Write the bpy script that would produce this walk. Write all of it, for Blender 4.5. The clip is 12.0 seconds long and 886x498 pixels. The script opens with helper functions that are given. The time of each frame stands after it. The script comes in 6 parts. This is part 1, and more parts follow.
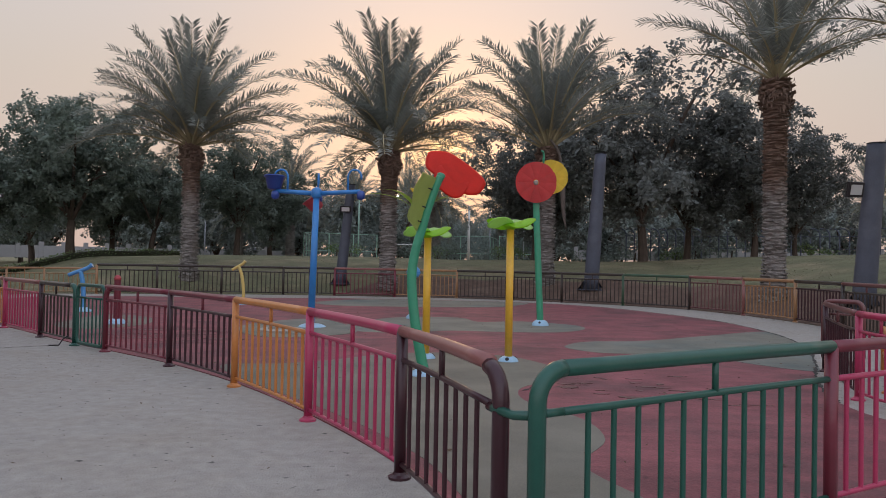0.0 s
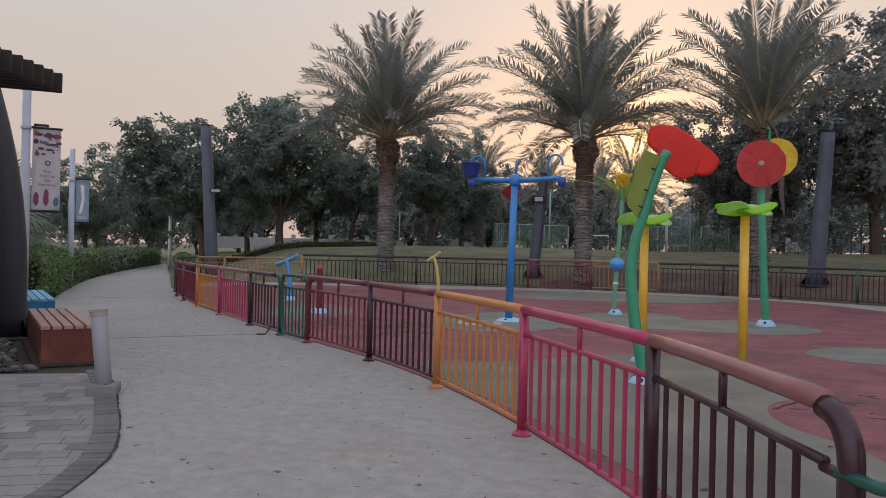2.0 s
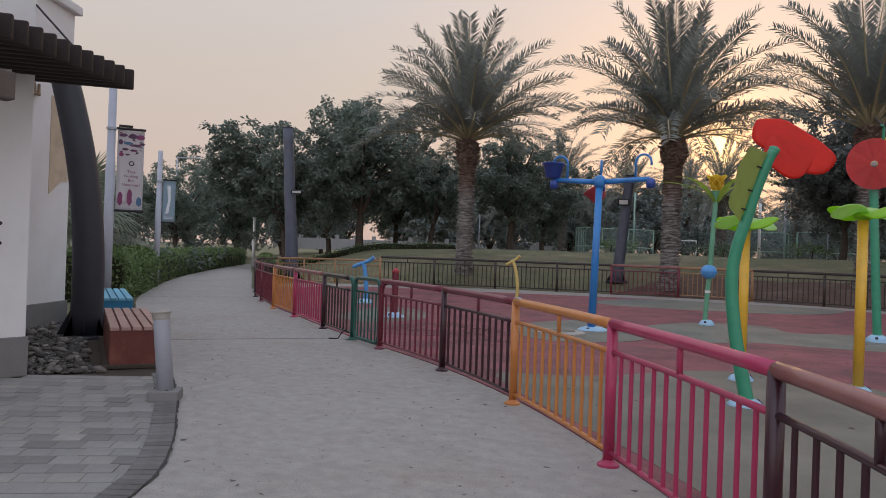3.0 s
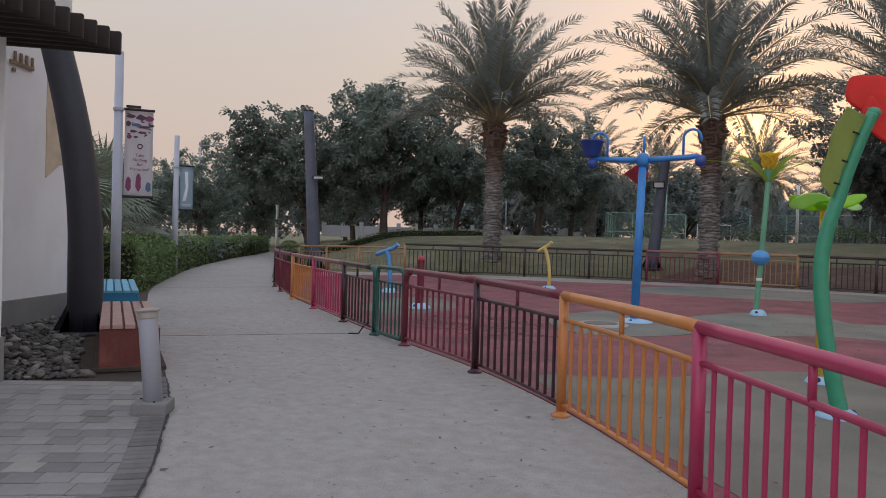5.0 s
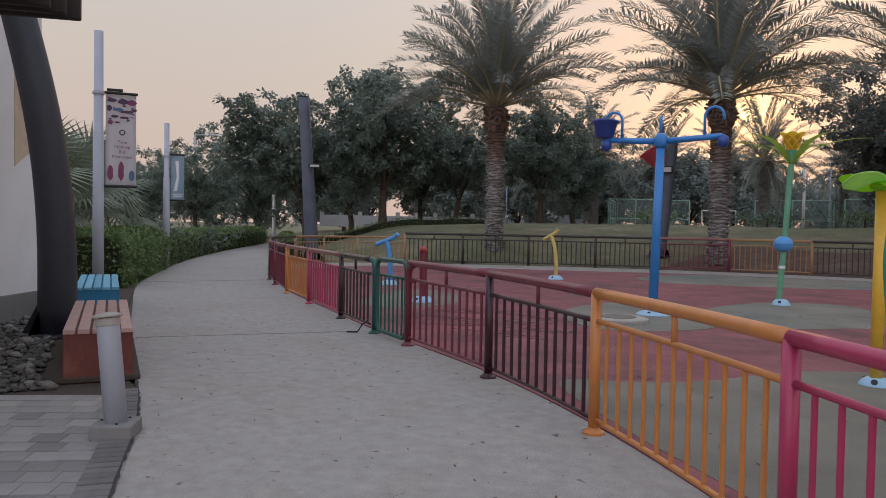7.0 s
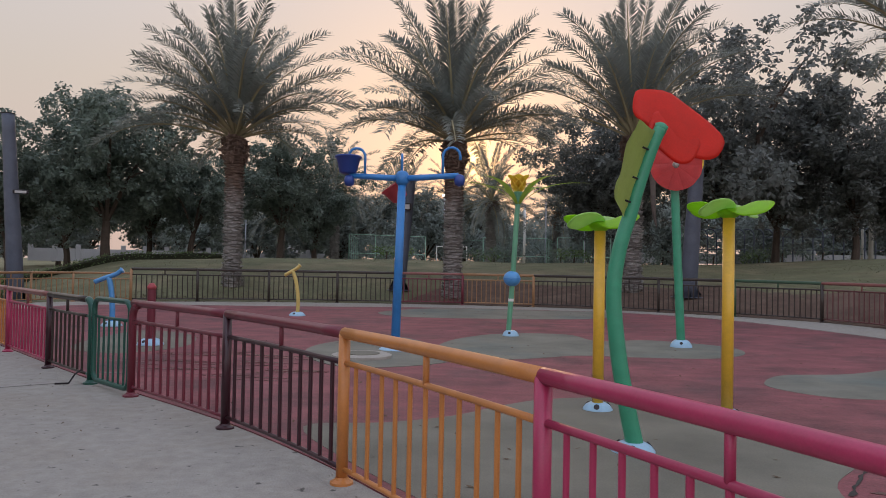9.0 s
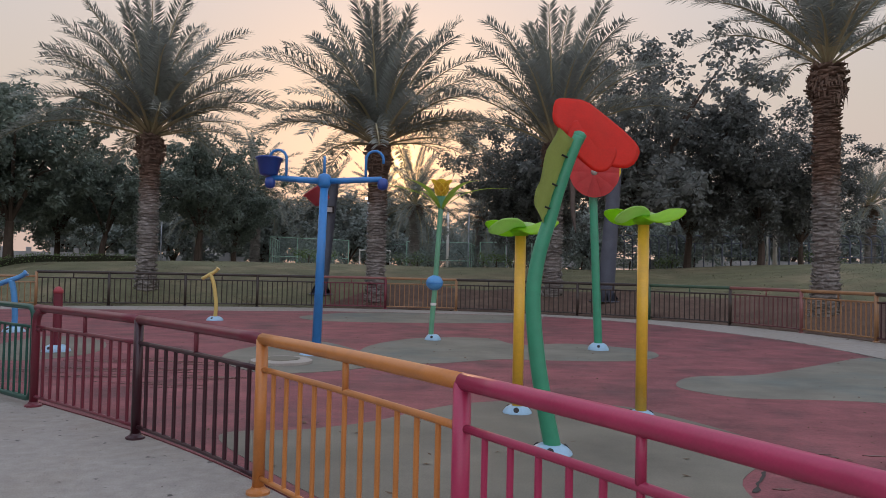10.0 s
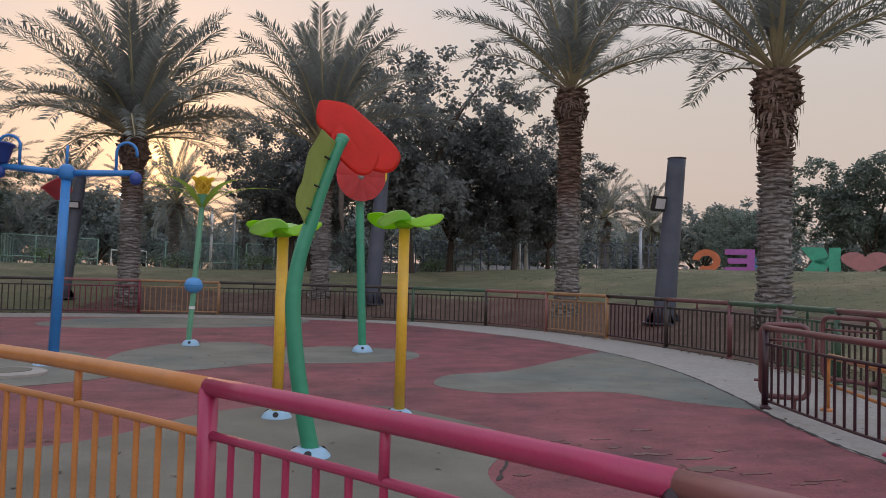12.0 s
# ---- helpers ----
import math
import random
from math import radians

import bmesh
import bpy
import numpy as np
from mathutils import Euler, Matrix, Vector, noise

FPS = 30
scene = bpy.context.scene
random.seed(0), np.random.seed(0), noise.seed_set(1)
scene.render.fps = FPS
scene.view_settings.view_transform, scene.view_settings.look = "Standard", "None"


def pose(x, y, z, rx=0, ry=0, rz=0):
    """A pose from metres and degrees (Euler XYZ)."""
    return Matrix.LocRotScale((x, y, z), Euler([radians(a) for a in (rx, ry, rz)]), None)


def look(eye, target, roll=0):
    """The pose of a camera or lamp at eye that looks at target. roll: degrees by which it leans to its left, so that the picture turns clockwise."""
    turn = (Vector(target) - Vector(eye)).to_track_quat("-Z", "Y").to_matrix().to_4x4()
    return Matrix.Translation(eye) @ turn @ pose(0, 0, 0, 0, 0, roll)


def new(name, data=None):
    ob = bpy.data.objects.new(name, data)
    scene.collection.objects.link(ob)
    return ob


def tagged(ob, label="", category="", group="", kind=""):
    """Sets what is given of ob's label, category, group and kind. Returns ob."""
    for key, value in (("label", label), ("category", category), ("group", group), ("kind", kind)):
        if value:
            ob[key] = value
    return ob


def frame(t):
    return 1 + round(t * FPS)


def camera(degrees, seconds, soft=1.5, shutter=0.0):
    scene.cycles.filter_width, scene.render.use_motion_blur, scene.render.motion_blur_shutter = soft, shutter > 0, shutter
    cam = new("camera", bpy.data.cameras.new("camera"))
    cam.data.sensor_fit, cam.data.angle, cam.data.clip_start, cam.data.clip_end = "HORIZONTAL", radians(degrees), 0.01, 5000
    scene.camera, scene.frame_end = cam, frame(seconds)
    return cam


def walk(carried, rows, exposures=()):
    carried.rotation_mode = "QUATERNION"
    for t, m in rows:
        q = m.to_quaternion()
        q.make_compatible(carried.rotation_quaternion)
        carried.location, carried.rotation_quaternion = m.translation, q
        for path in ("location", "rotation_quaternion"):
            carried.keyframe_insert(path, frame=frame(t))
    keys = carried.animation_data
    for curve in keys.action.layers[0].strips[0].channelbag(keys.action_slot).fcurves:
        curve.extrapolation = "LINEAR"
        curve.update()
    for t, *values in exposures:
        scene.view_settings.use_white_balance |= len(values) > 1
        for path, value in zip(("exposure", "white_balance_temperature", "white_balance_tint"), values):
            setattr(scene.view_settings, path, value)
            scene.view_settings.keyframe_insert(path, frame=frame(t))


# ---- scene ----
cam = camera(61.1, 12.0, 0.9)

PATH = [
    (0, (-0.014, 0.213, 1.586), (-0.141, 2.209, 1.622), 1.1),
    (0.5, (-0.113, 0.422, 1.572), (-0.346, 2.408, 1.596), 1.3),
    (1, (-0.175, 0.709, 1.577), (-0.642, 2.653, 1.599), 1.4),
    (1.5, (-0.29, 0.957, 1.562), (-0.888, 2.865, 1.569), 1.5),
    (2, (-0.488, 1.209, 1.571), (-1.101, 3.113, 1.574), 1.3),
    (2.5, (-0.587, 1.508, 1.566), (-1.229, 3.402, 1.57), 1.4),
    (3, (-0.669, 1.816, 1.584), (-1.481, 3.644, 1.589), 2.0),
    (3.2, (-0.714, 1.986, 1.558), (-1.565, 3.796, 1.561), 1.9),
    (5, (-1.236, 2.887, 1.566), (-2.107, 4.687, 1.534), 1.6),
    (5.5, (-1.443, 3.093, 1.565), (-2.312, 4.894, 1.536), 1.3),
    (6, (-1.584, 3.275, 1.549), (-2.446, 5.079, 1.512), 1.1),
    (6.5, (-1.674, 3.549, 1.553), (-2.538, 5.352, 1.498), 1.0),
    (7, (-1.744, 3.723, 1.565), (-2.612, 5.524, 1.503), 1.0),
    (7.5, (-1.847, 3.888, 1.576), (-2.534, 5.766, 1.533), 1.2),
    (7.7, (-1.873, 3.962, 1.582), (-2.443, 5.879, 1.561), 1.0),
    (9.5, (-1.882, 4.058, 1.576), (-2.016, 6.053, 1.626), 1.3),
    (10, (-1.866, 4.066, 1.586), (-1.879, 6.065, 1.643), 1.3),
    (10.5, (-1.852, 4.048, 1.586), (-1.75, 6.045, 1.651), 1.5),
    (11, (-1.827, 4.059, 1.583), (-1.527, 6.035, 1.656), 1.6),
    (11.5, (-1.803, 4.033, 1.581), (-1.344, 5.978, 1.66), 1.6),
    (12, (-1.793, 4.063, 1.575), (-1.206, 5.974, 1.656), 1.6),
]
walk(cam, [(t, look(eye, target, roll)) for t, eye, target, roll in PATH])

# ---- light ----
SUN_AZ, SUN_EL = -0.068, radians(8.0)          # the low sun stands behind the second palm
SUN_DIR = Vector((math.sin(SUN_AZ) * math.cos(SUN_EL), math.cos(SUN_AZ) * math.cos(SUN_EL), math.sin(SUN_EL)))
world = bpy.data.worlds.new("dusk_sky")
scene.world = world
world.use_nodes = True
wn, wl = world.node_tree.nodes, world.node_tree.links
wn.clear()
sky = wn.new("ShaderNodeTexSky")
sky.sky_type, sky.sun_disc = "NISHITA", False
sky.sun_elevation, sky.sun_rotation = SUN_EL, SUN_AZ
sky.dust_density, sky.air_density, sky.ozone_density, sky.altitude = 6.0, 1.0, 1.0, 0.0
bg_sky = wn.new("ShaderNodeBackground")
bg_sky.inputs[1].default_value = 0.006
wl.new(sky.outputs[0], bg_sky.inputs[0])
# evening haze: an even veil that is warmer towards the horizon, with the sun's soft glow in it
tc = wn.new("ShaderNodeTexCoord")
sep = wn.new("ShaderNodeSeparateXYZ")
wl.new(tc.outputs["Generated"], sep.inputs[0])
ramp = wn.new("ShaderNodeValToRGB")
ramp.color_ramp.elements[0].position, ramp.color_ramp.elements[0].color = 0.0, (0.62, 0.46, 0.40, 1)
ramp.color_ramp.elements[1].position, ramp.color_ramp.elements[1].color = 0.75, (0.65, 0.72, 0.89, 1)
e = ramp.color_ramp.elements.new(0.22)
e.color = (0.61, 0.535, 0.485, 1)
wl.new(sep.outputs[2], ramp.inputs[0])
dot = wn.new("ShaderNodeVectorMath")
dot.operation = "DOT_PRODUCT"
dot.inputs[1].default_value = SUN_DIR
wl.new(tc.outputs["Generated"], dot.inputs[0])


def glow(power, colour, towards=dot):
    a = wn.new("ShaderNodeMath")
    a.operation, a.use_clamp = "MAXIMUM", False
    a.inputs[1].default_value = 0.0
    wl.new(towards.outputs["Value"], a.inputs[0])
    b = wn.new("ShaderNodeMath")
    b.operation = "POWER"
    b.inputs[1].default_value = power
    wl.new(a.outputs[0], b.inputs[0])
    c = wn.new("ShaderNodeVectorMath")
    c.operation = "SCALE"
    c.inputs[0].default_value = colour
    wl.new(b.outputs[0], c.inputs["Scale"])
    return c.outputs[0]


def vadd(a, b):
    n = wn.new("ShaderNodeVectorMath")
    wl.new(a, n.inputs[0])
    wl.new(b, n.inputs[1])
    return n.outputs[0]


# the clear evening sky opposite the sun is lighter and cooler
away = wn.new("ShaderNodeVectorMath")
away.operation = "DOT_PRODUCT"
away.inputs[1].default_value = Vector((-SUN_DIR.x, -SUN_DIR.y, 0.35)).normalized()
wl.new(tc.outputs["Generated"], away.inputs[0])
haze = vadd(vadd(ramp.outputs[0], glow(22, (0.21, 0.04, -0.03))), glow(600, (0.55, 0.24, 0.02)))
haze = vadd(vadd(haze, glow(4000, (1.2, 0.85, 0.3))), glow(1.5, (0.40, 0.45, 0.57), away))
bg_haze = wn.new("ShaderNodeBackground")
bg_haze.inputs[1].default_value = 1.0
wl.new(haze, bg_haze.inputs[0])
add = wn.new("ShaderNodeAddShader")
wl.new(bg_sky.outputs[0], add.inputs[0])
wl.new(bg_haze.outputs[0], add.inputs[1])
wout = wn.new("ShaderNodeOutputWorld")
wl.new(add.outputs[0], wout.inputs[0])
sun = new("sun", bpy.data.lights.new("sun", "SUN"))
sun.data.energy, sun.data.angle, sun.data.color = 0.2, radians(8), (1.0, 0.60, 0.30)
sun.matrix_world = look(SUN_DIR * 100, (0, 0, 0))


# ---- materials ----
def mat(name, col, rough=0.6, var=0.15, scale=3.0, fine=60.0, bump=0.15, metal=0.0, per_object=0.0, translucent=0.0, stain=None, stain_scale=0.6, stain_amount=0.5, coords="Object", spec=0.4, dist=0.01, pits=0.0, streak=0.0):
    """A surface with colour variation at two scales, relief and, if given, stains of a second colour."""
    m = bpy.data.materials.new(name)
    m.use_nodes = True
    n, l = m.node_tree.nodes, m.node_tree.links
    bsdf = n["Principled BSDF"]
    bsdf.inputs["Roughness"].default_value = rough
    bsdf.inputs["Metallic"].default_value = metal
    bsdf.inputs["Specular IOR Level"].default_value = spec
    t = n.new("ShaderNodeTexCoord")
    big = n.new("ShaderNodeTexNoise")
    big.inputs["Scale"].default_value, big.inputs["Detail"].default_value, big.inputs["Roughness"].default_value = scale, 8, 0.62
    small = n.new("ShaderNodeTexNoise")
    small.inputs["Scale"].default_value, small.inputs["Detail"].default_value = fine, 3
    l.new(t.outputs[coords], big.inputs["Vector"])
    l.new(t.outputs[coords], small.inputs["Vector"])
    mixn = n.new("ShaderNodeMath")
    mixn.operation = "MULTIPLY_ADD"
    mixn.inputs[1].default_value = 0.5
    l.new(small.outputs[0], mixn.inputs[0])
    l.new(big.outputs[0], mixn.inputs[2])
    val = n.new("ShaderNodeMapRange")
    val.inputs[1].default_value, val.inputs[2].default_value = 0.45, 1.05
    val.inputs[3].default_value, val.inputs[4].default_value = 1 - var, 1 + var
    l.new(mixn.outputs[0], val.inputs[0])
    fac = val.outputs[0]
    if per_object:
        info = n.new("ShaderNodeObjectInfo")
        r = n.new("ShaderNodeMapRange")
        r.inputs[3].default_value, r.inputs[4].default_value = 1 - per_object, 1 + per_object
        l.new(info.outputs["Random"], r.inputs[0])
        mm = n.new("ShaderNodeMath")
        mm.operation = "MULTIPLY"
        l.new(fac, mm.inputs[0])
        l.new(r.outputs[0], mm.inputs[1])
        fac = mm.outputs[0]
    base = n.new("ShaderNodeRGB")
    base.outputs[0].default_value = (*col, 1)
    colour = base.outputs[0]
    if stain:
        sn = n.new("ShaderNodeTexNoise")
        sn.inputs["Scale"].default_value, sn.inputs["Detail"].default_value, sn.inputs["Roughness"].default_value = stain_scale, 7, 0.65
        l.new(t.outputs[coords], sn.inputs["Vector"])
        sr = n.new("ShaderNodeMapRange")
        sr.inputs[1].default_value, sr.inputs[2].default_value = 0.48, 0.68
        sr.inputs[4].default_value = stain_amount
        l.new(sn.outputs[0], sr.inputs[0])
        mx = n.new("ShaderNodeMix")
        mx.data_type = "RGBA"
        l.new(sr.outputs[0], mx.inputs[0])
        l.new(colour, mx.inputs[6])
        mx.inputs[7].default_value = (*stain, 1)
        colour = mx.outputs[2]
    if streak:
        mp = n.new("ShaderNodeMapping")
        mp.inputs["Rotation"].default_value = (0, 0, radians(38))
        mp.inputs["Scale"].default_value = (0.5, 1.6, 1)
        l.new(t.outputs[coords], mp.inputs[0])
        kn = n.new("ShaderNodeTexNoise")
        kn.inputs["Scale"].default_value, kn.inputs["Detail"].default_value, kn.inputs["Roughness"].default_value, kn.inputs["Distortion"].default_value = 1.6, 9, 0.7, 1.2
        l.new(mp.outputs[0], kn.inputs["Vector"])
        kr = n.new("ShaderNodeMapRange")
        kr.inputs[1].default_value, kr.inputs[2].default_value, kr.inputs[3].default_value, kr.inputs[4].default_value = 0.3, 0.7, 1 - streak, 1 + streak
        l.new(kn.outputs[0], kr.inputs[0])
        km = n.new("ShaderNodeMath")
        km.operation = "MULTIPLY"
        l.new(fac, km.inputs[0])
        l.new(kr.outputs[0], km.inputs[1])
        fac = km.outputs[0]
    if pits:
        pn = n.new("ShaderNodeTexNoise")
        pn.inputs["Scale"].default_value, pn.inputs["Detail"].default_value = 9, 4
        l.new(t.outputs[coords], pn.inputs["Vector"])
        pr = n.new("ShaderNodeMapRange")
        pr.inputs[1].default_value, pr.inputs[2].default_value, pr.inputs[3].default_value, pr.inputs[4].default_value = 0.66, 0.72, 1.0, 1 - pits
        l.new(pn.outputs[0], pr.inputs[0])
        pm = n.new("ShaderNodeMath")
        pm.operation = "MULTIPLY"
        l.new(fac, pm.inputs[0])
        l.new(pr.outputs[0], pm.inputs[1])
        fac = pm.outputs[0]
    sc = n.new("ShaderNodeVectorMath")
    sc.operation = "SCALE"
    l.new(colour, sc.inputs[0])
    l.new(fac, sc.inputs["Scale"])
    l.new(sc.outputs[0], bsdf.inputs["Base Color"])
    if bump:
        bp = n.new("ShaderNodeBump")
        bp.inputs["Strength"].default_value, bp.inputs["Distance"].default_value = bump, dist
        l.new(mixn.outputs[0], bp.inputs["Height"])
        l.new(bp.outputs[0], bsdf.inputs["Normal"])
    if translucent:
        tr = n.new("ShaderNodeBsdfTranslucent")
        l.new(sc.outputs[0], tr.inputs[0])
        ms = n.new("ShaderNodeMixShader")
        ms.inputs[0].default_value = translucent
        l.new(bsdf.outputs[0], ms.inputs[1])
        l.new(tr.outputs[0], ms.inputs[2])
        l.new(ms.outputs[0], n["Material Output"].inputs[0])
    return m


def paint(name, col, rough=0.32):
    return mat(name, col, rough, var=0.16, scale=4, fine=90, bump=0.1, spec=0.5, stain=tuple(c * 0.75 + 0.02 for c in col), stain_scale=2.5, stain_amount=0.5, dist=0.003)


M_CONC = mat("concrete", (0.372, 0.341, 0.308), 0.88, 0.2, 7.0, 60, 1.0, stain=(0.33, 0.285, 0.235), stain_scale=0.55, stain_amount=0.6, dist=0.03, pits=0.7, streak=0.04)
M_KERB = mat("kerb_concrete", (0.40, 0.36, 0.32), 0.85, 0.15, 2, 30, 0.4, stain=(0.26, 0.22, 0.19), stain_scale=1.2)
M_RED = mat("red_rubber", (0.225, 0.068, 0.076), 0.68, 0.5, 1.3, 45, 1.0, stain=(0.115, 0.05, 0.054), stain_scale=0.55, stain_amount=0.95, dist=0.008, streak=0.22, pits=0.35)
M_OLIVE = mat("olive_rubber", (0.17, 0.156, 0.124), 0.7, 0.36, 0.8, 70, 0.5, stain=(0.15, 0.135, 0.10), stain_scale=0.5, stain_amount=0.7, dist=0.004)
M_GREY = mat("grey_green_rubber", (0.18, 0.172, 0.14), 0.68, 0.36, 0.9, 70, 0.4, stain=(0.10, 0.135, 0.132), stain_scale=0.28, stain_amount=0.95, dist=0.004, streak=0.1)
M_GRASS = mat("dry_lawn", (0.14, 0.138, 0.075), 0.95, 0.4, 0.9, 30, 0.7, stain=(0.235, 0.19, 0.115), stain_scale=0.3, stain_amount=0.85, dist=0.04)
M_BLADE = mat("lawn_blades", (0.19, 0.185, 0.11), 0.8, 0.4, 0.35, 10, 0.0, translucent=0.3)
M_PINK = paint("pink_paint", (0.41, 0.036, 0.10))
M_ORANGE = paint("orange_paint", (0.54, 0.205, 0.055))
M_MAROON = paint("dark_maroon_paint", (0.042, 0.011, 0.017))
M_CRIMSON = paint("crimson_paint", (0.165, 0.026, 0.042))
M_BROWN = paint("faded_rose_brown_paint", (0.26, 0.10, 0.09))
M_TEAL = paint("teal_green_paint", (0.014, 0.085, 0.062))
M_FORANGE = paint("faded_tan_orange_paint", (0.34, 0.18, 0.085))
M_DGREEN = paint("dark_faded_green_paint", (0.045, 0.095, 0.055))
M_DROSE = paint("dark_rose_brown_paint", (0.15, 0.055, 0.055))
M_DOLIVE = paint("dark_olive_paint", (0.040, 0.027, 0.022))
M_BLUE = paint("blue_paint", (0.04, 0.22, 0.56))
M_DBLUE = paint("deep_blue_plastic", (0.03, 0.07, 0.30))
M_MBLUE = paint("mid_blue_plastic", (0.09, 0.31, 0.63))
M_LBLUE = paint("pale_blue_plastic", (0.33, 0.52, 0.68))
M_PYELLOW = paint("pale_yellow_paint", (0.62, 0.47, 0.15))
M_YELLOW = paint("yellow_paint", (0.78, 0.45, 0.045))
M_STEM = paint("green_stem_paint", (0.05, 0.30, 0.17))
M_PALE_STEM = paint("pale_green_stem_paint", (0.14, 0.36, 0.22))
M_LIME = mat("lime_plastic", (0.46, 0.80, 0.05), 0.35, 0.08, 5, 60, 0.05, translucent=0.6)
M_PLIME = mat("pale_lime_plastic", (0.56, 0.82, 0.30), 0.35, 0.08, 5, 60, 0.05, translucent=0.55)
M_LEAFP = mat("olive_green_plastic", (0.47, 0.55, 0.18), 0.4, 0.1, 5, 60, 0.05, translucent=0.5)
M_LOTUSLEAF = mat("yellow_green_plastic", (0.42, 0.55, 0.10), 0.4, 0.1, 5, 60, 0.05, translucent=0.55)
M_PETAL = mat("red_plastic", (0.84, 0.05, 0.03), 0.35, 0.1, 5, 60, 0.05, translucent=0.55)
M_PETAL2 = mat("faded_red_plastic", (0.80, 0.15, 0.15), 0.3, 0.1, 5, 60, 0.05, translucent=0.6)
M_PETALD = mat("dark_red_plastic", (0.60, 0.12, 0.14), 0.4, 0.1, 5, 60, 0.05, translucent=0.4)
M_YPETAL = mat("yellow_plastic", (0.93, 0.76, 0.15), 0.4, 0.1, 5, 60, 0.05, translucent=0.6)
M_BLACK = mat("black_steel", (0.025, 0.02, 0.022), 0.5, 0.2, 5, 60, 0.1)
M_MAST = mat("slate_painted_steel", (0.085, 0.094, 0.125), 0.5, 0.25, 1.5, 40, 0.2, stain=(0.12, 0.125, 0.15), stain_scale=1.0)
M_DMAST = mat("dark_slate_painted_steel", (0.040, 0.042, 0.052), 0.55, 0.25, 1.5, 40, 0.2)
M_GALV = mat("pale_grey_painted_steel", (0.42, 0.43, 0.48), 0.45, 0.1, 2, 50, 0.05)
M_WHITE = mat("white_paint", (0.75, 0.73, 0.70), 0.6, 0.1, 2, 50, 0.05)
M_WALL = mat("white_render", (0.80, 0.79, 0.78), 0.9, 0.06, 1.0, 60, 0.2, stain=(0.66, 0.60, 0.53), stain_scale=0.7, stain_amount=0.35)
M_SKIRT = mat("grey_skirting_render", (0.22, 0.21, 0.20), 0.9, 0.15, 2, 60, 0.3)
M_BEIGE = mat("sand_coloured_stone", (0.58, 0.47, 0.34), 0.9, 0.3, 2.5, 60, 0.4)
M_BEAM = mat("dark_stained_timber", (0.030, 0.019, 0.016), 0.7, 0.3, 3, 50, 0.3)
M_LEDGER = mat("weathered_timber", (0.13, 0.105, 0.09), 0.8, 0.3, 3, 50, 0.4)
M_BENCHR = mat("red_brown_painted_wood", (0.135, 0.036, 0.027), 0.6, 0.2, 3, 40, 0.3, stain=(0.24, 0.09, 0.06), stain_scale=3)
M_SLAT = mat("weathered_rose_wood", (0.40, 0.25, 0.21), 0.75, 0.2, 4, 50, 0.3, per_object=0.12)
M_BENCHB = mat("blue_painted_wood", (0.03, 0.20, 0.36), 0.6, 0.15, 3, 40, 0.2)
M_BSLAT = mat("light_blue_painted_wood", (0.15, 0.38, 0.50), 0.6, 0.15, 4, 50, 0.2, per_object=0.1)
M_PAVER = mat("grey_paver", (0.255, 0.24, 0.225), 0.9, 0.14, 4, 60, 0.4, per_object=0.08)
M_EDGE = mat("dark_edging_brick", (0.15, 0.14, 0.132), 0.9, 0.2, 4, 50, 0.4, per_object=0.15)
M_PAVERD = mat("dark_grey_paver", (0.195, 0.182, 0.172), 0.9, 0.12, 4, 60, 0.3, per_object=0.12)
M_PAVERB = mat("beige_paver", (0.285, 0.262, 0.235), 0.9, 0.12, 4, 60, 0.3, per_object=0.1)
M_STONE = mat("grey_river_stone", (0.145, 0.132, 0.115), 0.75, 0.35, 6, 60, 0.4, per_object=0.8)
M_SOIL = mat("dark_soil", (0.065, 0.05, 0.038), 0.95, 0.3, 3, 40, 0.8)
M_HEDGE = mat("hedge_leaf", (0.14, 0.205, 0.075), 0.5, 0.35, 0.6, 8, 0.0, translucent=0.25, coords="Object")
M_HCORE = mat("dark_hedge_core", (0.025, 0.028, 0.012), 0.9, 0.3, 3, 30, 0.5)
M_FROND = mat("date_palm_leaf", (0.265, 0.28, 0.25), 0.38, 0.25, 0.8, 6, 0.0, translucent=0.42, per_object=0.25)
M_RACHIS = mat("palm_leaf_stalk", (0.34, 0.29, 0.17), 0.6, 0.2, 2, 20, 0.0)
M_TRUNK = mat("palm_trunk_fibre", (0.27, 0.225, 0.19), 0.9, 0.5, 1.4, 14, 0.8, stain=(0.15, 0.12, 0.10), stain_scale=1.1)


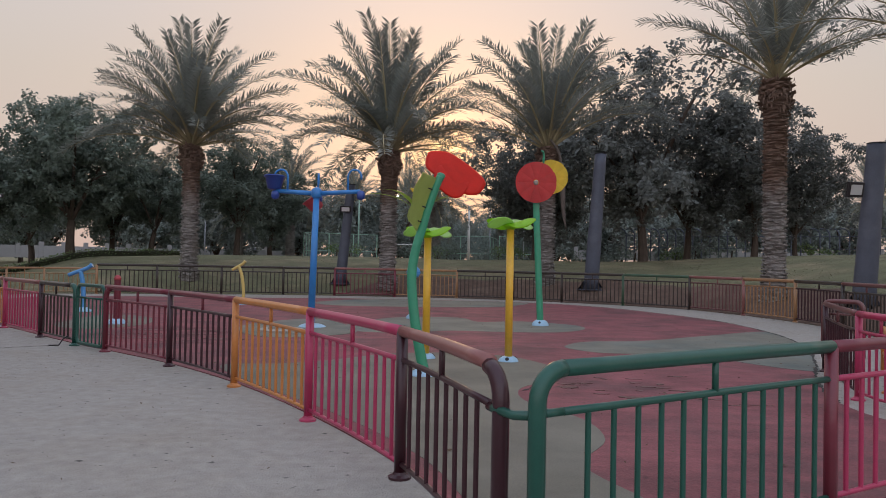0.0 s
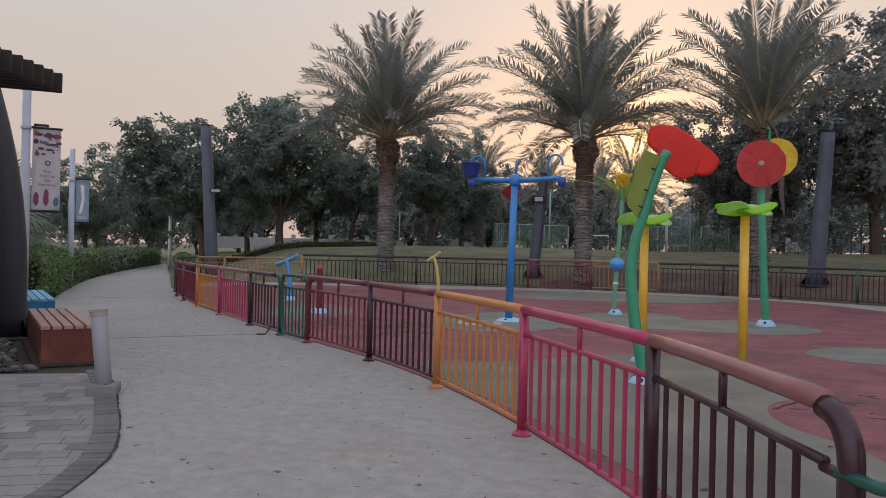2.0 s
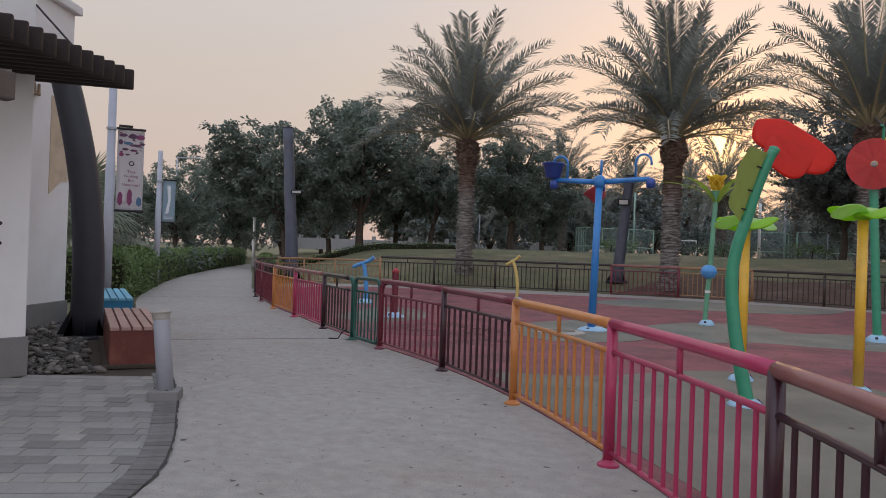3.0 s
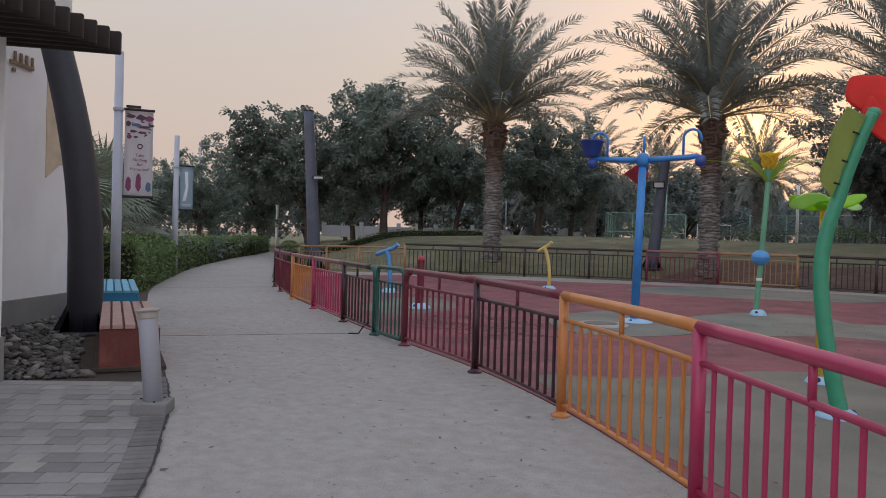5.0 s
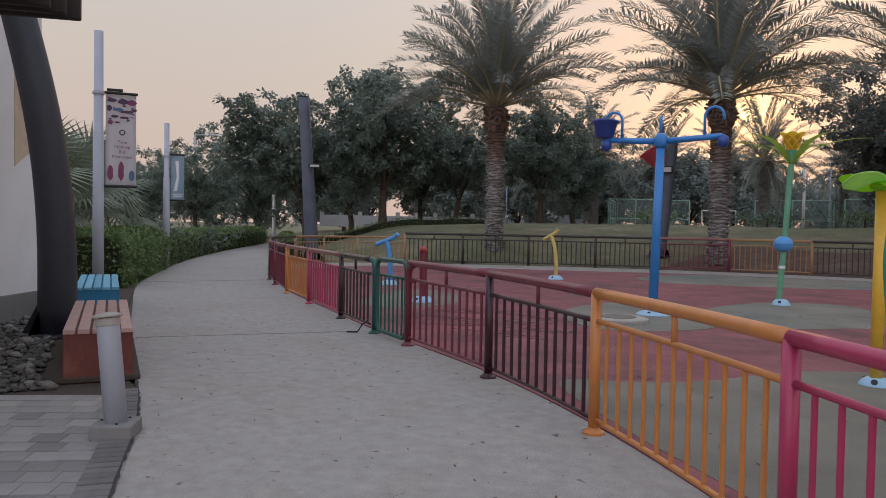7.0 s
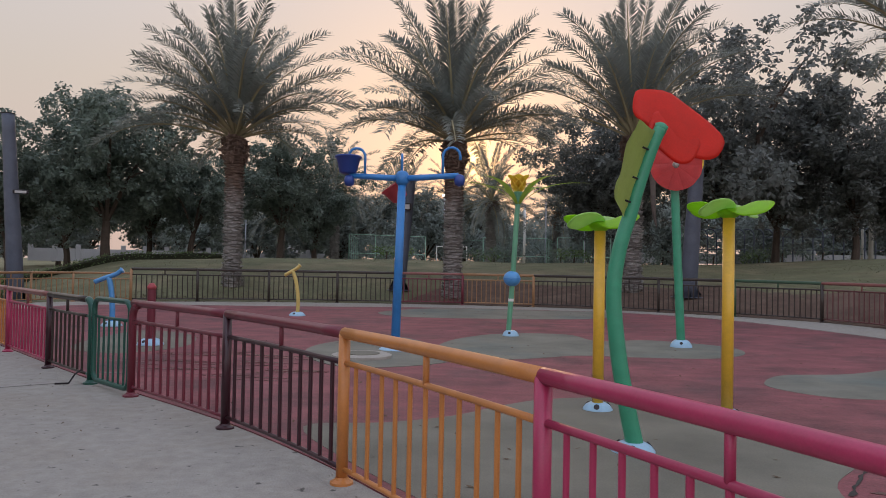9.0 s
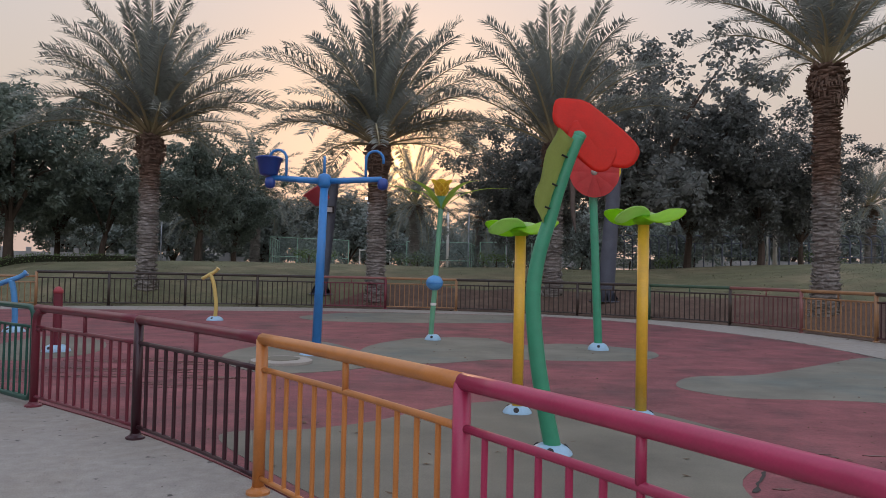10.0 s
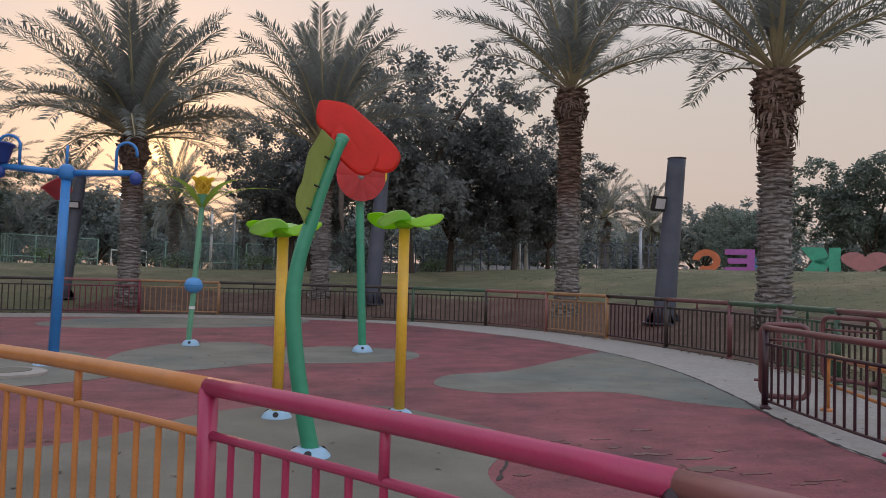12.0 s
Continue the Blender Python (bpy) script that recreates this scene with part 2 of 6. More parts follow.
def weather_trunk(m, low, high, z0, z1):
    """Old leaf bases low on the trunk are bleached grey, the younger ones above are brown."""
    n, l = m.node_tree.nodes, m.node_tree.links
    t = n.new("ShaderNodeTexCoord")
    sp = n.new("ShaderNodeSeparateXYZ")
    l.new(t.outputs["Object"], sp.inputs[0])
    nz = n.new("ShaderNodeTexNoise")
    nz.inputs["Scale"].default_value, nz.inputs["Detail"].default_value = 2.5, 4
    l.new(t.outputs["Object"], nz.inputs["Vector"])
    ad = n.new("ShaderNodeMath")
    ad.operation = "MULTIPLY_ADD"
    ad.inputs[1].default_value = 2.4
    l.new(nz.outputs[0], ad.inputs[0])
    l.new(sp.outputs[2], ad.inputs[2])
    mr = n.new("ShaderNodeMapRange")
    mr.inputs[1].default_value, mr.inputs[2].default_value = z0 + 1.2, z1 + 1.2
    l.new(ad.outputs[0], mr.inputs[0])
    mx = n.new("ShaderNodeMix")
    mx.data_type = "RGBA"
    mx.inputs[6].default_value, mx.inputs[7].default_value = (*low, 1), (*high, 1)
    l.new(mr.outputs[0], mx.inputs[0])
    for node in n:
        if node.type == "MIX" and node != mx:
            l.new(mx.outputs[2], node.inputs[6])


weather_trunk(M_TRUNK, (0.31, 0.29, 0.275), (0.19, 0.125, 0.095), 3.4, 4.6)
M_EARTH = mat("bare_brown_earth", (0.115, 0.07, 0.052), 0.95, 0.4, 2.0, 25, 0.9, stain=(0.17, 0.115, 0.085), stain_scale=0.9, stain_amount=0.7, dist=0.03)
M_BARK = mat("bark", (0.085, 0.062, 0.048), 0.9, 0.3, 3, 30, 0.7)
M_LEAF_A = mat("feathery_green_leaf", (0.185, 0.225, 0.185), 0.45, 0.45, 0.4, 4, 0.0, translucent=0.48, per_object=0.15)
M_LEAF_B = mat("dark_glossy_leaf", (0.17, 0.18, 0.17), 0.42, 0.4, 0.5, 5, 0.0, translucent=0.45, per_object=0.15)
# far trees' leaf colour is paled and greyed to paint in distance haze
M_LEAF_F = mat("hazed_grey_green_leaf", (0.25, 0.285, 0.265), 0.6, 0.3, 0.4, 5, 0.0, translucent=0.35, per_object=0.2)
M_CRACK = mat("dark_crack_dirt", (0.052, 0.047, 0.043), 0.95, 0.3, 5, 40, 0.4)
M_FANP = mat("fan_palm_leaf", (0.22, 0.25, 0.18), 0.5, 0.25, 1, 8, 0.0, translucent=0.3, per_object=0.2)
M_BANNER = mat("banner_cloth", (0.78, 0.745, 0.76), 0.7, 0.06, 2, 60, 0.05, translucent=0.45)
M_BANNERB = mat("pale_blue_banner_cloth", (0.45, 0.56, 0.64), 0.7, 0.06, 2, 60, 0.05, translucent=0.45)
M_INK = mat("dark_print", (0.10, 0.05, 0.09), 0.7, 0.1, 2, 60, 0.0)
M_INKP = mat("plum_print", (0.24, 0.06, 0.14), 0.7, 0.1, 2, 60, 0.0)
M_INKB = mat("blue_print", (0.09, 0.17, 0.28), 0.7, 0.1, 2, 60, 0.0)
M_INKW = mat("white_print", (0.75, 0.76, 0.78), 0.7, 0.05, 2, 60, 0.0)
M_BRONZE = mat("bronze_letter_metal", (0.24, 0.17, 0.11), 0.5, 0.15, 4, 50, 0.1, metal=0.4)
M_LENS = mat("floodlight_lens", (0.55, 0.54, 0.53), 0.25, 0.05, 2, 60, 0.0)


# ---- mesh helpers ----
def part(name, bm, material, parent=None, label="", smooth=False):
    """Links a bmesh (or a ready mesh) as one object under a thing or a part."""
    if isinstance(bm, bmesh.types.BMesh):
        me = bpy.data.meshes.new(name)
        bm.normal_update()
        bm.to_mesh(me)
        bm.free()
        me.materials.append(material)
        if smooth:
            me.shade_smooth()
    else:
        me = bm
    ob = new(name, me)
    if parent:
        ob.parent = parent
    if label:
        ob["label"] = label
    return ob


def thing(name, label, category, at=(0, 0, 0), rz=0.0, group="", kind=""):
    ob = new(name)
    ob.empty_display_size = 0.2
    ob.matrix_basis = pose(*at, 0, 0, rz)
    return tagged(ob, label, category, group, kind)


def mesh_of(name, verts, faces, material, smooth=False):
    me = bpy.data.meshes.new(name)
    me.from_pydata([tuple(map(float, v)) for v in verts], [], [tuple(f) for f in faces])
    me.materials.append(material)
    if smooth:
        me.shade_smooth()
    me.update()
    return me


def tube(path, radius, sides=10, cap=True, bm=None):
    """A tube along a polyline; radius is a number or one per point."""
    bm = bm or bmesh.new()
    pts = [Vector(p) for p in path]
    rad = [radius] * len(pts) if isinstance(radius, (int, float)) else list(radius)
    rings = []
    up = Vector((0, 0, 1))
    for i, p in enumerate(pts):
        d = (pts[min(i + 1, len(pts) - 1)] - pts[max(i - 1, 0)]).normalized()
        ref = up if abs(d.z) < 0.95 else Vector((1, 0, 0))
        if i and abs(d.dot(last_a)) < 0.9:
            a = (last_a - d * d.dot(last_a)).normalized()
        else:
            a = d.cross(ref).normalized()
        last_a = a
        b = d.cross(a)
        rings.append([bm.verts.new(p + (a * math.cos(k * math.tau / sides) + b * math.sin(k * math.tau / sides)) * rad[i]) for k in range(sides)])
    for r0, r1 in zip(rings, rings[1:]):
        for k in range(sides):
            bm.faces.new((r0[k], r0[(k + 1) % sides], r1[(k + 1) % sides], r1[k]))
    if cap:
        bm.faces.new(rings[0][::-1])
        bm.faces.new(rings[-1])
    bmesh.ops.recalc_face_normals(bm, faces=bm.faces)
    return bm


def box(sx, sy, sz, centre=(0, 0, 0), bevel=0.0, bm=None, m=None):
    bm = bm or bmesh.new()
    r = bmesh.ops.create_cube(bm, size=1, matrix=(m or Matrix.Identity(4)) @ Matrix.Translation(centre) @ Matrix.Diagonal((sx, sy, sz, 1)))
    if bevel:
        es = list({e for v in r["verts"] for e in v.link_edges})
        bmesh.ops.bevel(bm, geom=es, offset=bevel, segments=2, affect="EDGES", profile=0.5)
    return bm


def lathe(profile, sides=20, bm=None):
    """Turns (radius, z) pairs about the z axis."""
    bm = bm or bmesh.new()
    rings = [[bm.verts.new((max(r, 0.0005) * math.cos(k * math.tau / sides), max(r, 0.0005) * math.sin(k * math.tau / sides), z)) for k in range(sides)] for r, z in profile]
    for r0, r1 in zip(rings, rings[1:]):
        for k in range(sides):
            bm.faces.new((r0[k], r0[(k + 1) % sides], r1[(k + 1) % sides], r1[k]))
    bm.faces.new(rings[0][::-1])
    bm.faces.new(rings[-1])
    return bm


def curve_pts(pts, n=8, closed=False):
    """Points of a smooth curve through pts."""
    P = [Vector(p).to_3d() for p in pts]
    out = []
    N = len(P)
    for i in range(N if closed else N - 1):
        g = (lambda k: P[k % N]) if closed else (lambda k: P[min(max(k, 0), N - 1)])
        a, b, c, d = g(i - 1), g(i), g(i + 1), g(i + 2)
        for k in range(n):
            t = k / n
            out.append(0.5 * (2 * b + (c - a) * t + (2 * a - 5 * b + 4 * c - d) * t * t + (3 * b - a - 3 * c + d) * t ** 3))
    if not closed:
        out.append(P[-1])
    return out


def slab(outline, top, thick, bm=None):
    """A flat plate with the given outline."""
    bm = bm or bmesh.new()
    vs = [bm.verts.new((p[0], p[1], top)) for p in outline]
    f = bm.faces.new(vs)
    r = bmesh.ops.extrude_face_region(bm, geom=[f])
    bmesh.ops.translate(bm, verts=[v for v in r["geom"] if isinstance(v, bmesh.types.BMVert)], vec=(0, 0, -thick))
    bmesh.ops.recalc_face_normals(bm, faces=bm.faces)
    bmesh.ops.triangulate(bm, faces=[g for g in bm.faces if len(g.verts) > 4])
    return bm


def smooth01(a, b, x):
    t = min(max((x - a) / (b - a), 0.0), 1.0)
    return t * t * (3 - 2 * t)


# ---- plan ----
NEAR = [(0.05, 3.98), (-0.65, 5.71), (-1.785, 7.55), (-3.155, 9.35), (-4.66, 10.90), (-6.345, 12.28)]
AFTER_GATE = [(-7.29, 13.01), (-8.64, 14.17), (-10.42, 15.75), (-12.11, 17.26), (-13.76, 18.93), (-15.02, 20.29), (-16.35, 21.95), (-17.6, 23.6), (-18.6, 25.3), (-19.2, 27.0), (-19.0, 28.6), (-18.2, 29.8), (-16.5, 30.75)]
FAR = [(-16.5, 30.75), (-14.35, 31.75), (-11.85, 32.7), (-9.25, 33.3), (-7.0, 33.65), (-4.3, 33.85), (-1.5, 33.7), (1.0, 33.1), (3.0, 32.1), (5.3, 30.7), (7.4, 28.7), (8.5, 26.1), (9.12, 23.35), (9.25, 20.6), (9.2, 18.1), (8.95, 16.3), (8.3, 14.2), (7.7, 12.4), (7.35, 10.4), (7.3, 8.4), (7.4, 6.4), (7.6, 4.4)]
RIGHT_NEAR = [(0.22, 3.80), (2.22, 5.28), (4.0, 6.45), (5.85, 7.25)]
INNER = [(5.22, 12.30), (4.5, 9.72), (4.65, 8.55), (5.85, 7.25)]
PAD_FAR = [(-17.0, 25.6), (-16.9, 27.6), (-14.9, 29.0), (-11.3, 29.8), (-8.0, 30.7), (-5.5, 31.35), (-1.8, 31.45), (1.7, 31.0), (4.2, 28.9), (5.9, 25.4), (6.75, 22.4), (6.85, 18.9), (6.4, 16.0), (5.45, 13.2), (4.95, 12.0), (4.4, 10.5), (4.14, 9.4), (4.3, 8.2), (5.3, 7.2)]
PATH_LEFT = [(-39.1, 50.0), (-31.8, 37.9), (-24.7, 27.3), (-19.8, 21.0), (-16.3, 16.9), (-12.35, 13.2), (-9.57, 10.71), (-7.87, 9.23), (-6.92, 8.42), (-6.25, 7.78), (-5.55, 7.03), (-4.9, 6.3), (-4.35, 5.5), (-4.0, 4.4), (-4.1, 2.6), (-4.6, 0.0), (-5.5, -4.0), (-6.5, -9.0)]
PATH_RIGHT = [(-17.75, 23.55), (-25.4, 33.3), (-31.0, 40.3), (-37.0, 48.2)]

FENCE_LINE = np.array([(p.x, p.y) for p in curve_pts(NEAR + AFTER_GATE[:-1] + FAR + [(5.0, 2.0), (2.2, 3.0)], 3, closed=True)])


def fence_distance(x, y):
    a, b = FENCE_LINE, np.roll(FENCE_LINE, -1, axis=0)
    p = np.array((x, y))
    ab = b - a
    k = np.clip(((p - a) * ab).sum(1) / np.maximum((ab ** 2).sum(1), 1e-9), 0, 1)
    q = a + ab * k[:, None]
    d = np.sqrt(((p - q) ** 2).sum(1)).min()
    c = ((a[:, 1] > y) != (b[:, 1] > y)) & (x < (b[:, 0] - a[:, 0]) * (y - a[:, 1]) / np.where(b[:, 1] == a[:, 1], 1e-9, b[:, 1] - a[:, 1]) + a[:, 0])
    return -d if c.sum() % 2 else d


def ground_z(x, y):
    """The lawn rises in a low mound outside the far fence; everything else is level."""
    d = fence_distance(x, y)
    if d <= 0.3:
        return -0.04
    side = (x + 17.0) * 0.79 + (y - 22.5) * 0.62      # metres to the right of the path's line
    m = smooth01(0.5, 9.0, side) if y > 18 or x < 0 else 1.0
    m *= smooth01(0.0, 9.0, y) if x > 3 else smooth01(22, 28, y)
    crest = 1.85 + 0.6 * smooth01(6, 20, x) - 0.25 * smooth01(-16, -24, x)
    k = min(max((d - 0.3) / (17 if x > 8 else 15), 0.0), 1.0)
    rise = 1 - (1 - k) ** 2
    fall = 1 - 0.55 * smooth01(20, 42, d)
    bump = 0.06 * noise.noise(Vector((x * 0.25, y * 0.25, 0)))
    return -0.04 + m * (crest * rise * fall + bump * min(d, 3) / 3)


# ---- ground ----
def build_ground():
    xs = np.concatenate([[-2500, -900, -350, -180, -120], np.arange(-90, -25, 1.5), np.arange(-25, 25, 0.75), np.arange(25, 91, 1.5), [120, 180, 350, 900, 2500]])
    ys = np.concatenate([[-2500, -900, -300, -100, -50], np.arange(-30, 9, 1.5), np.arange(9, 51, 0.75), np.arange(51, 111, 1.5), [140, 200, 380, 900, 2500]])
    verts = [(x, y, ground_z(x, y)) for y in ys for x in xs]
    w = len(xs)
    faces = [(j * w + i, j * w + i + 1, (j + 1) * w + i + 1, (j + 1) * w + i) for j in range(len(ys) - 1) for i in range(w - 1)]
    ob = new("ground", mesh_of("ground", verts, faces, M_GRASS, True))
    tagged(ob, "dry patchy lawn rising in a low mound beyond the fence", "lawn", kind="structure")
    # bare earth under the palms, outside the far fence
    line = curve_pts(FAR[4:16], 14)
    V, F, w = [], [], 13
    for i, p in enumerate(line):
        a, b = line[max(i - 1, 0)], line[min(i + 1, len(line) - 1)]
        d = (b - a).normalized()
        out = Vector((-d.y, d.x, 0))
        k = i / (len(line) - 1)
        reach = (4.2 + 1.1 * noise.noise(p * 0.45) + 0.35 * noise.noise(p * 1.7)) * smooth01(0, 0.1, k) * smooth01(1, 0.86, k) + 0.3
        for j in range(w):
            q = p + out * (0.05 + reach * j / (w - 1))
            V.append((q.x, q.y, ground_z(q.x, q.y) + (0.045 if j < w - 1 else -0.03) + 0.015 * noise.noise(q * 3)))
        if i:
            F += [((i - 1) * w + j, i * w + j, i * w + j + 1, (i - 1) * w + j + 1) for j in range(w - 1)]
    tagged(new("earth_bed", mesh_of("earth_bed", V, F, M_EARTH, True)), "bare brown earth under the palms outside the fence", "soil", kind="structure")
    # concrete: the walk and the ring round the splash pad
    right = [(p.x, p.y) for p in curve_pts(FAR, 4)]
    tip = [(p.x, p.y) for p in curve_pts(AFTER_GATE[7:], 4)][:-1]
    outline = [(p.x, p.y) for p in curve_pts(PATH_LEFT, 4)][::-1] + [(x, y) for x, y in PATH_RIGHT[::-1]] + tip + right + [(7.8, -9.0)]
    tagged(part("pavement", slab(outline, 0.0, 0.12), M_CONC), "pale grey worn concrete walk round the splash pad", "pavement", kind="structure")
    nc = curve_pts(NEAR + AFTER_GATE[:9], 5)
    near = []
    for a, p, b in zip([nc[0]] + nc, nc, nc[1:] + [nc[-1]]):
        d = (b - a).normalized()
        near.append((p.x + d.y * 0.12, p.y - d.x * 0.12))
    pad = near + [(p.x, p.y) for p in curve_pts(PAD_FAR, 6)] + [(p.x, p.y) for p in curve_pts(RIGHT_NEAR[::-1], 5)][3:]
    tagged(part("splash_pad_floor", slab(pad, 0.012, 0.05), M_RED), "faded red poured rubber floor of the splash pad", "rubber floor", kind="structure")
    patches = (
        ("olive rubber patch with curved edges under the flower toys", M_OLIVE, [(-3.95, 11.05), (-3.2, 11.4), (-2.6, 11.85), (-2.05, 12.6), (-1.5, 13.1), (-0.6, 13.33), (0.3, 13.05), (0.85, 12.2), (1.14, 11.3), (0.9, 10.6), (0.4, 9.8), (0.42, 8.9), (0.95, 8.0), (1.05, 7.1), (0.75, 6.2), (1.1, 5.3), (1.2, 4.75), (0.3, 4.1), (-0.5, 6.2), (-1.6, 7.9), (-3.0, 9.6)]),
        ("grey-green rubber patch under the lotus toy", M_GREY, [(-3.5, 18.2), (-3.3, 19.9), (-2.4, 21.5), (-0.9, 21.8), (-0.3, 20.4), (0.9, 20.9), (2.2, 20.0), (2.3, 18.8), (1.5, 17.8), (0.1, 17.6), (-0.9, 17.6), (-2.1, 16.75), (-3.1, 17.0)]),
        ("grey-green rubber patch reaching the concrete ring", M_GREY, [(1.45, 14.9), (2.0, 15.85), (3.2, 16.3), (4.9, 17.8), (6.75, 19.4), (6.78, 17.8), (6.4, 16.0), (5.45, 13.2), (5.02, 12.2), (4.3, 12.9), (3.9, 13.7), (3.1, 13.9), (2.1, 13.9), (1.6, 14.3)]),
        ("grey-green rubber patch by the far edge", M_GREY, [(-6.5, 28.3), (-4.9, 31.0), (-1.5, 31.2), (1.4, 30.8), (0.9, 28.6), (-0.5, 27.0), (-4.0, 26.2), (-5.8, 26.5)]),
        ("grey-green rubber patch under the bucket toy", M_GREY, [(-5.7, 18.4), (-4.7, 20.1), (-3.6, 18.6), (-2.95, 16.7), (-3.5, 15.6), (-4.6, 15.2), (-5.6, 16.6)]),
        ("olive rubber patch under the red post", M_OLIVE, [(-9.9, 16.7), (-10.3, 19.8), (-8.8, 19.2), (-8.0, 17.2), (-8.6, 15.9)]),
    )
    for i, (label, m, pts) in enumerate(patches):
        ol = [(p.x, p.y) for p in curve_pts(pts, 5, closed=True)]
        tagged(part("rubber_patch", slab(ol, 0.0205 if i == 4 else 0.016, 0.02), m), label, "rubber floor", "rubber patches", "structure")


build_ground()


# ---- fences ----
def along(line, n):
    """n + 1 points at even steps along a polyline."""
    seg = [0.0]
    for a, b in zip(line, line[1:]):
        seg.append(seg[-1] + (b - a).length)
    out = []
    for i in range(n + 1):
        s = seg[-1] * i / n
        k = max(j for j in range(len(seg)) if seg[j] <= s + 1e-9)
        k = min(k, len(line) - 2)
        f = (s - seg[k]) / max(seg[k + 1] - seg[k], 1e-9)
        out.append(line[k].lerp(line[k + 1], f))
    return out, seg[-1]


BAL = {}


def baluster_mesh(m, h, r):
    key = (m.name, round(h, 2), r)
    if key not in BAL:
        bm = tube([(0, 0, 0), (0, 0, h)], r, 6, cap=False)
        me = bpy.data.meshes.new("baluster")
        bm.to_mesh(me)
        bm.free()
        me.materials.append(m)
        me.shade_smooth()
        BAL[key] = me
    return BAL[key]


def fence_panel(line, m, post_m, label, height=1.1, rail_m=None, post=True, fat=1.0, posts_end=False):
    """One panel: a post with its flange at the start, a round top rail, a mid rail with a spacer, a bottom rail and balusters."""
    pts, length = along(line, max(4, round(length_of(line) / 0.3)))
    o = pts[0]
    pts = [p - o for p in pts]
    ob = thing("fence", label, "fence", at=(o.x, o.y, o.z), group="fence panels round the splash pad")
    top, mid, low = height - 0.045, height - 0.255, 0.11
    up = Vector((0, 0, 1))
    part("top_rail", tube([p + up * top for p in pts], 0.042 * fat, 12), rail_m or m, ob, smooth=True)
    part("mid_rail", tube([p + up * mid for p in pts], 0.021 * fat, 8), m, ob, smooth=True)
    part("bottom_rail", tube([p + up * low for p in pts], 0.019 * fat, 8), m, ob, smooth=True)
    if post:
        for q in ([pts[0], pts[-1]] if posts_end else [pts[0]]):
            pm = part("post", lathe([(0.043 * fat, 0.0), (0.043 * fat, top)], 12), post_m, ob, smooth=True)
            pm.location = q
            fl = part("base_flange", lathe([(0.085, 0.0), (0.085, 0.018), (0.055, 0.034), (0.046, 0.05)], 14), post_m, ob)
            fl.location = q
    n = max(3, round(length / 0.185))
    bal, _ = along(pts, n)
    me = baluster_mesh(m, mid - low, 0.0165 * fat)
    for p in bal[1:-1]:
        b = part("baluster", me, None, ob)
        b.location = p + up * low
    c = bal[n // 2].lerp(bal[n // 2 + 1], 0.5) if n % 2 else bal[n // 2]
    s = part("spacer", lathe([(0.02 * fat, mid), (0.02 * fat, top)], 8), (rail_m or m) if post else m, ob, smooth=True)
    s.location = c
    return ob


def length_of(line):
    return sum((b - a).length for a, b in zip(line, line[1:]))


def bent_end(x, y, direction, m, label, height=1.1):
    """An end post whose top bends over into the rail."""
    d = Vector((*direction, 0)).normalized()
    ob = thing("fence_end_post", label, "fence post", at=(x, y, 0))
    r = 0.16
    arc = [Vector((0, 0, height - 0.045 - r)) + d * r * (1 - math.cos(a)) + Vector((0, 0, r * math.sin(a))) for a in np.linspace(0, math.pi / 2, 7)]
    part("bent_tube", tube([Vector((0, 0, 0))] + arc, 0.044, 12), m, ob, smooth=True)
    part("base_flange", lathe([(0.09, 0.0), (0.09, 0.018), (0.06, 0.034), (0.05, 0.05)], 14), m, ob)
    for z, q in ((height - 0.255, 0.021), (0.11, 0.019)):
        part("rail_stub", tube([Vector((0, 0, z)), d * 0.16 + Vector((0, 0, z))], q, 8), m, ob, smooth=True)
    return r


DG, DR = (M_DGREEN, "dark faded green"), (M_DROSE, "dark rose brown")
FO = (M_FORANGE, "faded tan orange")
PK, OR, MA, CR, BR, TE, DO = (M_PINK, "pink"), (M_ORANGE, "orange"), (M_MAROON, "dark maroon"), (M_CRIMSON, "crimson"), (M_BROWN, "faded rose brown"), (M_TEAL, "teal green"), (M_DOLIVE, "dark olive brown")


def col(bars, post=None, rail=None):
    return (bars[0], (post or bars)[0], (rail or bars)[0], bars[1])


# near fence, from the entrance gap to the small gate
v0 = Vector((NEAR[1][0] - NEAR[0][0], NEAR[1][1] - NEAR[0][1])).normalized()
bent_end(NEAR[0][0], NEAR[0][1], v0, M_MAROON, "dark maroon fence end post with bent top beside the entrance gap")
near_pts = [(NEAR[0][0] + v0.x * 0.15, NEAR[0][1] + v0.y * 0.15)] + NEAR[1:]
near_cols = [col(MA, MA, BR), col(PK, MA, PK), col(OR, PK, OR), col(MA, OR, CR), col(CR, MA, CR)]
NC = curve_pts(near_pts, 5)
for i, (m, pm, rm, word) in enumerate(near_cols):
    fence_panel(NC[i * 5:i * 5 + 6], m, pm, f"{word} tubular steel fence panel beside the walk", 1.12, rm, post=i > 0)
u = Vector((NEAR[4][0] - NEAR[5][0], NEAR[4][1] - NEAR[5][1])).normalized()
bent_end(NEAR[5][0] + u.x * -0.02, NEAR[5][1] - u.y * 0.02, u, M_CRIMSON, "crimson fence end post with bent top beside the small gate")


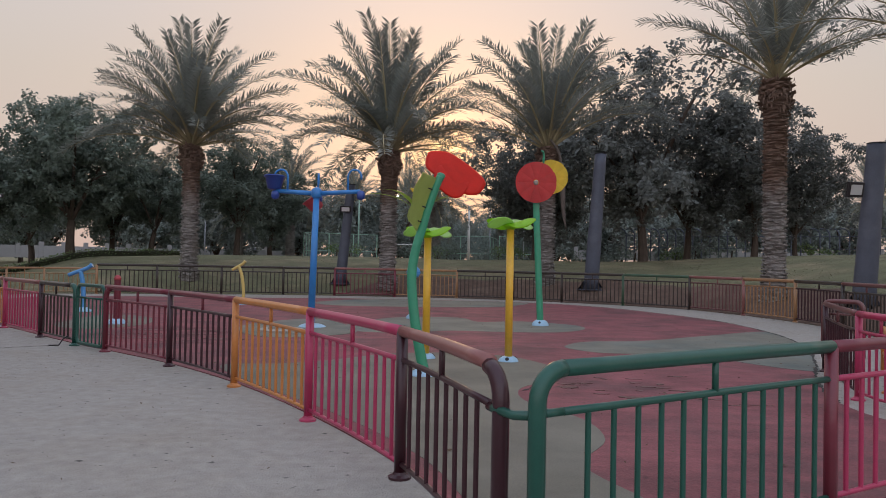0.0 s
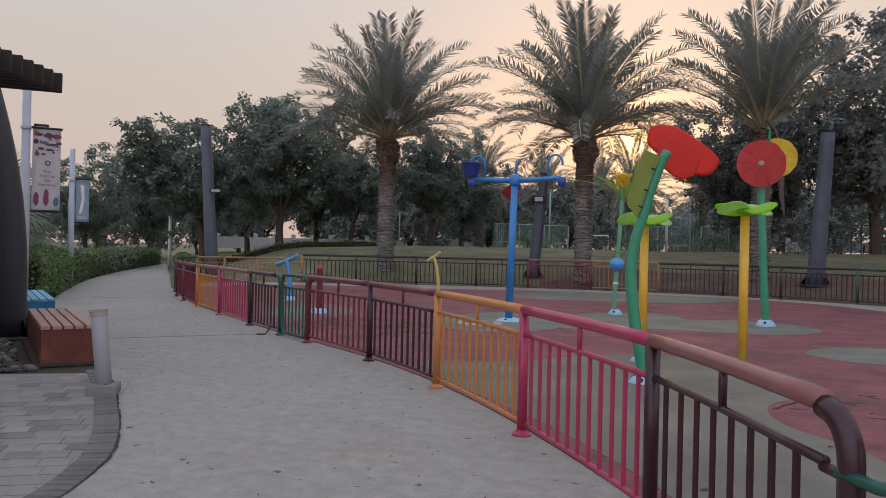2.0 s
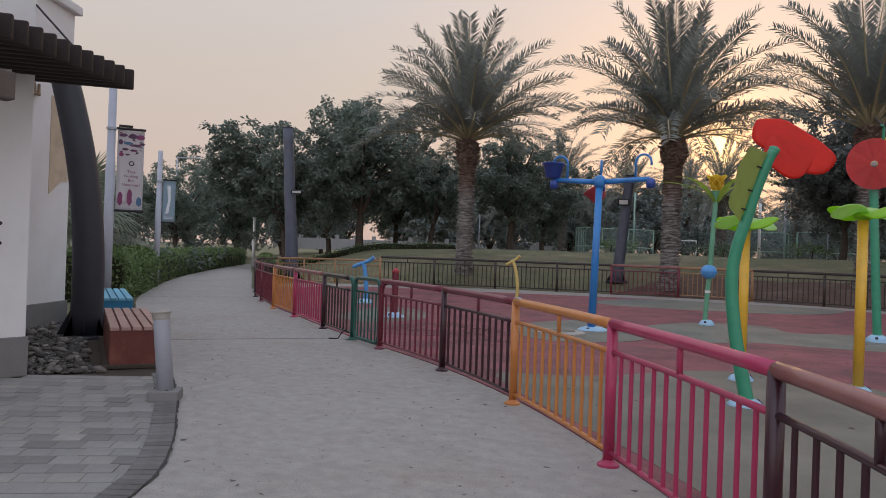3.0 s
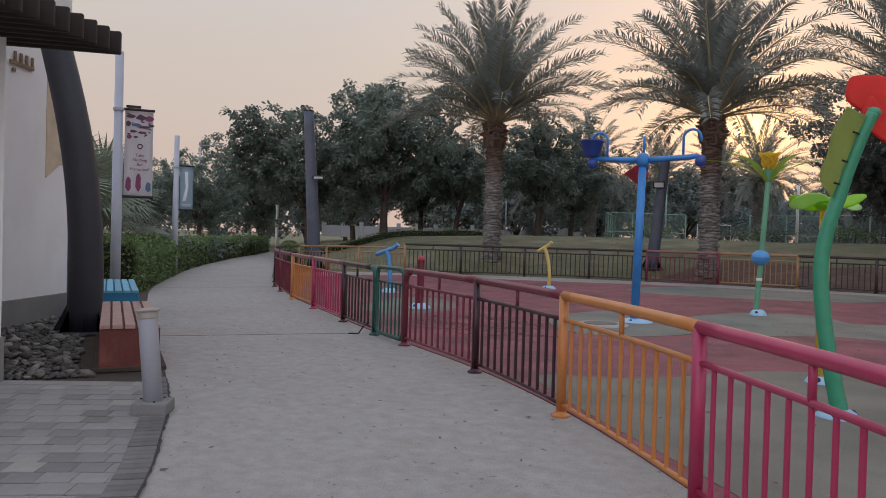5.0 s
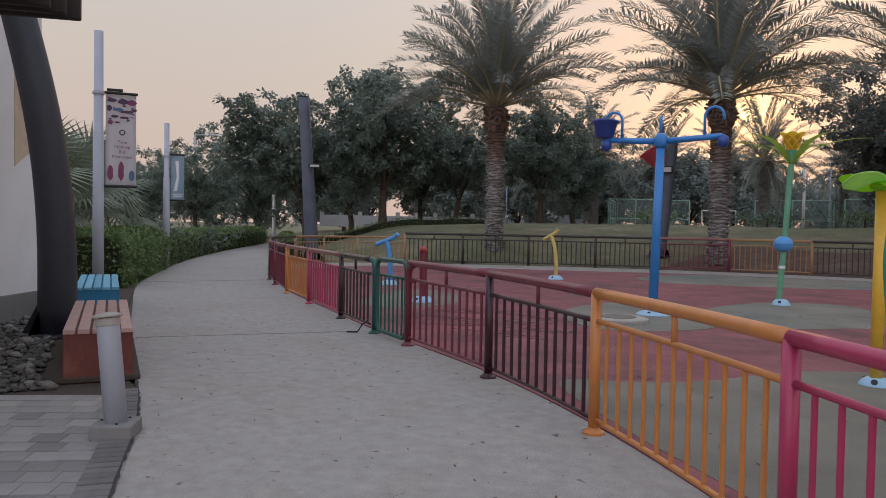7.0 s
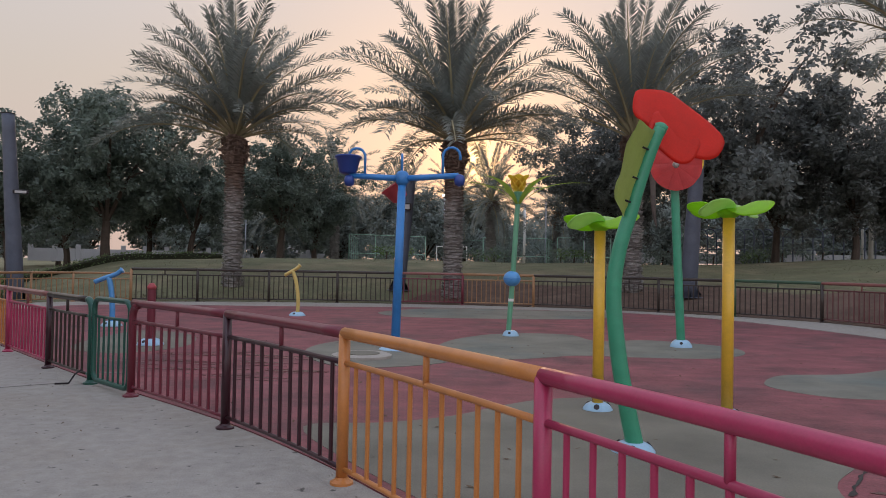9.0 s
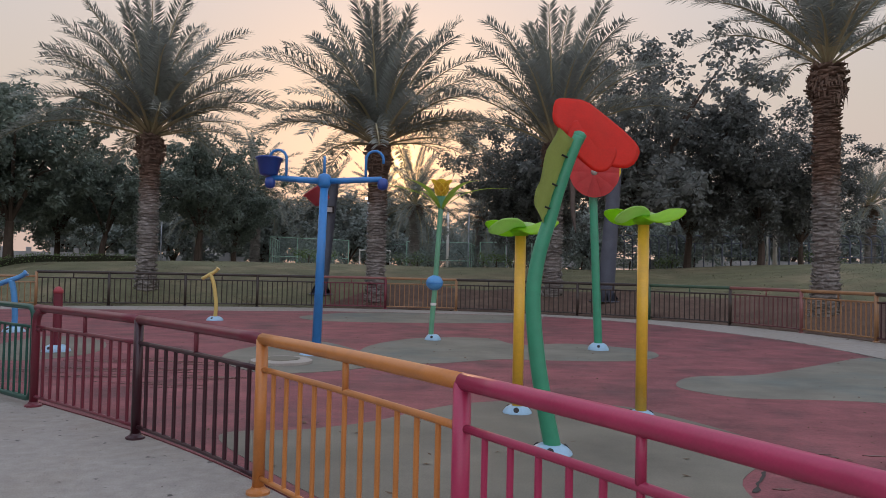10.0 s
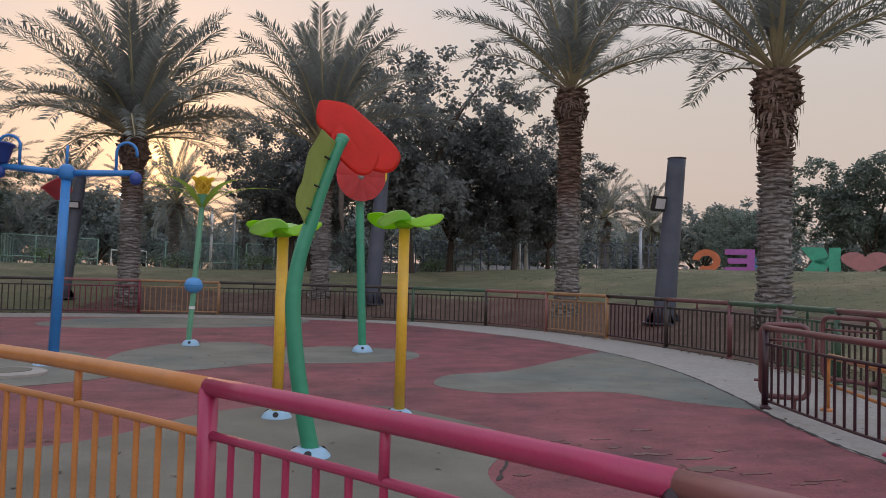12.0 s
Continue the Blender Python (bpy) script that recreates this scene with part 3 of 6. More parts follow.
# small green gate in the near fence
def small_gate(a, b, m, label):
    o = Vector((*a, 0))
    d = Vector((b[0] - a[0], b[1] - a[1], 0))
    L = d.length
    g = thing("gate", label, "gate", at=(o.x, o.y, 0), rz=math.degrees(math.atan2(d.y, d.x)))
    r, h0, h1 = 0.12, 0.07, 1.08
    loop = []
    for cx, cz, a0 in ((L - 0.08 - r, h1 - r, 0), (0.08 + r, h1 - r, 90), (0.08 + r, h0 + r, 180), (L - 0.08 - r, h0 + r, 270)):
        loop += [(cx + r * math.cos(radians(a0 + k * 22.5)), 0, cz + r * math.sin(radians(a0 + k * 22.5))) for k in range(5)]
    loop.append(loop[0])
    part("gate_frame", tube(loop, 0.032, 10, cap=False), m, g, smooth=True)
    part("mid_rail", tube([(0.09, 0, 0.86), (L - 0.09, 0, 0.86)], 0.018, 8), m, g, smooth=True)
    me = baluster_mesh(m, 0.79, 0.0145)
    n = max(3, round(L / 0.17))
    for k in range(1, n):
        b_ = part("baluster", me, None, g)
        b_.location = (0.08 + (L - 0.16) * k / n, 0, 0.075)
    hg = part("hinge", box(0.05, 0.04, 0.07, (0.035, 0, 0.9), 0.006), M_BLACK, g)
    part("latch", box(0.09, 0.05, 0.06, (L - 0.03, 0, 0.82), 0.006), M_BLACK, g)
    return g


small_gate(NEAR[5], AFTER_GATE[0], M_TEAL, "closed teal green tubular gate with rounded corners in the fence")
part_hook = thing("gate_stop", "thin dark bent rod gate stop on the concrete", "gate stop", at=(-7.45, 12.98, 0))
part("rod", tube([(0.05, 0.02, 0.18), (-0.02, -0.02, 0.12), (-0.08, -0.05, 0.012), (-0.22, -0.12, 0.012)], 0.012, 6), M_BLACK, part_hook, smooth=True)
w0 = Vector((AFTER_GATE[1][0] - AFTER_GATE[0][0], AFTER_GATE[1][1] - AFTER_GATE[0][1])).normalized()
bent_end(AFTER_GATE[0][0], AFTER_GATE[0][1], w0, M_TEAL, "dark green fence end post with bent top beside the small gate")
ag = [(AFTER_GATE[0][0] + w0.x * 0.15, AFTER_GATE[0][1] + w0.y * 0.15)] + AFTER_GATE[1:]
AC = curve_pts(ag, 5)
for i, (m, pm, rm, word) in enumerate([col(DO), col(PK, MA, BR), col(OR, PK, BR), col(CR, OR), col(CR), col(CR, MA), col(MA), col(MA), col(DO), col(FO), col(FO), col(FO)]):
    fence_panel(AC[i * 5:i * 5 + 6], m, pm, f"{word} tubular steel fence panel beside the walk", 1.1, rm, post=i > 0)

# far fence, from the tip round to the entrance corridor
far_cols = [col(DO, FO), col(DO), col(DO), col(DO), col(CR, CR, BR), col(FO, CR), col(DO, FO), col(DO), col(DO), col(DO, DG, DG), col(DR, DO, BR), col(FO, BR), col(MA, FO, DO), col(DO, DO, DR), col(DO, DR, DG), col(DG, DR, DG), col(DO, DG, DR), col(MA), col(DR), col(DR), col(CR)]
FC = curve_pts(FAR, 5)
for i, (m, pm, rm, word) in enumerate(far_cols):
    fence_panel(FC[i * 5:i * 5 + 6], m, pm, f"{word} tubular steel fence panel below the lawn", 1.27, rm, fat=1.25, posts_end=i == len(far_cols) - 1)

# fence on the other side of the entrance gap
z0 = Vector((RIGHT_NEAR[1][0] - RIGHT_NEAR[0][0], RIGHT_NEAR[1][1] - RIGHT_NEAR[0][1])).normalized()
bent_end(RIGHT_NEAR[0][0], RIGHT_NEAR[0][1], z0, M_TEAL, "teal green fence end post with bent top beside the entrance gap", 1.13)
RC = curve_pts([(RIGHT_NEAR[0][0] + z0.x * 0.15, RIGHT_NEAR[0][1] + z0.y * 0.15)] + RIGHT_NEAR[1:], 5)
for i, (m, pm, rm, word) in enumerate([col(TE), col(PK, CR, CR), col(PK, PK)]):
    fence_panel(RC[i * 5:i * 5 + 6], m, pm, f"{word} tubular steel fence panel beside the entrance", 1.13, rm, post=i > 0)
tie = thing("fence_tie_bar", "short teal green tie bar between two fence end posts", "fence bar", at=(0.11, 3.9, 0.865))
part("bar", tube([(-0.1, 0.09, 0), (0, -0.01, -0.015), (0.1, -0.08, 0)], 0.024, 8), M_TEAL, tie, smooth=True)

IC = curve_pts(INNER, 5)
for i, (m, pm, rm, word) in enumerate([col(MA, MA, DR), col(PK, PK, PK), col(PK, PK)]):
    fence_panel(IC[i * 5:i * 5 + 6], m, pm, f"{word} tubular steel fence panel on the pad's edge", 1.1, rm)


def rail_loop(at, rz, w, h0, h1, m, label, legs=False):
    g = thing("rounded_barrier", label, "barrier", at=at, rz=rz)
    r = 0.11
    loop = []
    corners = ((w / 2 - r, h1 - r, 0), (-w / 2 + r, h1 - r, 90), (-w / 2 + r, h0 + r, 180), (w / 2 - r, h0 + r, 270))
    for cx, cz, a0 in (corners[:2] if legs else corners):
        loop += [(cx + r * math.cos(radians(a0 + k * 22.5)), 0, cz + r * math.sin(radians(a0 + k * 22.5))) for k in range(5)]
    if legs:
        loop = [(w / 2, 0, 0)] + loop + [(-w / 2, 0, 0)]
    else:
        loop.append(loop[0])
    part("frame", tube(loop, 0.038, 10, cap=legs), m, g, smooth=True)
    if legs:
        for s in (-1, 1):
            f = part("base_flange", lathe([(0.08, 0), (0.08, 0.02), (0.05, 0.04)], 12), m, g)
            f.location = (s * w / 2, 0, 0)
        part("cross_bar", tube([(-w / 2, 0, 0.35), (w / 2, 0, 0.35)], 0.022, 8), m, g, smooth=True)
    else:
        part("hinge", tube([(-w / 2, 0, h0 + 0.2), (-w / 2 - 0.09, 0, h0 + 0.2)], 0.02, 8), m, g)
        part("mid_rail", tube([(-w / 2, 0, h1 - 0.2), (w / 2, 0, h1 - 0.2)], 0.018, 8), m, g, smooth=True)
        part("foot", tube([(w / 2 - 0.15, 0, h0), (w / 2 - 0.15, 0, 0)], 0.016, 8), m, g)
    return g


rail_loop((5.44, 12.2, 0), -40, 0.56, 0.16, 1.1, M_DROSE, "dark rose rounded gate leaf standing open on the concrete")
rail_loop((7.8, 13.45, 0), -80, 0.95, 0.16, 1.14, M_DROSE, "dark rose rounded gate leaf beside the outer fence")
rail_loop((5.55, 11.15, 0), -115, 1.9, 0.0, 0.72, M_ORANGE, "orange bent-tube barrier on the concrete", legs=True)


# ---- splash toys ----
def dome_base(parent, r=0.22, h=0.16):
    b = part("base_cover", lathe([(r, 0), (r, 0.02), (r * 0.96, h * 0.35), (r * 0.80, h * 0.72), (r * 0.52, h), (r * 0.3, h)], 20), M_LBLUE, parent, "pale blue plastic base cover", smooth=True)
    for a in (20, 140, 260):
        s = part("bolt_hole", lathe([(0.032, -0.012), (0.032, 0.012)], 10), M_BLACK, b)
        s.matrix_basis = pose(math.cos(radians(a)) * r * 0.78, math.sin(radians(a)) * r * 0.78, h * 0.62) @ Matrix.Rotation(radians(a), 4, "Z") @ Matrix.Rotation(radians(55), 4, "Y")
    return b


def plate(outline, thick, wave, m_bulge=0.0, res=9):
    """A thin plate (outline in polar form r(a)) bent by wave(x, y)."""
    bm = bmesh.new()
    n = 28
    rings = []
    for k in range(1, res + 1):
        ring = []
        for i in range(n):
            a = i * math.tau / n
            x, y = outline(a)
            x, y = x * k / res, y * k / res
            ring.append(bm.verts.new((x, y, wave(x, y))))
        rings.append(ring)
    c = bm.verts.new((0, 0, wave(0, 0)))
    for i in range(n):
        bm.faces.new((c, rings[0][i], rings[0][(i + 1) % n]))
    for r0, r1 in zip(rings, rings[1:]):
        for i in range(n):
            bm.faces.new((r0[i], r1[i], r1[(i + 1) % n], r0[(i + 1) % n]))
    bmesh.ops.recalc_face_normals(bm, faces=bm.faces)
    bmesh.ops.solidify(bm, geom=bm.faces[:], thickness=thick)
    return bm


def poppy_toy():
    g = thing("poppy_spray_toy", "tall curved green stem with a red poppy head and leaf", "splash toy", at=(-0.93, 10.66, 0))
    # the stem bows away and leans over to the east
    stem = curve_pts([(0.02, 0, 0.05), (-0.06, 0.0, 0.42), (-0.135, 0.0, 0.85), (-0.18, 0.0, 1.35), (-0.14, 0.0, 1.72), (-0.045, 0.0, 2.06), (0.02, 0.0, 2.30), (0.12, 0, 2.60), (0.195, 0, 2.79)], 6)
    n = len(stem)
    part("stem", tube(stem, [0.076 - 0.024 * i / n for i in range(n)], 16), M_STEM, g, smooth=True)
    dome_base(g, 0.19, 0.095)
    # the petals spread in one slanting plane: along runs down to the east, across runs up
    along_p, across_p = Vector((0.85, 0.25, -0.46)).normalized(), Vector((0.35, 0.45, 0.82))
    normal = -along_p.cross(across_p).normalized()
    across_p = along_p.cross(normal).normalized()
    if across_p.z < 0:
        across_p = -across_p
    frame_m = Matrix((along_p, across_p, normal)).transposed().to_4x4()
    head = Matrix.Translation((0.20, 0.03, 2.845)) @ frame_m
    part("calyx", lathe([(0.053, -0.05), (0.056, 0.0), (0.06, 0.03), (0.03, 0.05)], 14), M_STEM, g, "dark green calyx", smooth=True).matrix_basis = Matrix.Translation((0.2, 0.01, 2.79)) @ Matrix.Rotation(radians(22), 4, "Y")
    for cx, cy, cz, hx, hy, turn in ((0.20, 0.165, 0.04, 0.47, 0.225, 0), (0.19, 0.0, 0.06, 0.26, 0.21, 0)):
        bm = plate(lambda a: (hx * sq(math.cos(a)) * (1 + 0.03 * math.sin(5 * a)), hy * sq(math.sin(a)) * (1 + 0.07 * math.sin(4 * a + 1))), 0.02, lambda x, y: 0.16 * x * x + 0.35 * y * y + 0.016 * math.sin(10 * x + 3 * y))
        p = part("petal", bm, M_PETAL, g, "glossy red plastic petal", smooth=True)
        p.matrix_basis = head @ Matrix.Translation((cx, cy, cz)) @ Matrix.Rotation(radians(turn), 4, "Z")
    # the leaf is bolted to the stem along one edge
    bm = bmesh.new()
    rows = []
    wide = Vector((-0.215, -0.30, 0.0))
    for i in range(13):
        t = i / 12
        z = 2.02 + 0.74 * t
        k = min(range(n), key=lambda q: abs(stem[q].z - z))
        w = (0.45 + 0.45 * smooth01(0, 0.3, t) + 0.05 * math.sin(t * 11)) * (0.3 + 0.7 * smooth01(0, 0.15, t))
        rows.append([bm.verts.new(Vector((stem[k].x - 0.03, stem[k].y - 0.03, z)) + wide * w * j / 4 + Vector((0, 0.03 * math.sin(j * 1.3), 0.05 * t * j / 4))) for j in range(5)])
    for r0, r1 in zip(rows, rows[1:]):
        for j in range(4):
            bm.faces.new((r0[j], r0[j + 1], r1[j + 1], r1[j]))
    bmesh.ops.solidify(bm, geom=bm.faces[:], thickness=0.024)
    part("leaf", bm, M_LEAFP, g, "olive green plastic leaf", smooth=True)
    for z in (2.16, 2.36, 2.60):
        k = min(range(n), key=lambda q: abs(stem[q].z - z))
        part("bolt", tube([stem[k] + Vector((-0.03, -0.045, 0)), stem[k] + Vector((-0.08, -0.08, 0.015))], 0.009, 8), M_BLACK, g)


def sq(v):
    """Rounds an ellipse into a soft-cornered rectangle."""
    return math.copysign(abs(v) ** 0.7, v)


poppy_toy()


def propeller_toy(at, height, turn, label):
    g = thing("propeller_flower_toy", label, "splash toy", at=at, group="propeller flowers")
    part("pole", tube([(0, 0, 0.05), (0, 0, height)], 0.062, 14), M_YELLOW, g, smooth=True)
    dome_base(g, 0.165, 0.095)
    part("hub", lathe([(0.065, height - 0.03), (0.11, height + 0.0), (0.12, height + 0.03), (0.09, height + 0.06), (0.02, height + 0.075)], 18), M_LIME, g, smooth=True)
    for k in range(4):
        # each blade is pitched and arched, with one edge raised
        bm = plate(lambda a: (0.24 + 0.24 * sq(math.cos(a)), 0.14 * sq(math.sin(a))), 0.012, lambda x, y: 0.02 + 0.6 * y * smooth01(-0.05, 0.25, x) - 0.5 * y * y)
        p = part("blade", bm, M_LIME if k % 2 else M_PLIME, g, "lime green plastic blade" if k % 2 else "pale lime green plastic blade", smooth=True)
        p.matrix_basis = Matrix.Translation((0, 0, height + 0.06)) @ Matrix.Rotation(radians(turn) + k * math.pi / 2, 4, "Z")
    return g


propeller_toy((-1.05, 12.52, 0), 2.02, 46, "yellow pole with lime green propeller blades on a pale blue base")
propeller_toy((0.30, 12.4, 0), 2.17, 46, "yellow pole with lime green propeller blades, taller one")


def windmill_toy():
    g = thing("windmill_flower_toy", "green pole with red and yellow windmill discs on a base", "splash toy", at=(1.29, 19.66, 0))
    pole = curve_pts([(0, 0, 0.05), (-0.06, 0, 1.2), (-0.13, 0, 2.6), (-0.18, 0, 3.65)], 6)
    part("pole", tube(pole, 0.085, 14), M_STEM, g, smooth=True)
    part("side_arm", tube(curve_pts([(-0.15, 0.05, 3.0), (-0.02, 0.6, 3.45), (0.2, 1.3, 3.85), (0.34, 1.78, 4.05)], 5), 0.05, 10), M_STEM, g, smooth=True)
    dome_base(g, 0.22, 0.16)

    def disc(centre, r, mats, label, tilt):
        hub = Matrix.Translation(centre) @ Matrix.Rotation(radians(tilt), 4, "Z") @ Matrix.Rotation(radians(90), 4, "X")
        n = 10
        for k in range(n):
            bm = bmesh.new()
            inner, outer = [], []
            for j in range(6):
                a = (k + j / 5) * math.tau / n
                rr = r * (1 - 0.006 * abs(j - 2.5))
                zz = 0.02 + 0.03 * math.sin(j / 5 * math.pi)
                inner.append(bm.verts.new((0.07 * math.cos(a), 0.07 * math.sin(a), 0.02)))
                outer.append(bm.verts.new((rr * math.cos(a), rr * math.sin(a), zz)))
            for j in range(5):
                bm.faces.new((inner[j], outer[j], outer[j + 1], inner[j + 1]))
            bmesh.ops.solidify(bm, geom=bm.faces[:], thickness=0.012)
            p = part("vane", bm, mats[k % len(mats)], g, label)
            p.matrix_basis = hub
        c = part("hub", lathe([(0.06, -0.03), (0.06, 0.04), (0.03, 0.07)], 14), M_KERB, g)
        c.matrix_basis = hub

    disc((-0.18, -0.16, 3.68), 0.53, (M_PETAL2,), "translucent red plastic vane", 4)
    disc((0.34, 1.81, 4.05), 0.49, (M_YPETAL,), "yellow plastic vane", 4)
    part("spout", tube([(0.03, 0.6, 3.5), (0.06, 0.6, 4.5), (0.04, 0.57, 4.58), (0.0, 0.5, 4.58)], 0.028, 8), M_STEM, g, smooth=True)


windmill_toy()


def lotus_toy():
    g = thing("lotus_spray_toy", "thin green pole with blue ball and yellow lotus flower", "splash toy", at=(-2.16, 21.05, 0))
    pole = curve_pts([(-0.05, 0, 0.05), (-0.02, 0, 0.6), (0.02, 0, 1.2), (0.07, 0, 2.2), (0.12, 0, 3.1)], 6)
    part("pole", tube(pole, 0.058, 12), M_PALE_STEM, g, smooth=True)
    dome_base(g, 0.185, 0.14)
    part("band", lathe([(0.066, -0.03), (0.066, 0.03)], 14), M_WHITE, g).location = (-0.005, 0, 0.82)
    bm = bmesh.new()
    bmesh.ops.create_uvsphere(bm, u_segments=18, v_segments=12, radius=0.195, matrix=Matrix.Diagonal((1, 1, 0.9, 1)))
    ball = part("ball", bm, M_MBLUE, g, "blue plastic ball", smooth=True)
    ball.location = (0.01, 0, 1.30)
    part("seam", lathe([(0.196, -0.012), (0.199, 0.0), (0.196, 0.012)], 20), M_BLUE, ball)
    part("cup", lathe([(0.075, 3.0), (0.1, 3.14), (0.13, 3.26)], 14), M_PALE_STEM, g).location = (0.12, 0, 0)
    for k in range(6):
        bm = plate(lambda a: (0.17 * math.cos(a), 0.24 + 0.24 * math.sin(a)), 0.012, lambda x, y: -0.9 * y * y + 0.1 * y + 1.0 * x * x)
        p = part("petal", bm, M_YPETAL, g, "yellow plastic petal", smooth=True)
        p.matrix_basis = Matrix.Translation((0.12, 0, 3.24)) @ Matrix.Rotation(k * math.tau / 6, 4, "Z") @ Matrix.Translation((0, -0.06, 0)) @ Matrix.Rotation(radians(70), 4, "X")
    for k, a in enumerate((4, 62, 122, 180, 240, 300)):
        pts = [(0.05, 0, 0), (0.26, 0, 0.20), (0.62, 0, 0.40), (1.1, 0, 0.50), (1.62, 0, 0.50)]
        c = curve_pts(pts, 4)
        bm = bmesh.new()
        rows = []
        for i, q in enumerate(c):
            w = 0.012 + 0.062 * math.sin(min(1, i / len(c) * 1.05 + 0.06) * math.pi)
            rows.append([bm.verts.new((q.x, s * w, q.z - 0.25 * w * (s == 0))) for s in (-1, 0, 1)])
        for r0, r1 in zip(rows, rows[1:]):
            for j in range(2):
                bm.faces.new((r0[j], r0[j + 1], r1[j + 1], r1[j]))
        bmesh.ops.solidify(bm, geom=bm.faces[:], thickness=0.018)
        p = part("leaf", bm, M_LOTUSLEAF, g, "slender curved green leaf", smooth=True)
        p.matrix_basis = Matrix.Translation((0.12, 0, 2.98)) @ Matrix.Rotation(radians(a), 4, "Z")


lotus_toy()


def bucket_toy():
    g = thing("bucket_dump_toy", "blue pole with three arms, tipping buckets and hooked spouts", "splash toy", at=(-4.18, 17.68, 0))
    part("pole", tube([(-0.03, 0, 0.05), (0.04, 0, 3.14)], [0.085, 0.074], 16), M_BLUE, g, smooth=True)
    dome_base(g, 0.33, 0.09)
    part("hub", lathe([(0.09, 3.04), (0.125, 3.10), (0.125, 3.22), (0.09, 3.28), (0.04, 3.30)], 16), M_BLUE, g, smooth=True).location = (0.04, 0, 0)

    def arm(a, L, bucket, label):
        R = Matrix.Translation((0.04, 0, 3.16)) @ Matrix.Rotation(radians(a), 4, "Z")
        ar = part("arm", tube([(0.1, 0, 0), (L, 0, 0.05)], [0.058, 0.05], 12), M_BLUE, g, smooth=True)
        ar.matrix_basis = R
        h = [(L * 0.72, 0, 0.03), (L * 0.72, 0, 0.40)] + [(L * 0.72 + 0.16 - 0.16 * math.cos(t), 0, 0.40 + 0.16 * math.sin(t)) for t in np.linspace(0.3, math.pi, 7)] + [(L * 0.72 + 0.32, 0, 0.33)]
        sp = part("hooked_spout", tube(h, 0.025, 8), M_BLUE, g, smooth=True)
        sp.matrix_basis = R
        k = part("knuckle", lathe([(0.03, -0.11), (0.085, -0.08), (0.10, 0), (0.085, 0.08), (0.03, 0.11)], 14), M_DBLUE, g, smooth=True)
        k.matrix_basis = R @ Matrix.Translation((L + 0.02, 0, -0.04))
        if bucket:
            bk = part("bucket", lathe([(0.10, 0), (0.16, 0.03), (0.22, 0.29), (0.25, 0.30), (0.25, 0.33), (0.21, 0.33), (0.14, 0.06), (0.04, 0.05)], 20), bucket, g, label, smooth=True)
            bk.matrix_basis = R @ Matrix.Translation((L + 0.05, 0, 0.08 if a != 100 else -0.32)) @ Matrix.Rotation(radians(-35 if a == 100 else 4), 4, "X")
    arm(178, 0.98, M_DBLUE, "deep blue plastic bucket")
    arm(-4, 1.05, None, "")
    arm(100, 0.9, M_PETALD, "dark red tipped plastic bucket")


bucket_toy()


def spray_post(at, stem_m, h, bend, top_m, name, label, tee=0.0, r=0.06, tilt=0, turn=0):
    g = thing(name, label, "splash toy", at=at)
    c = curve_pts([(0, 0, 0.04), (0.02 * bend, 0, h * 0.35), (-0.05 * bend, 0, h * 0.75), (-0.16 * bend, 0, h)], 5)
    part("stem", tube(c, r, 12), stem_m, g, smooth=True)
    dome_base(g, 0.24, 0.13)
    if tee:
        R = Matrix.Translation(c[-1]) @ Matrix.Rotation(radians(turn), 4, "Z") @ Matrix.Rotation(radians(-tilt), 4, "Y")
        t = part("spray_head", tube(curve_pts([(-tee, 0, -0.03), (-tee * 0.3, 0, 0.0), (tee * 0.5, 0, 0.03), (tee, 0, 0.09)], 4), [r * 0.9] * 12 + [r * 1.25], 12), top_m, g, smooth=True)
        t.matrix_basis = R
    else:
        part("cap", lathe([(r * 1.05, h - 0.05), (r * 1.1, h), (r * 0.6, h + 0.06), (0.01, h + 0.07)], 14), top_m, g, smooth=True)
    return g


spray_post((-8.47, 25.5, 0), M_PYELLOW, 1.32, 1.0, M_PYELLOW, "yellow_spray_post", "small bent yellow spray post on the rubber floor", tee=0.27, tilt=22, r=0.055)
spray_post((-11.45, 20.7, 0), M_MBLUE, 1.15, 0.6, M_MBLUE, "blue_spray_post", "small blue spray post with a tilted tee head", tee=0.36, tilt=14, r=0.062)
spray_post((-8.7, 17.25, 0), M_CRIMSON, 1.08, 0.0, M_PETALD, "red_spray_post", "short red spray post with a domed cap", r=0.075)

for i, (x, y, r) in enumerate(((-4.55, 16.4, 0.5),)):
    d = thing("drain_cover", "beige round drain cover in the rubber floor", "drain cover", at=(x, y, 0.012))
    part("ring", lathe([(r, 0), (r, 0.05), (r - 0.06, 0.07), (0.02, 0.07)], 24), M_KERB, d)
    part("lid", lathe([(r * 0.6, 0.07), (r * 0.6, 0.08), (0.02, 0.085)], 20), M_OLIVE, d)


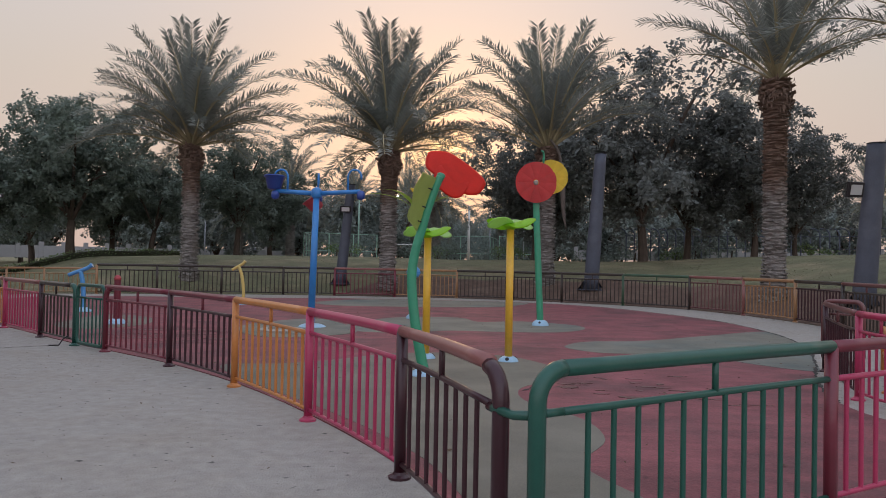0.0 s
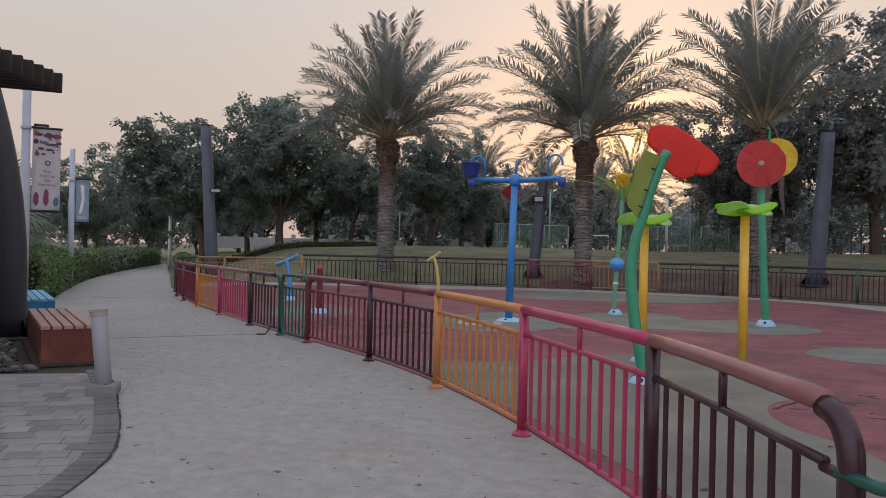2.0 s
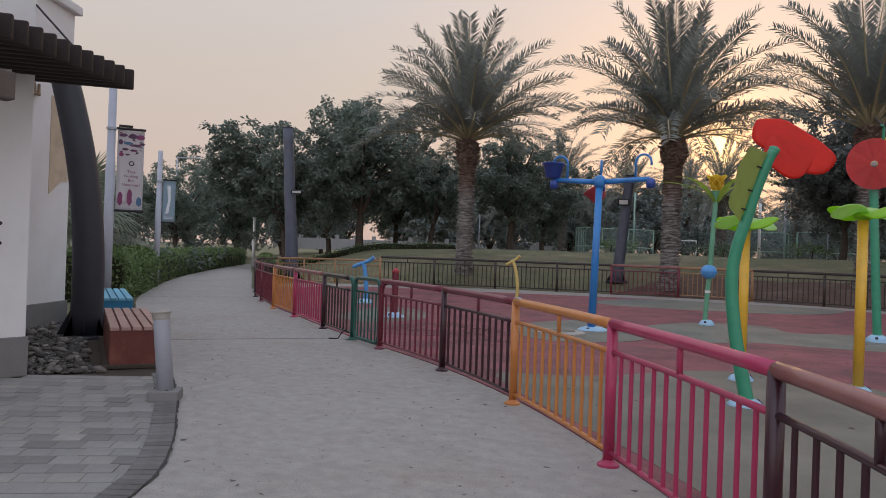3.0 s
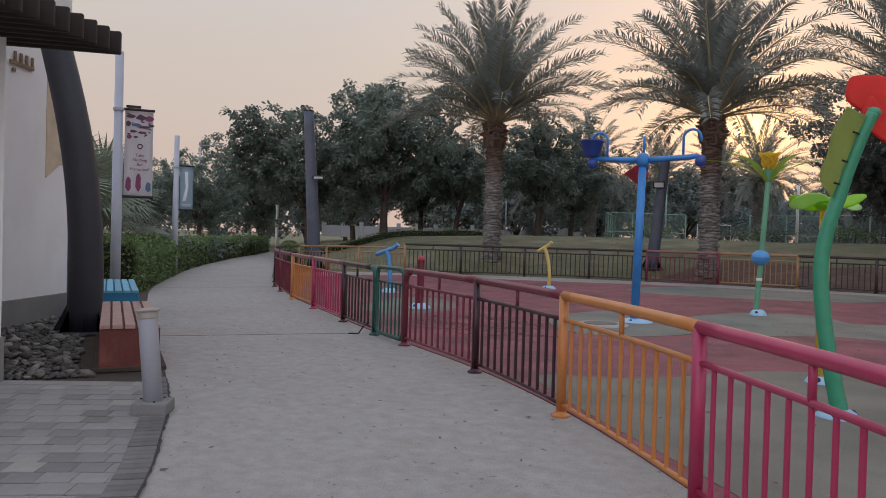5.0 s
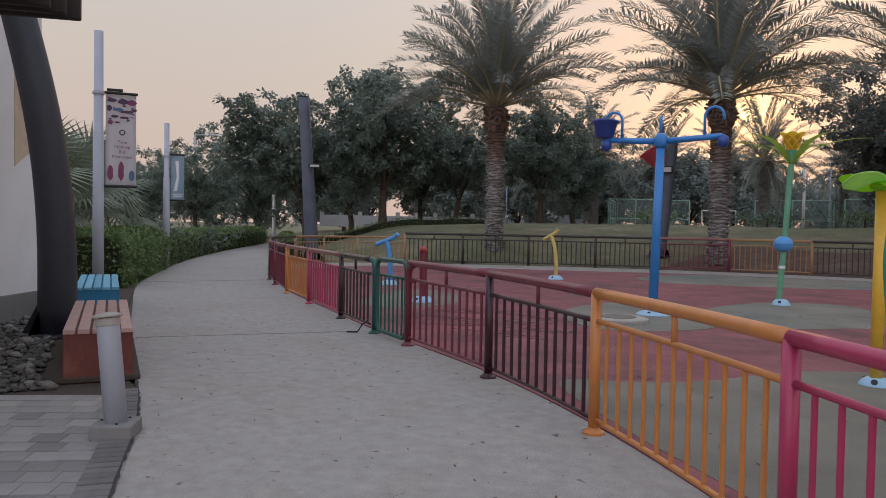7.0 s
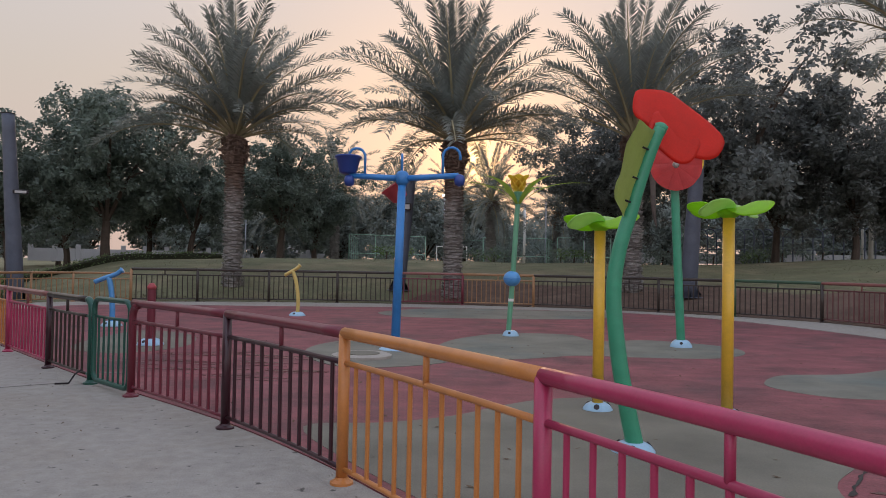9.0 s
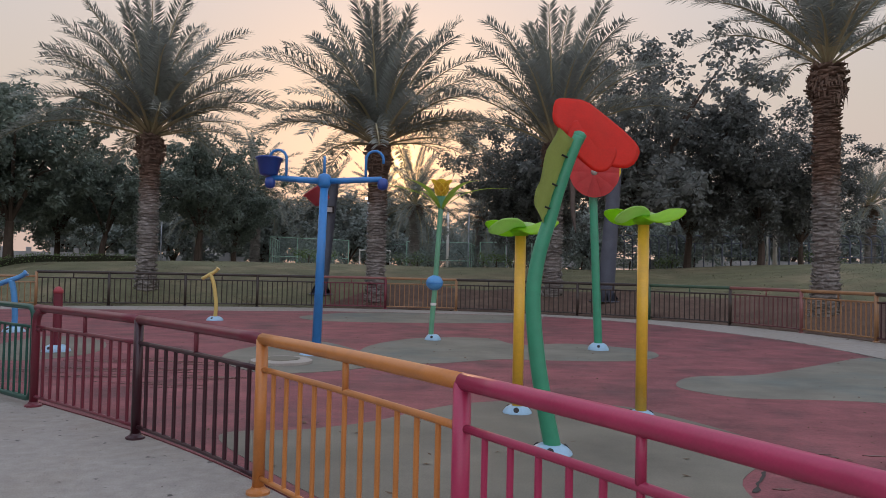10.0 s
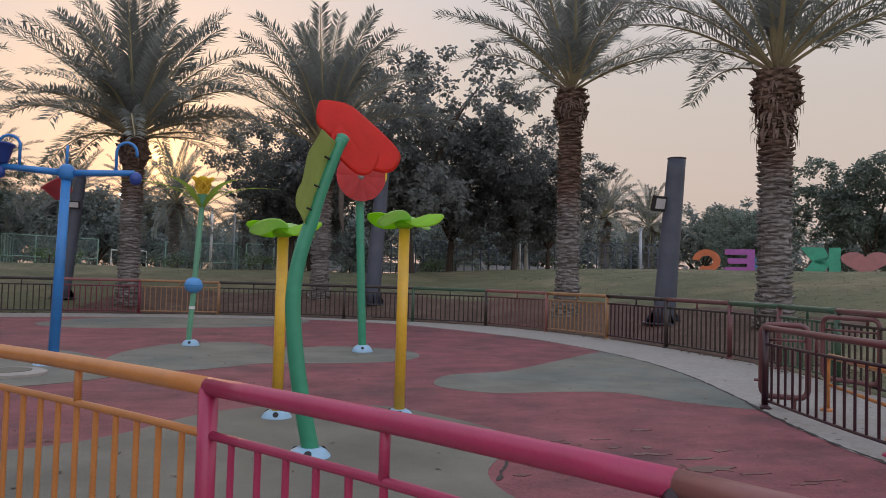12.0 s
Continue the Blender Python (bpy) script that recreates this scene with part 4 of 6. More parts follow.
# ---- masts, lamps ----
def mast(at, lean, h, r0, r1, label, flood=None, fins=True, bend=0.0, flood_h=0.46, m=M_MAST):
    """A thick tapered steel mast that leans; lean is the shift of its top in metres."""
    g = thing("shade_mast", label, "mast", at=at, group="leaning steel masts")
    n = 12
    pts = [(lean[0] * (k / n) + bend * math.sin(k / n * math.pi), lean[1] * (k / n), h * k / n) for k in range(n + 1)]
    part("shaft", tube(pts, [r0 + (r1 - r0) * k / n for k in range(n + 1)], 16), m, g, smooth=True)
    part("cap", tube([Vector(pts[-1]), Vector(pts[-1]) + Vector((0, 0, 0.03))], r1 * 1.05, 16), M_BLACK, g)
    if fins:
        for k in range(8):
            a = k * math.tau / 8
            bm = bmesh.new()
            v = [bm.verts.new(p) for p in ((r0 * 0.9, 0, 0), (r0 * 1.75, 0, 0), (r0 * 0.95, 0, 0.42))]
            bm.faces.new(v)
            bmesh.ops.solidify(bm, geom=bm.faces[:], thickness=0.02)
            part("fin", bm, m, g).rotation_euler = (0, 0, a)
        part("base_plate", lathe([(r0 * 1.9, 0), (r0 * 1.9, 0.03), (r0, 0.035)], 20), m, g)
    if flood:
        fx, fy, fz, yaw = flood
        f = part("floodlight", box(0.52, 0.12, flood_h, (0, 0, 0), 0.015), M_BLACK, g, "black floodlight with a pale lens")
        f.matrix_basis = pose(fx, fy, fz, 12, 0, yaw)
        part("lens", box(0.38, 0.02, flood_h * 0.66, (0, -0.063, 0), 0.004), M_LENS, f)
        part("bracket", tube([(0.0, 0.02, 0.0), (0.12, 0.14, 0), (0.24, 0.2, 0)], 0.02, 6), M_BLACK, f)
    return g


mast((-10.85, 10.6, 0), (-0.35, -0.39), 4.5, 0.25, 0.205, "dark slate steel mast leaning beside the white building", bend=0.30, m=M_DMAST)
mast((-20.48, 29.9, ground_z(-20.48, 29.9)), (-0.5, -0.05), 6.9, 0.30, 0.22, "slate steel mast leaning beside the hedge", flood=(0.2, -0.2, 4.0, 30), flood_h=0.14)
mast((11.35, 23.9, ground_z(11.35, 23.9)), (0.32, -0.1), 5.45 - ground_z(11.35, 23.9), 0.34, 0.27, "slate steel mast with a floodlight on the lawn's edge", flood=(-0.40, -0.28, 4.03 - ground_z(11.35, 23.9), 14))
mast((-7.25, 36.1, ground_z(-7.25, 36.1)), (0.45, 0.0), 5.25 - ground_z(-7.25, 36.1), 0.27, 0.21, "dark steel mast with a floodlight behind the fence", flood=(0.28, -0.38, 4.05 - ground_z(-7.25, 36.1), 0), flood_h=0.3)
mast((4.5, 34.3, ground_z(4.5, 34.3)), (0.35, 0.0), 6.6 - ground_z(4.5, 34.3), 0.34, 0.26, "dark steel mast leaning between the palms")


def banner_pole(at, h, label, banner):
    g = thing("banner_pole", label, "lamp post", at=at, group="banner poles", rz=-131.3)
    part("shaft", tube([(0, 0, 0), (0, 0, h * 0.62), (0, 0, h * 0.62), (0, 0, h)], [0.11, 0.105, 0.093, 0.088], 14), M_GALV, g, smooth=True)
    part("joint", lathe([(0.115, h * 0.765), (0.115, h * 0.775)], 14), M_GALV, g)
    z1, z0, w, cloth = banner
    for z in (z0 - 0.03, z1 + 0.03):
        part("banner_arm", tube([(-0.1, 0, z), (-w - 0.16, 0, z)], 0.028, 8), M_BLACK, g)
    bm = bmesh.new()
    rows = []
    for i in range(9):
        rows.append([bm.verts.new((-0.13 - w * j / 6, 0.012 * math.sin(i * 0.9 + j), z0 + (z1 - z0) * i / 8)) for j in range(7)])
    for a, b in zip(rows, rows[1:]):
        for j in range(6):
            bm.faces.new((a[j], a[j + 1], b[j + 1], b[j]))
    bmesh.ops.solidify(bm, geom=bm.faces[:], thickness=0.006)
    part("banner", bm, cloth, g, "hanging printed banner", smooth=True)
    return g


def flat_shape(outline, thick=0.004):
    """A small printed shape in the banner's plane (x across, z up)."""
    bm = slab([(x, z) for x, z in outline], 0, thick)
    bmesh.ops.transform(bm, matrix=Matrix.Rotation(radians(90), 4, "X"), verts=bm.verts)
    return bm


def ring_pts(cx, cz, rx, rz, n=10, wob=0.0):
    return [(cx + rx * math.cos(k * math.tau / n) * (1 + wob * math.sin(3 * k)), cz + rz * math.sin(k * math.tau / n)) for k in range(n)]


def text_part(words, size, m, parent, at, turn):
    cu = bpy.data.curves.new("lettering", "FONT")
    cu.body, cu.size, cu.align_x, cu.extrude = words, size, "CENTER", 0.003
    tmp = bpy.data.objects.new("tmp", cu)
    me = bpy.data.meshes.new_from_object(tmp)
    bpy.data.objects.remove(tmp)
    me.materials.clear()
    me.materials.append(m)
    ob = new("lettering", me)
    ob.parent = parent
    ob.matrix_basis = pose(*at, 90, 0, turn)
    return ob


BP = (-14.6, 14.35)
bp = banner_pole((*BP, 0), 5.34, "pale grey banner pole with a printed white banner beside the hedge", (4.10, 2.28, 0.57, M_BANNER))
# the printed side faces the walker: local -x runs to the picture's right, so the print is turned round
for k, (cx, cz, rx, rz, mm) in enumerate(((-0.25, 3.98, 0.09, 0.04, M_INK), (-0.46, 3.96, 0.11, 0.05, M_INK), (-0.62, 3.95, 0.09, 0.06, M_INKP), (-0.2, 3.82, 0.05, 0.06, M_INK), (-0.36, 3.80, 0.10, 0.035, M_INKB), (-0.52, 3.76, 0.12, 0.03, M_INK), (-0.66, 3.80, 0.06, 0.03, M_INK), (-0.30, 3.66, 0.07, 0.03, M_INK), (-0.48, 3.64, 0.09, 0.025, M_INK), (-0.22, 3.54, 0.05, 0.05, M_INKP), (-0.35, 3.54, 0.05, 0.02, M_INK))):
    part("print_leaf", flat_shape(ring_pts(cx, cz, rx, rz, 10, 0.15)), mm, bp).location = (0, 0.03, 0)
rb = random.Random(4)
for k in range(26):
    cx, cz, an, ln = rb.uniform(-0.68, -0.2), rb.uniform(3.56, 4.04), rb.uniform(-0.9, 0.5), rb.uniform(0.05, 0.11)
    stroke = [(0, 0), (ln * 0.5, ln * 0.22), (ln, 0.0), (ln * 0.5, -ln * 0.12)]
    part("print_leaf", flat_shape([(cx + x * math.cos(an) - z * math.sin(an), cz + x * math.sin(an) + z * math.cos(an)) for x, z in stroke], 0.003), (M_INK, M_INKP, M_INK)[k % 3], bp).location = (0, 0.034, 0)
part("print_ring", flat_shape(ring_pts(-0.44, 3.34, 0.06, 0.06, 14)), M_INK, bp).location = (0, 0.03, 0)
part("print_ring_centre", flat_shape(ring_pts(-0.44, 3.34, 0.035, 0.035, 12)), M_BANNER, bp).location = (0, 0.036, 0)
for words, z in (("Take", 3.12), ("Nothing", 3.02), ("But", 2.92), ("Memories!", 2.82)):
    text_part(words, 0.088, M_INKP, bp, (-0.44, 0.03, z), 180)
for cx, rz, mm in ((-0.22, 0.16, M_INKP), (-0.42, 0.20, M_INKP), (-0.62, 0.11, M_INKB)):
    part("print_blob", flat_shape(ring_pts(cx, 2.36 + rz, 0.055, rz, 12, 0.2)), mm, bp).location = (0, 0.03, 0)
part("clamp", box(0.3, 0.08, 0.05, (-0.3, 0, 4.19), 0.01), M_BLACK, bp)
bp2 = banner_pole((-21.8, 23.1, 0), 4.95, "pale grey banner pole with a pale blue banner behind the hedge", (3.85, 2.32, 0.45, M_BANNERB))
part("print_band", flat_shape([(-0.22, 2.6), (-0.34, 2.62), (-0.42, 3.1), (-0.40, 3.65), (-0.28, 3.66), (-0.33, 3.1)]), M_INKW, bp2).location = (0, 0.03, 0)
for z in (2.42, 2.48):
    part("print_line", flat_shape([(-0.2, z), (-0.52, z), (-0.52, z + 0.025), (-0.2, z + 0.025)]), M_INKW, bp2).location = (0, 0.03, 0)


def bollard():
    g = thing("bollard_light", "grey painted cylindrical bollard on a concrete footing", "bollard", at=(-6.2, 7.565, 0))
    part("footing", box(0.29, 0.29, 0.11, (0, 0, 0.055), 0.015), M_SKIRT, g).rotation_euler = (0, 0, radians(32))
    lean = Matrix.Translation((0, 0, 0.10)) @ Matrix.Rotation(radians(-7), 4, "Y")
    part("body", lathe([(0.08, -0.01), (0.08, 0.74), (0.08, 0.76)], 20), M_GALV, g, smooth=True).matrix_basis = lean
    part("collar", lathe([(0.083, 0.70), (0.086, 0.71), (0.086, 0.755), (0.09, 0.76)], 20), M_KERB, g).matrix_basis = lean
    part("cap", lathe([(0.10, 0.765), (0.105, 0.772), (0.10, 0.785), (0.02, 0.80)], 20), M_KERB, g, "beige domed cap", smooth=True).matrix_basis = lean
    for k in range(3):
        a = radians(-40 + 120 * k)
        part("bolt", lathe([(0.009, 0.0), (0.009, 0.015)], 8), M_BLACK, g).location = (0.11 * math.cos(a), 0.11 * math.sin(a), 0.105)


bollard()


def bench(a, b, width, h, body_m, slat_m, label, slats=6):
    """A closed bench: a box body with boards along its length on top; a and b are the middles of its ends."""
    d = Vector((b[0] - a[0], b[1] - a[1], 0))
    L = d.length
    g = thing("slatted_bench", label, "bench", at=(a[0], a[1], 0), rz=math.degrees(math.atan2(d.y, d.x)), group="slatted benches")
    part("body", box(L, width - 0.02, h - 0.06, (L / 2, 0, (h - 0.06) / 2 + 0.03), 0.012), body_m, g)
    part("plinth", box(L + 0.1, width + 0.12, 0.05, (L / 2, 0, 0.025), 0.01), M_SOIL, g)
    sw = width / slats
    for k in range(slats):
        part("slat", box(L + 0.04, sw - 0.025, 0.045, (L / 2, -width / 2 + sw * (k + 0.5), h - 0.012), 0.006), slat_m, g)
    return g


bench((-7.88, 8.80), (-10.03, 10.63), 0.64, 0.5, M_BENCHR, M_SLAT, "red-brown wooden box bench with weathered rose slats", 5)
bench((-11.68, 11.92), (-13.98, 13.87), 0.66, 0.5, M_BENCHB, M_BSLAT, "blue painted wooden box bench with light blue slats", 5)


# ---- building and pergola ----
def building():
    d = Vector((-0.41, 0.912))
    nrm = Vector((0.912, 0.41))
    c = Vector((-12.8, 11.8))
    rz = math.degrees(math.atan2(d.y, d.x))
    g = thing("park_kiosk", "white rendered park building with grey skirting and Arabic lettering", "building", at=(c.x, c.y, 0), rz=rz)
    # local x runs along the wall (0 at the far corner, negative towards the walker), local -y is the outer face
    part("wall", box(6, 8, 5.76, (-3, 4.0, 2.88), 0.02), M_WALL, g)
    part("skirting", box(6.06, 8.06, 0.42, (-3, 4.0, 0.21), 0.01), M_SKIRT, g, "grey rendered skirting")
    bm = bmesh.new()
    pts = [(-0.75, 2.35), (-0.35, 2.6), (-0.1, 2.62), (-0.1, 4.1), (-0.75, 4.1)]
    part("stone_panel", flat_shape(pts, 0.02), M_BEIGE, g, "sand-coloured rough stone inlay").location = (0, -0.012, 0)
    part("parapet", box(6.2, 8.2, 0.16, (-3, 4.0, 5.84), 0.02), M_WALL, g)
    # raised letters: a row of teeth on a base stroke, a dot below, an upright stroke
    z = 4.02
    s = part("letter_seen", box(0.62, 0.03, 0.055, (-1.5, -0.035, z), 0.006), M_BRONZE, g)
    for k in range(4):
        part("letter_tooth", box(0.05, 0.03, 0.17, (-1.23 - k * 0.15, -0.035, z + 0.09), 0.006), M_BRONZE, g)
    part("letter_dot", box(0.06, 0.03, 0.06, (-1.7, -0.035, z - 0.11), 0.006), M_BRONZE, g)
    part("letter_lam", box(0.06, 0.03, 0.42, (-2.02, -0.035, z + 0.18), 0.006), M_BRONZE, g)
    part("letter_tail", box(0.5, 0.03, 0.055, (-2.2, -0.035, z), 0.006), M_BRONZE, g)


building()


def front_block():
    g = thing("park_kiosk_annex", "white rendered front block with grey skirting beside the pavers", "building", at=(-8.42, 7.70, 0), rz=math.degrees(math.atan2(-0.975, -0.22)))
    # local x runs along the face towards the walker, local -y points into the building
    part("wall", box(9, 4.4, 6.4, (4.5, -2.2, 3.2), 0.02), M_WALL, g)
    part("skirting", box(9.04, 4.44, 0.45, (4.5, -2.2, 0.225), 0.01), M_SKIRT, g, "grey rendered skirting")
    part("parapet", box(9.06, 4.46, 0.12, (4.5, -2.2, 6.46), 0.02), M_WALL, g)
    for x, z in ((0.32, 1.72), (0.55, 1.70), (0.32, 1.50), (0.56, 1.48), (0.55, 1.38)):
        part("wall_plug", lathe([(0.02, -0.006), (0.02, 0.012)], 8), M_BLACK, g).matrix_basis = pose(x, 0.004, z, -90, 0, 0)


front_block()


def pergola():
    g = thing("pergola_roof", "dark stained timber pergola roof with stepped beam ends", "pergola", at=(-7.83, 8.56, 3.4))
    along_beam = Vector((-0.76, -0.65, 0)).normalized()
    step = Vector((0.293, -0.956, 0)) * 0.212
    rz = math.atan2(along_beam.y, along_beam.x)
    for k in range(22):
        p = step * k
        bm = box(6.4, 0.07, 0.24, (3.2, 0, 0.12), 0.015)
        b = part("beam", bm, M_BEAM, g)
        b.matrix_basis = Matrix.Translation(p) @ Matrix.Rotation(rz, 4, "Z")
    for s in (0.9, 3.6):
        q = along_beam * s
        L = (step * 21).length
        bm = box(L + 0.6, 0.1, 0.2, (L / 2, 0, 0.34), 0.012)
        r = part("purlin", bm, M_BEAM, g)
        r.matrix_basis = Matrix.Translation(q) @ Matrix.Rotation(math.atan2(step.y, step.x), 4, "Z")
    # heavy ledger beam on the front block, and two stays that hold the roof
    e = Vector((-7.225, 6.56, 2.84)) - Vector((-7.83, 8.56, 3.4))
    lb = part("ledger_beam", box(3.8, 0.16, 0.26, (1.9, 0, 0.13), 0.015), M_LEDGER, g, "weathered grey-brown ledger beam")
    lb.matrix_basis = Matrix.Translation(e) @ Matrix.Rotation(math.atan2(-0.97, -0.25), 4, "Z")
    for k, top in ((3, (-2.5, -1.2, 2.64)), (9, (-2.6, -2.5, 2.64))):
        part("stay_cable", tube([step * k + along_beam * 0.25 + Vector((0, 0, 0.24)), Vector(top)], 0.012, 6), M_BLACK, g)
    for s, k in ((5.6, 1), (5.6, 20)):
        q = along_beam * s + step * k
        part("post", box(0.16, 0.16, 3.4, (q.x, q.y, -1.7), 0.01), M_BEAM, g)


pergola()


# ---- palms ----
def frond_mesh(seed, length, droop, curl):
    """A feather leaf: a tapering stalk with rows of narrow leaflets."""
    rnd = random.Random(seed)
    V, F, mats = [], [], []
    n = 16
    spine = []
    ang = 0.0
    x = z = y = 0.0
    for i in range(n + 1):
        spine.append(Vector((x, y, z)))
        t = i / n
        ang -= radians(droop) * (0.25 + 1.6 * t) / n
        y += curl * t / n
        x += math.cos(ang) * length / n
        z += math.sin(ang) * length / n
    for i, p in enumerate(spine):
        w = 0.066 * (1 - i / n) ** 1.2 + 0.012
        k = len(V)
        V += [p + Vector((0, -w, 0)), p + Vector((0, w, 0)), p + Vector((0, 0, -w))]
        if i:
            for a, b in ((0, 1), (1, 2), (2, 0)):
                F.append((k - 3 + a, k - 3 + b, k + b, k + a))
                mats.append(1)
    m = 108
    for j in range(m):
        t = 0.16 + 0.84 * (j + rnd.random() * 0.6) / m
        f = t * n
        i = min(int(f), n - 1)
        p = spine[i].lerp(spine[i + 1], f - i)
        d = (spine[i + 1] - spine[i]).normalized()
        up = Vector((-d.z, 0, d.x)).normalized()
        L = (0.60 * math.sin(min(1, 0.30 + t * 0.62) * math.pi * 0.9) + 0.10) * (0.8 + 0.4 * rnd.random())
        for s in (-1, 1):
            # leaflets stand in a loose V along the stalk and point towards its tip
            lift = rnd.uniform(-0.1, 0.75)
            out = (d * rnd.uniform(0.45, 0.85) + Vector((0, s, 0)) * rnd.uniform(0.6, 0.95) + up * lift).normalized()
            tip = p + out * L + Vector((0, 0, -0.14 * L))
            side = out.cross(up).normalized() * rnd.uniform(0.020, 0.032)
            mid = p + out * L * 0.5 + Vector((0, 0, 0.01))
            k = len(V)
            V += [p, mid + side, tip, mid - side]
            F.append((k, k + 1, k + 2, k + 3))
            mats.append(0)
    me = bpy.data.meshes.new("frond")
    me.from_pydata([tuple(v) for v in V], [], F)
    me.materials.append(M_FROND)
    me.materials.append(M_RACHIS)
    me.polygons.foreach_set("material_index", mats)
    me.update()
    return me


FRONDS = {k: [frond_mesh(10 * k + j, L, dr, cu) for j, cu in enumerate((-0.35, 0.1, 0.4))] for k, (L, dr) in enumerate(((5.5, 30), (5.7, 50), (5.5, 62), (5.2, 66)))}


def palm_trunk_mesh(seed, h, r):
    """A column clad with the stubs of old leaf stalks, widest under the crown."""
    rnd = random.Random(seed)
    V, F = [], []
    n, rings = 12, 28
    def rad(t):
        up = h * (1 - t)
        return r * (1.10 - 0.2 * smooth01(0, 0.2, t) + 0.36 * (1 - smooth01(0.85, 1.25, up)) - 0.3 * (1 - smooth01(0.0, 0.4, up)))
    for i in range(rings + 1):
        t = i / rings
        for k in range(n):
            a = k * math.tau / n
            V.append((rad(t) * 0.86 * math.cos(a), rad(t) * 0.86 * math.sin(a), h * t))
    for i in range(rings):
        for k in range(n):
            F.append((i * n + k, i * n + (k + 1) % n, (i + 1) * n + (k + 1) % n, (i + 1) * n + k))
    rows = int(h / 0.105)
    for i in range(rows):
        t = (i + 0.3) / rows
        per = 7
        big = 1 + 0.7 * smooth01(1.3, 0.8, h * (1 - t)) if h * (1 - t) < 1.3 else 1.0
        for k in range(per):
            a = (k + 0.5 * (i % 2) + rnd.uniform(-0.15, 0.15)) * math.tau / per
            zc = h * t + rnd.uniform(-0.045, 0.045)
            R = rad(t) * 0.84
            w = 0.20 * (0.7 + 0.6 * rnd.random())
            out = (0.05 + 0.085 * rnd.random() ** 2 + 0.02) * big
            up = rnd.uniform(0.0, 0.055) * big
            ca, sa = math.cos(a), math.sin(a)
            def P(rr, ss, zz):
                return (rr * ca - ss * sa, rr * sa + ss * ca, zz)
            b = len(V)
            V += [P(R, -w, zc - 0.055), P(R, w, zc - 0.055), P(R + out, w * 0.85, zc + up), P(R + out * 0.9, -w * 0.85, zc + up + rnd.uniform(-0.02, 0.02)), P(R, 0.0, zc + up * 0.8), P(R + out * 0.9, 0, zc - 0.02)]
            F += [(b, b + 5, b + 3), (b, b + 1, b + 5), (b + 1, b + 2, b + 5), (b + 5, b + 2, b + 3), (b + 3, b + 2, b + 4), (b, b + 3, b + 4), (b + 1, b + 4, b + 2)]
    return mesh_of("trunk", V, F, M_TRUNK)


def dry_skirt_mesh(seed, h, r, drop):
    """Old dry leaf stalks and fibre hanging under the crown."""
    rnd = random.Random(seed)
    V, F = [], []
    for k in range(170):
        a, z = rnd.uniform(0, math.tau), h - 0.15 - drop * rnd.random() ** 1.3
        L, w = rnd.uniform(0.25, 0.6), rnd.uniform(0.03, 0.075)
        R = r * 1.0
        o = rnd.uniform(0.08, 0.26) * (1 - 0.5 * (h - z) / (drop + 0.3))
        ca, sa = math.cos(a), math.sin(a)
        def P(rr, ss, zz):
            return (rr * ca - ss * sa, rr * sa + ss * ca, zz)
        up = rnd.choice((-1, -1, 0.6))
        b = len(V)
        V += [P(R * 0.9, -w, z), P(R * 0.9, w, z), P(R + o, w * 0.8, z + up * L * 0.45), P(R + o * 1.1, 0, z + up * L), P(R + o, -w * 0.8, z + up * L * 0.45)]
        F += [(b, b + 1, b + 2, b + 4), (b + 4, b + 2, b + 3)]
    return mesh_of("dry_leaf_skirt", V, F, M_TRUNK)


def palm(at, h, r, seed, label, size=1.0, n=84, lean=(0, 0), low=-26, skirt=0.7):
    rnd = random.Random(seed)
    g = thing("date_palm", label, "palm tree", at=at, group="date palms")
    part("trunk", palm_trunk_mesh(seed, h, r), None, g, "trunk of rough old leaf bases").rotation_euler = (lean[1], lean[0], rnd.random() * 6)
    part("dry_leaf_skirt", dry_skirt_mesh(seed, h, r, skirt), None, g, "brown dry leaf stalks under the crown")
    top = Vector((lean[0] * h, -lean[1] * h, h - 0.1))
    for k in range(n):
        f = (k + 0.5) / n
        el = 88 - (88 - low) * f ** 0.8 + rnd.uniform(-7, 7)
        az = k * 137.5 + rnd.uniform(-14, 14)
        grp = 0 if el > 66 else 1 if el > 38 else 2 if el > 8 else 3
        me = FRONDS[grp][rnd.randrange(3)]
        fr = part("frond", me, None, g)
        s = size * rnd.uniform(0.86, 1.08)
        fr.matrix_basis = Matrix.Translation(top + Vector((0, 0, 0.25 * (1 - f)))) @ Matrix.Rotation(radians(az), 4, "Z") @ Matrix.Rotation(radians(-el), 4, "Y") @ Matrix.Rotation(radians(rnd.uniform(-18, 18)), 4, "X") @ Matrix.Translation((r * 0.35, 0, 0)) @ Matrix.Scale(s, 4)
    return g


def on_ground(x, y, sink=0.05):
    return (x, y, ground_z(x, y) - sink)


palm(on_ground(-14.25, 34.9), 6.95 - ground_z(-14.25, 34.9), 0.41, 1, "tall date palm with a rough trunk behind the fence", 0.99, n=70, low=18)
palm(on_ground(-4.85, 35.3), 6.85 - ground_z(-4.85, 35.3), 0.41, 2, "date palm in front of the setting sun", 1.02, n=64, low=14)
palm(on_ground(2.6, 36.0), 7.15 - ground_z(2.6, 36.0), 0.40, 3, "date palm with an upright crown behind the windmill toy", 1.0, n=44, low=36)
palm(on_ground(10.3, 28.3), 8.55 - ground_z(10.3, 28.3), 0.43, 4, "date palm with a thick trunk on the lawn", 0.93, n=33, low=28, skirt=0.9)
palm(on_ground(12.2, 20.2), 7.35 - ground_z(12.2, 20.2), 0.45, 5, "date palm with a shaggy trunk on the lawn", 0.90, n=33, low=28, skirt=1.6)
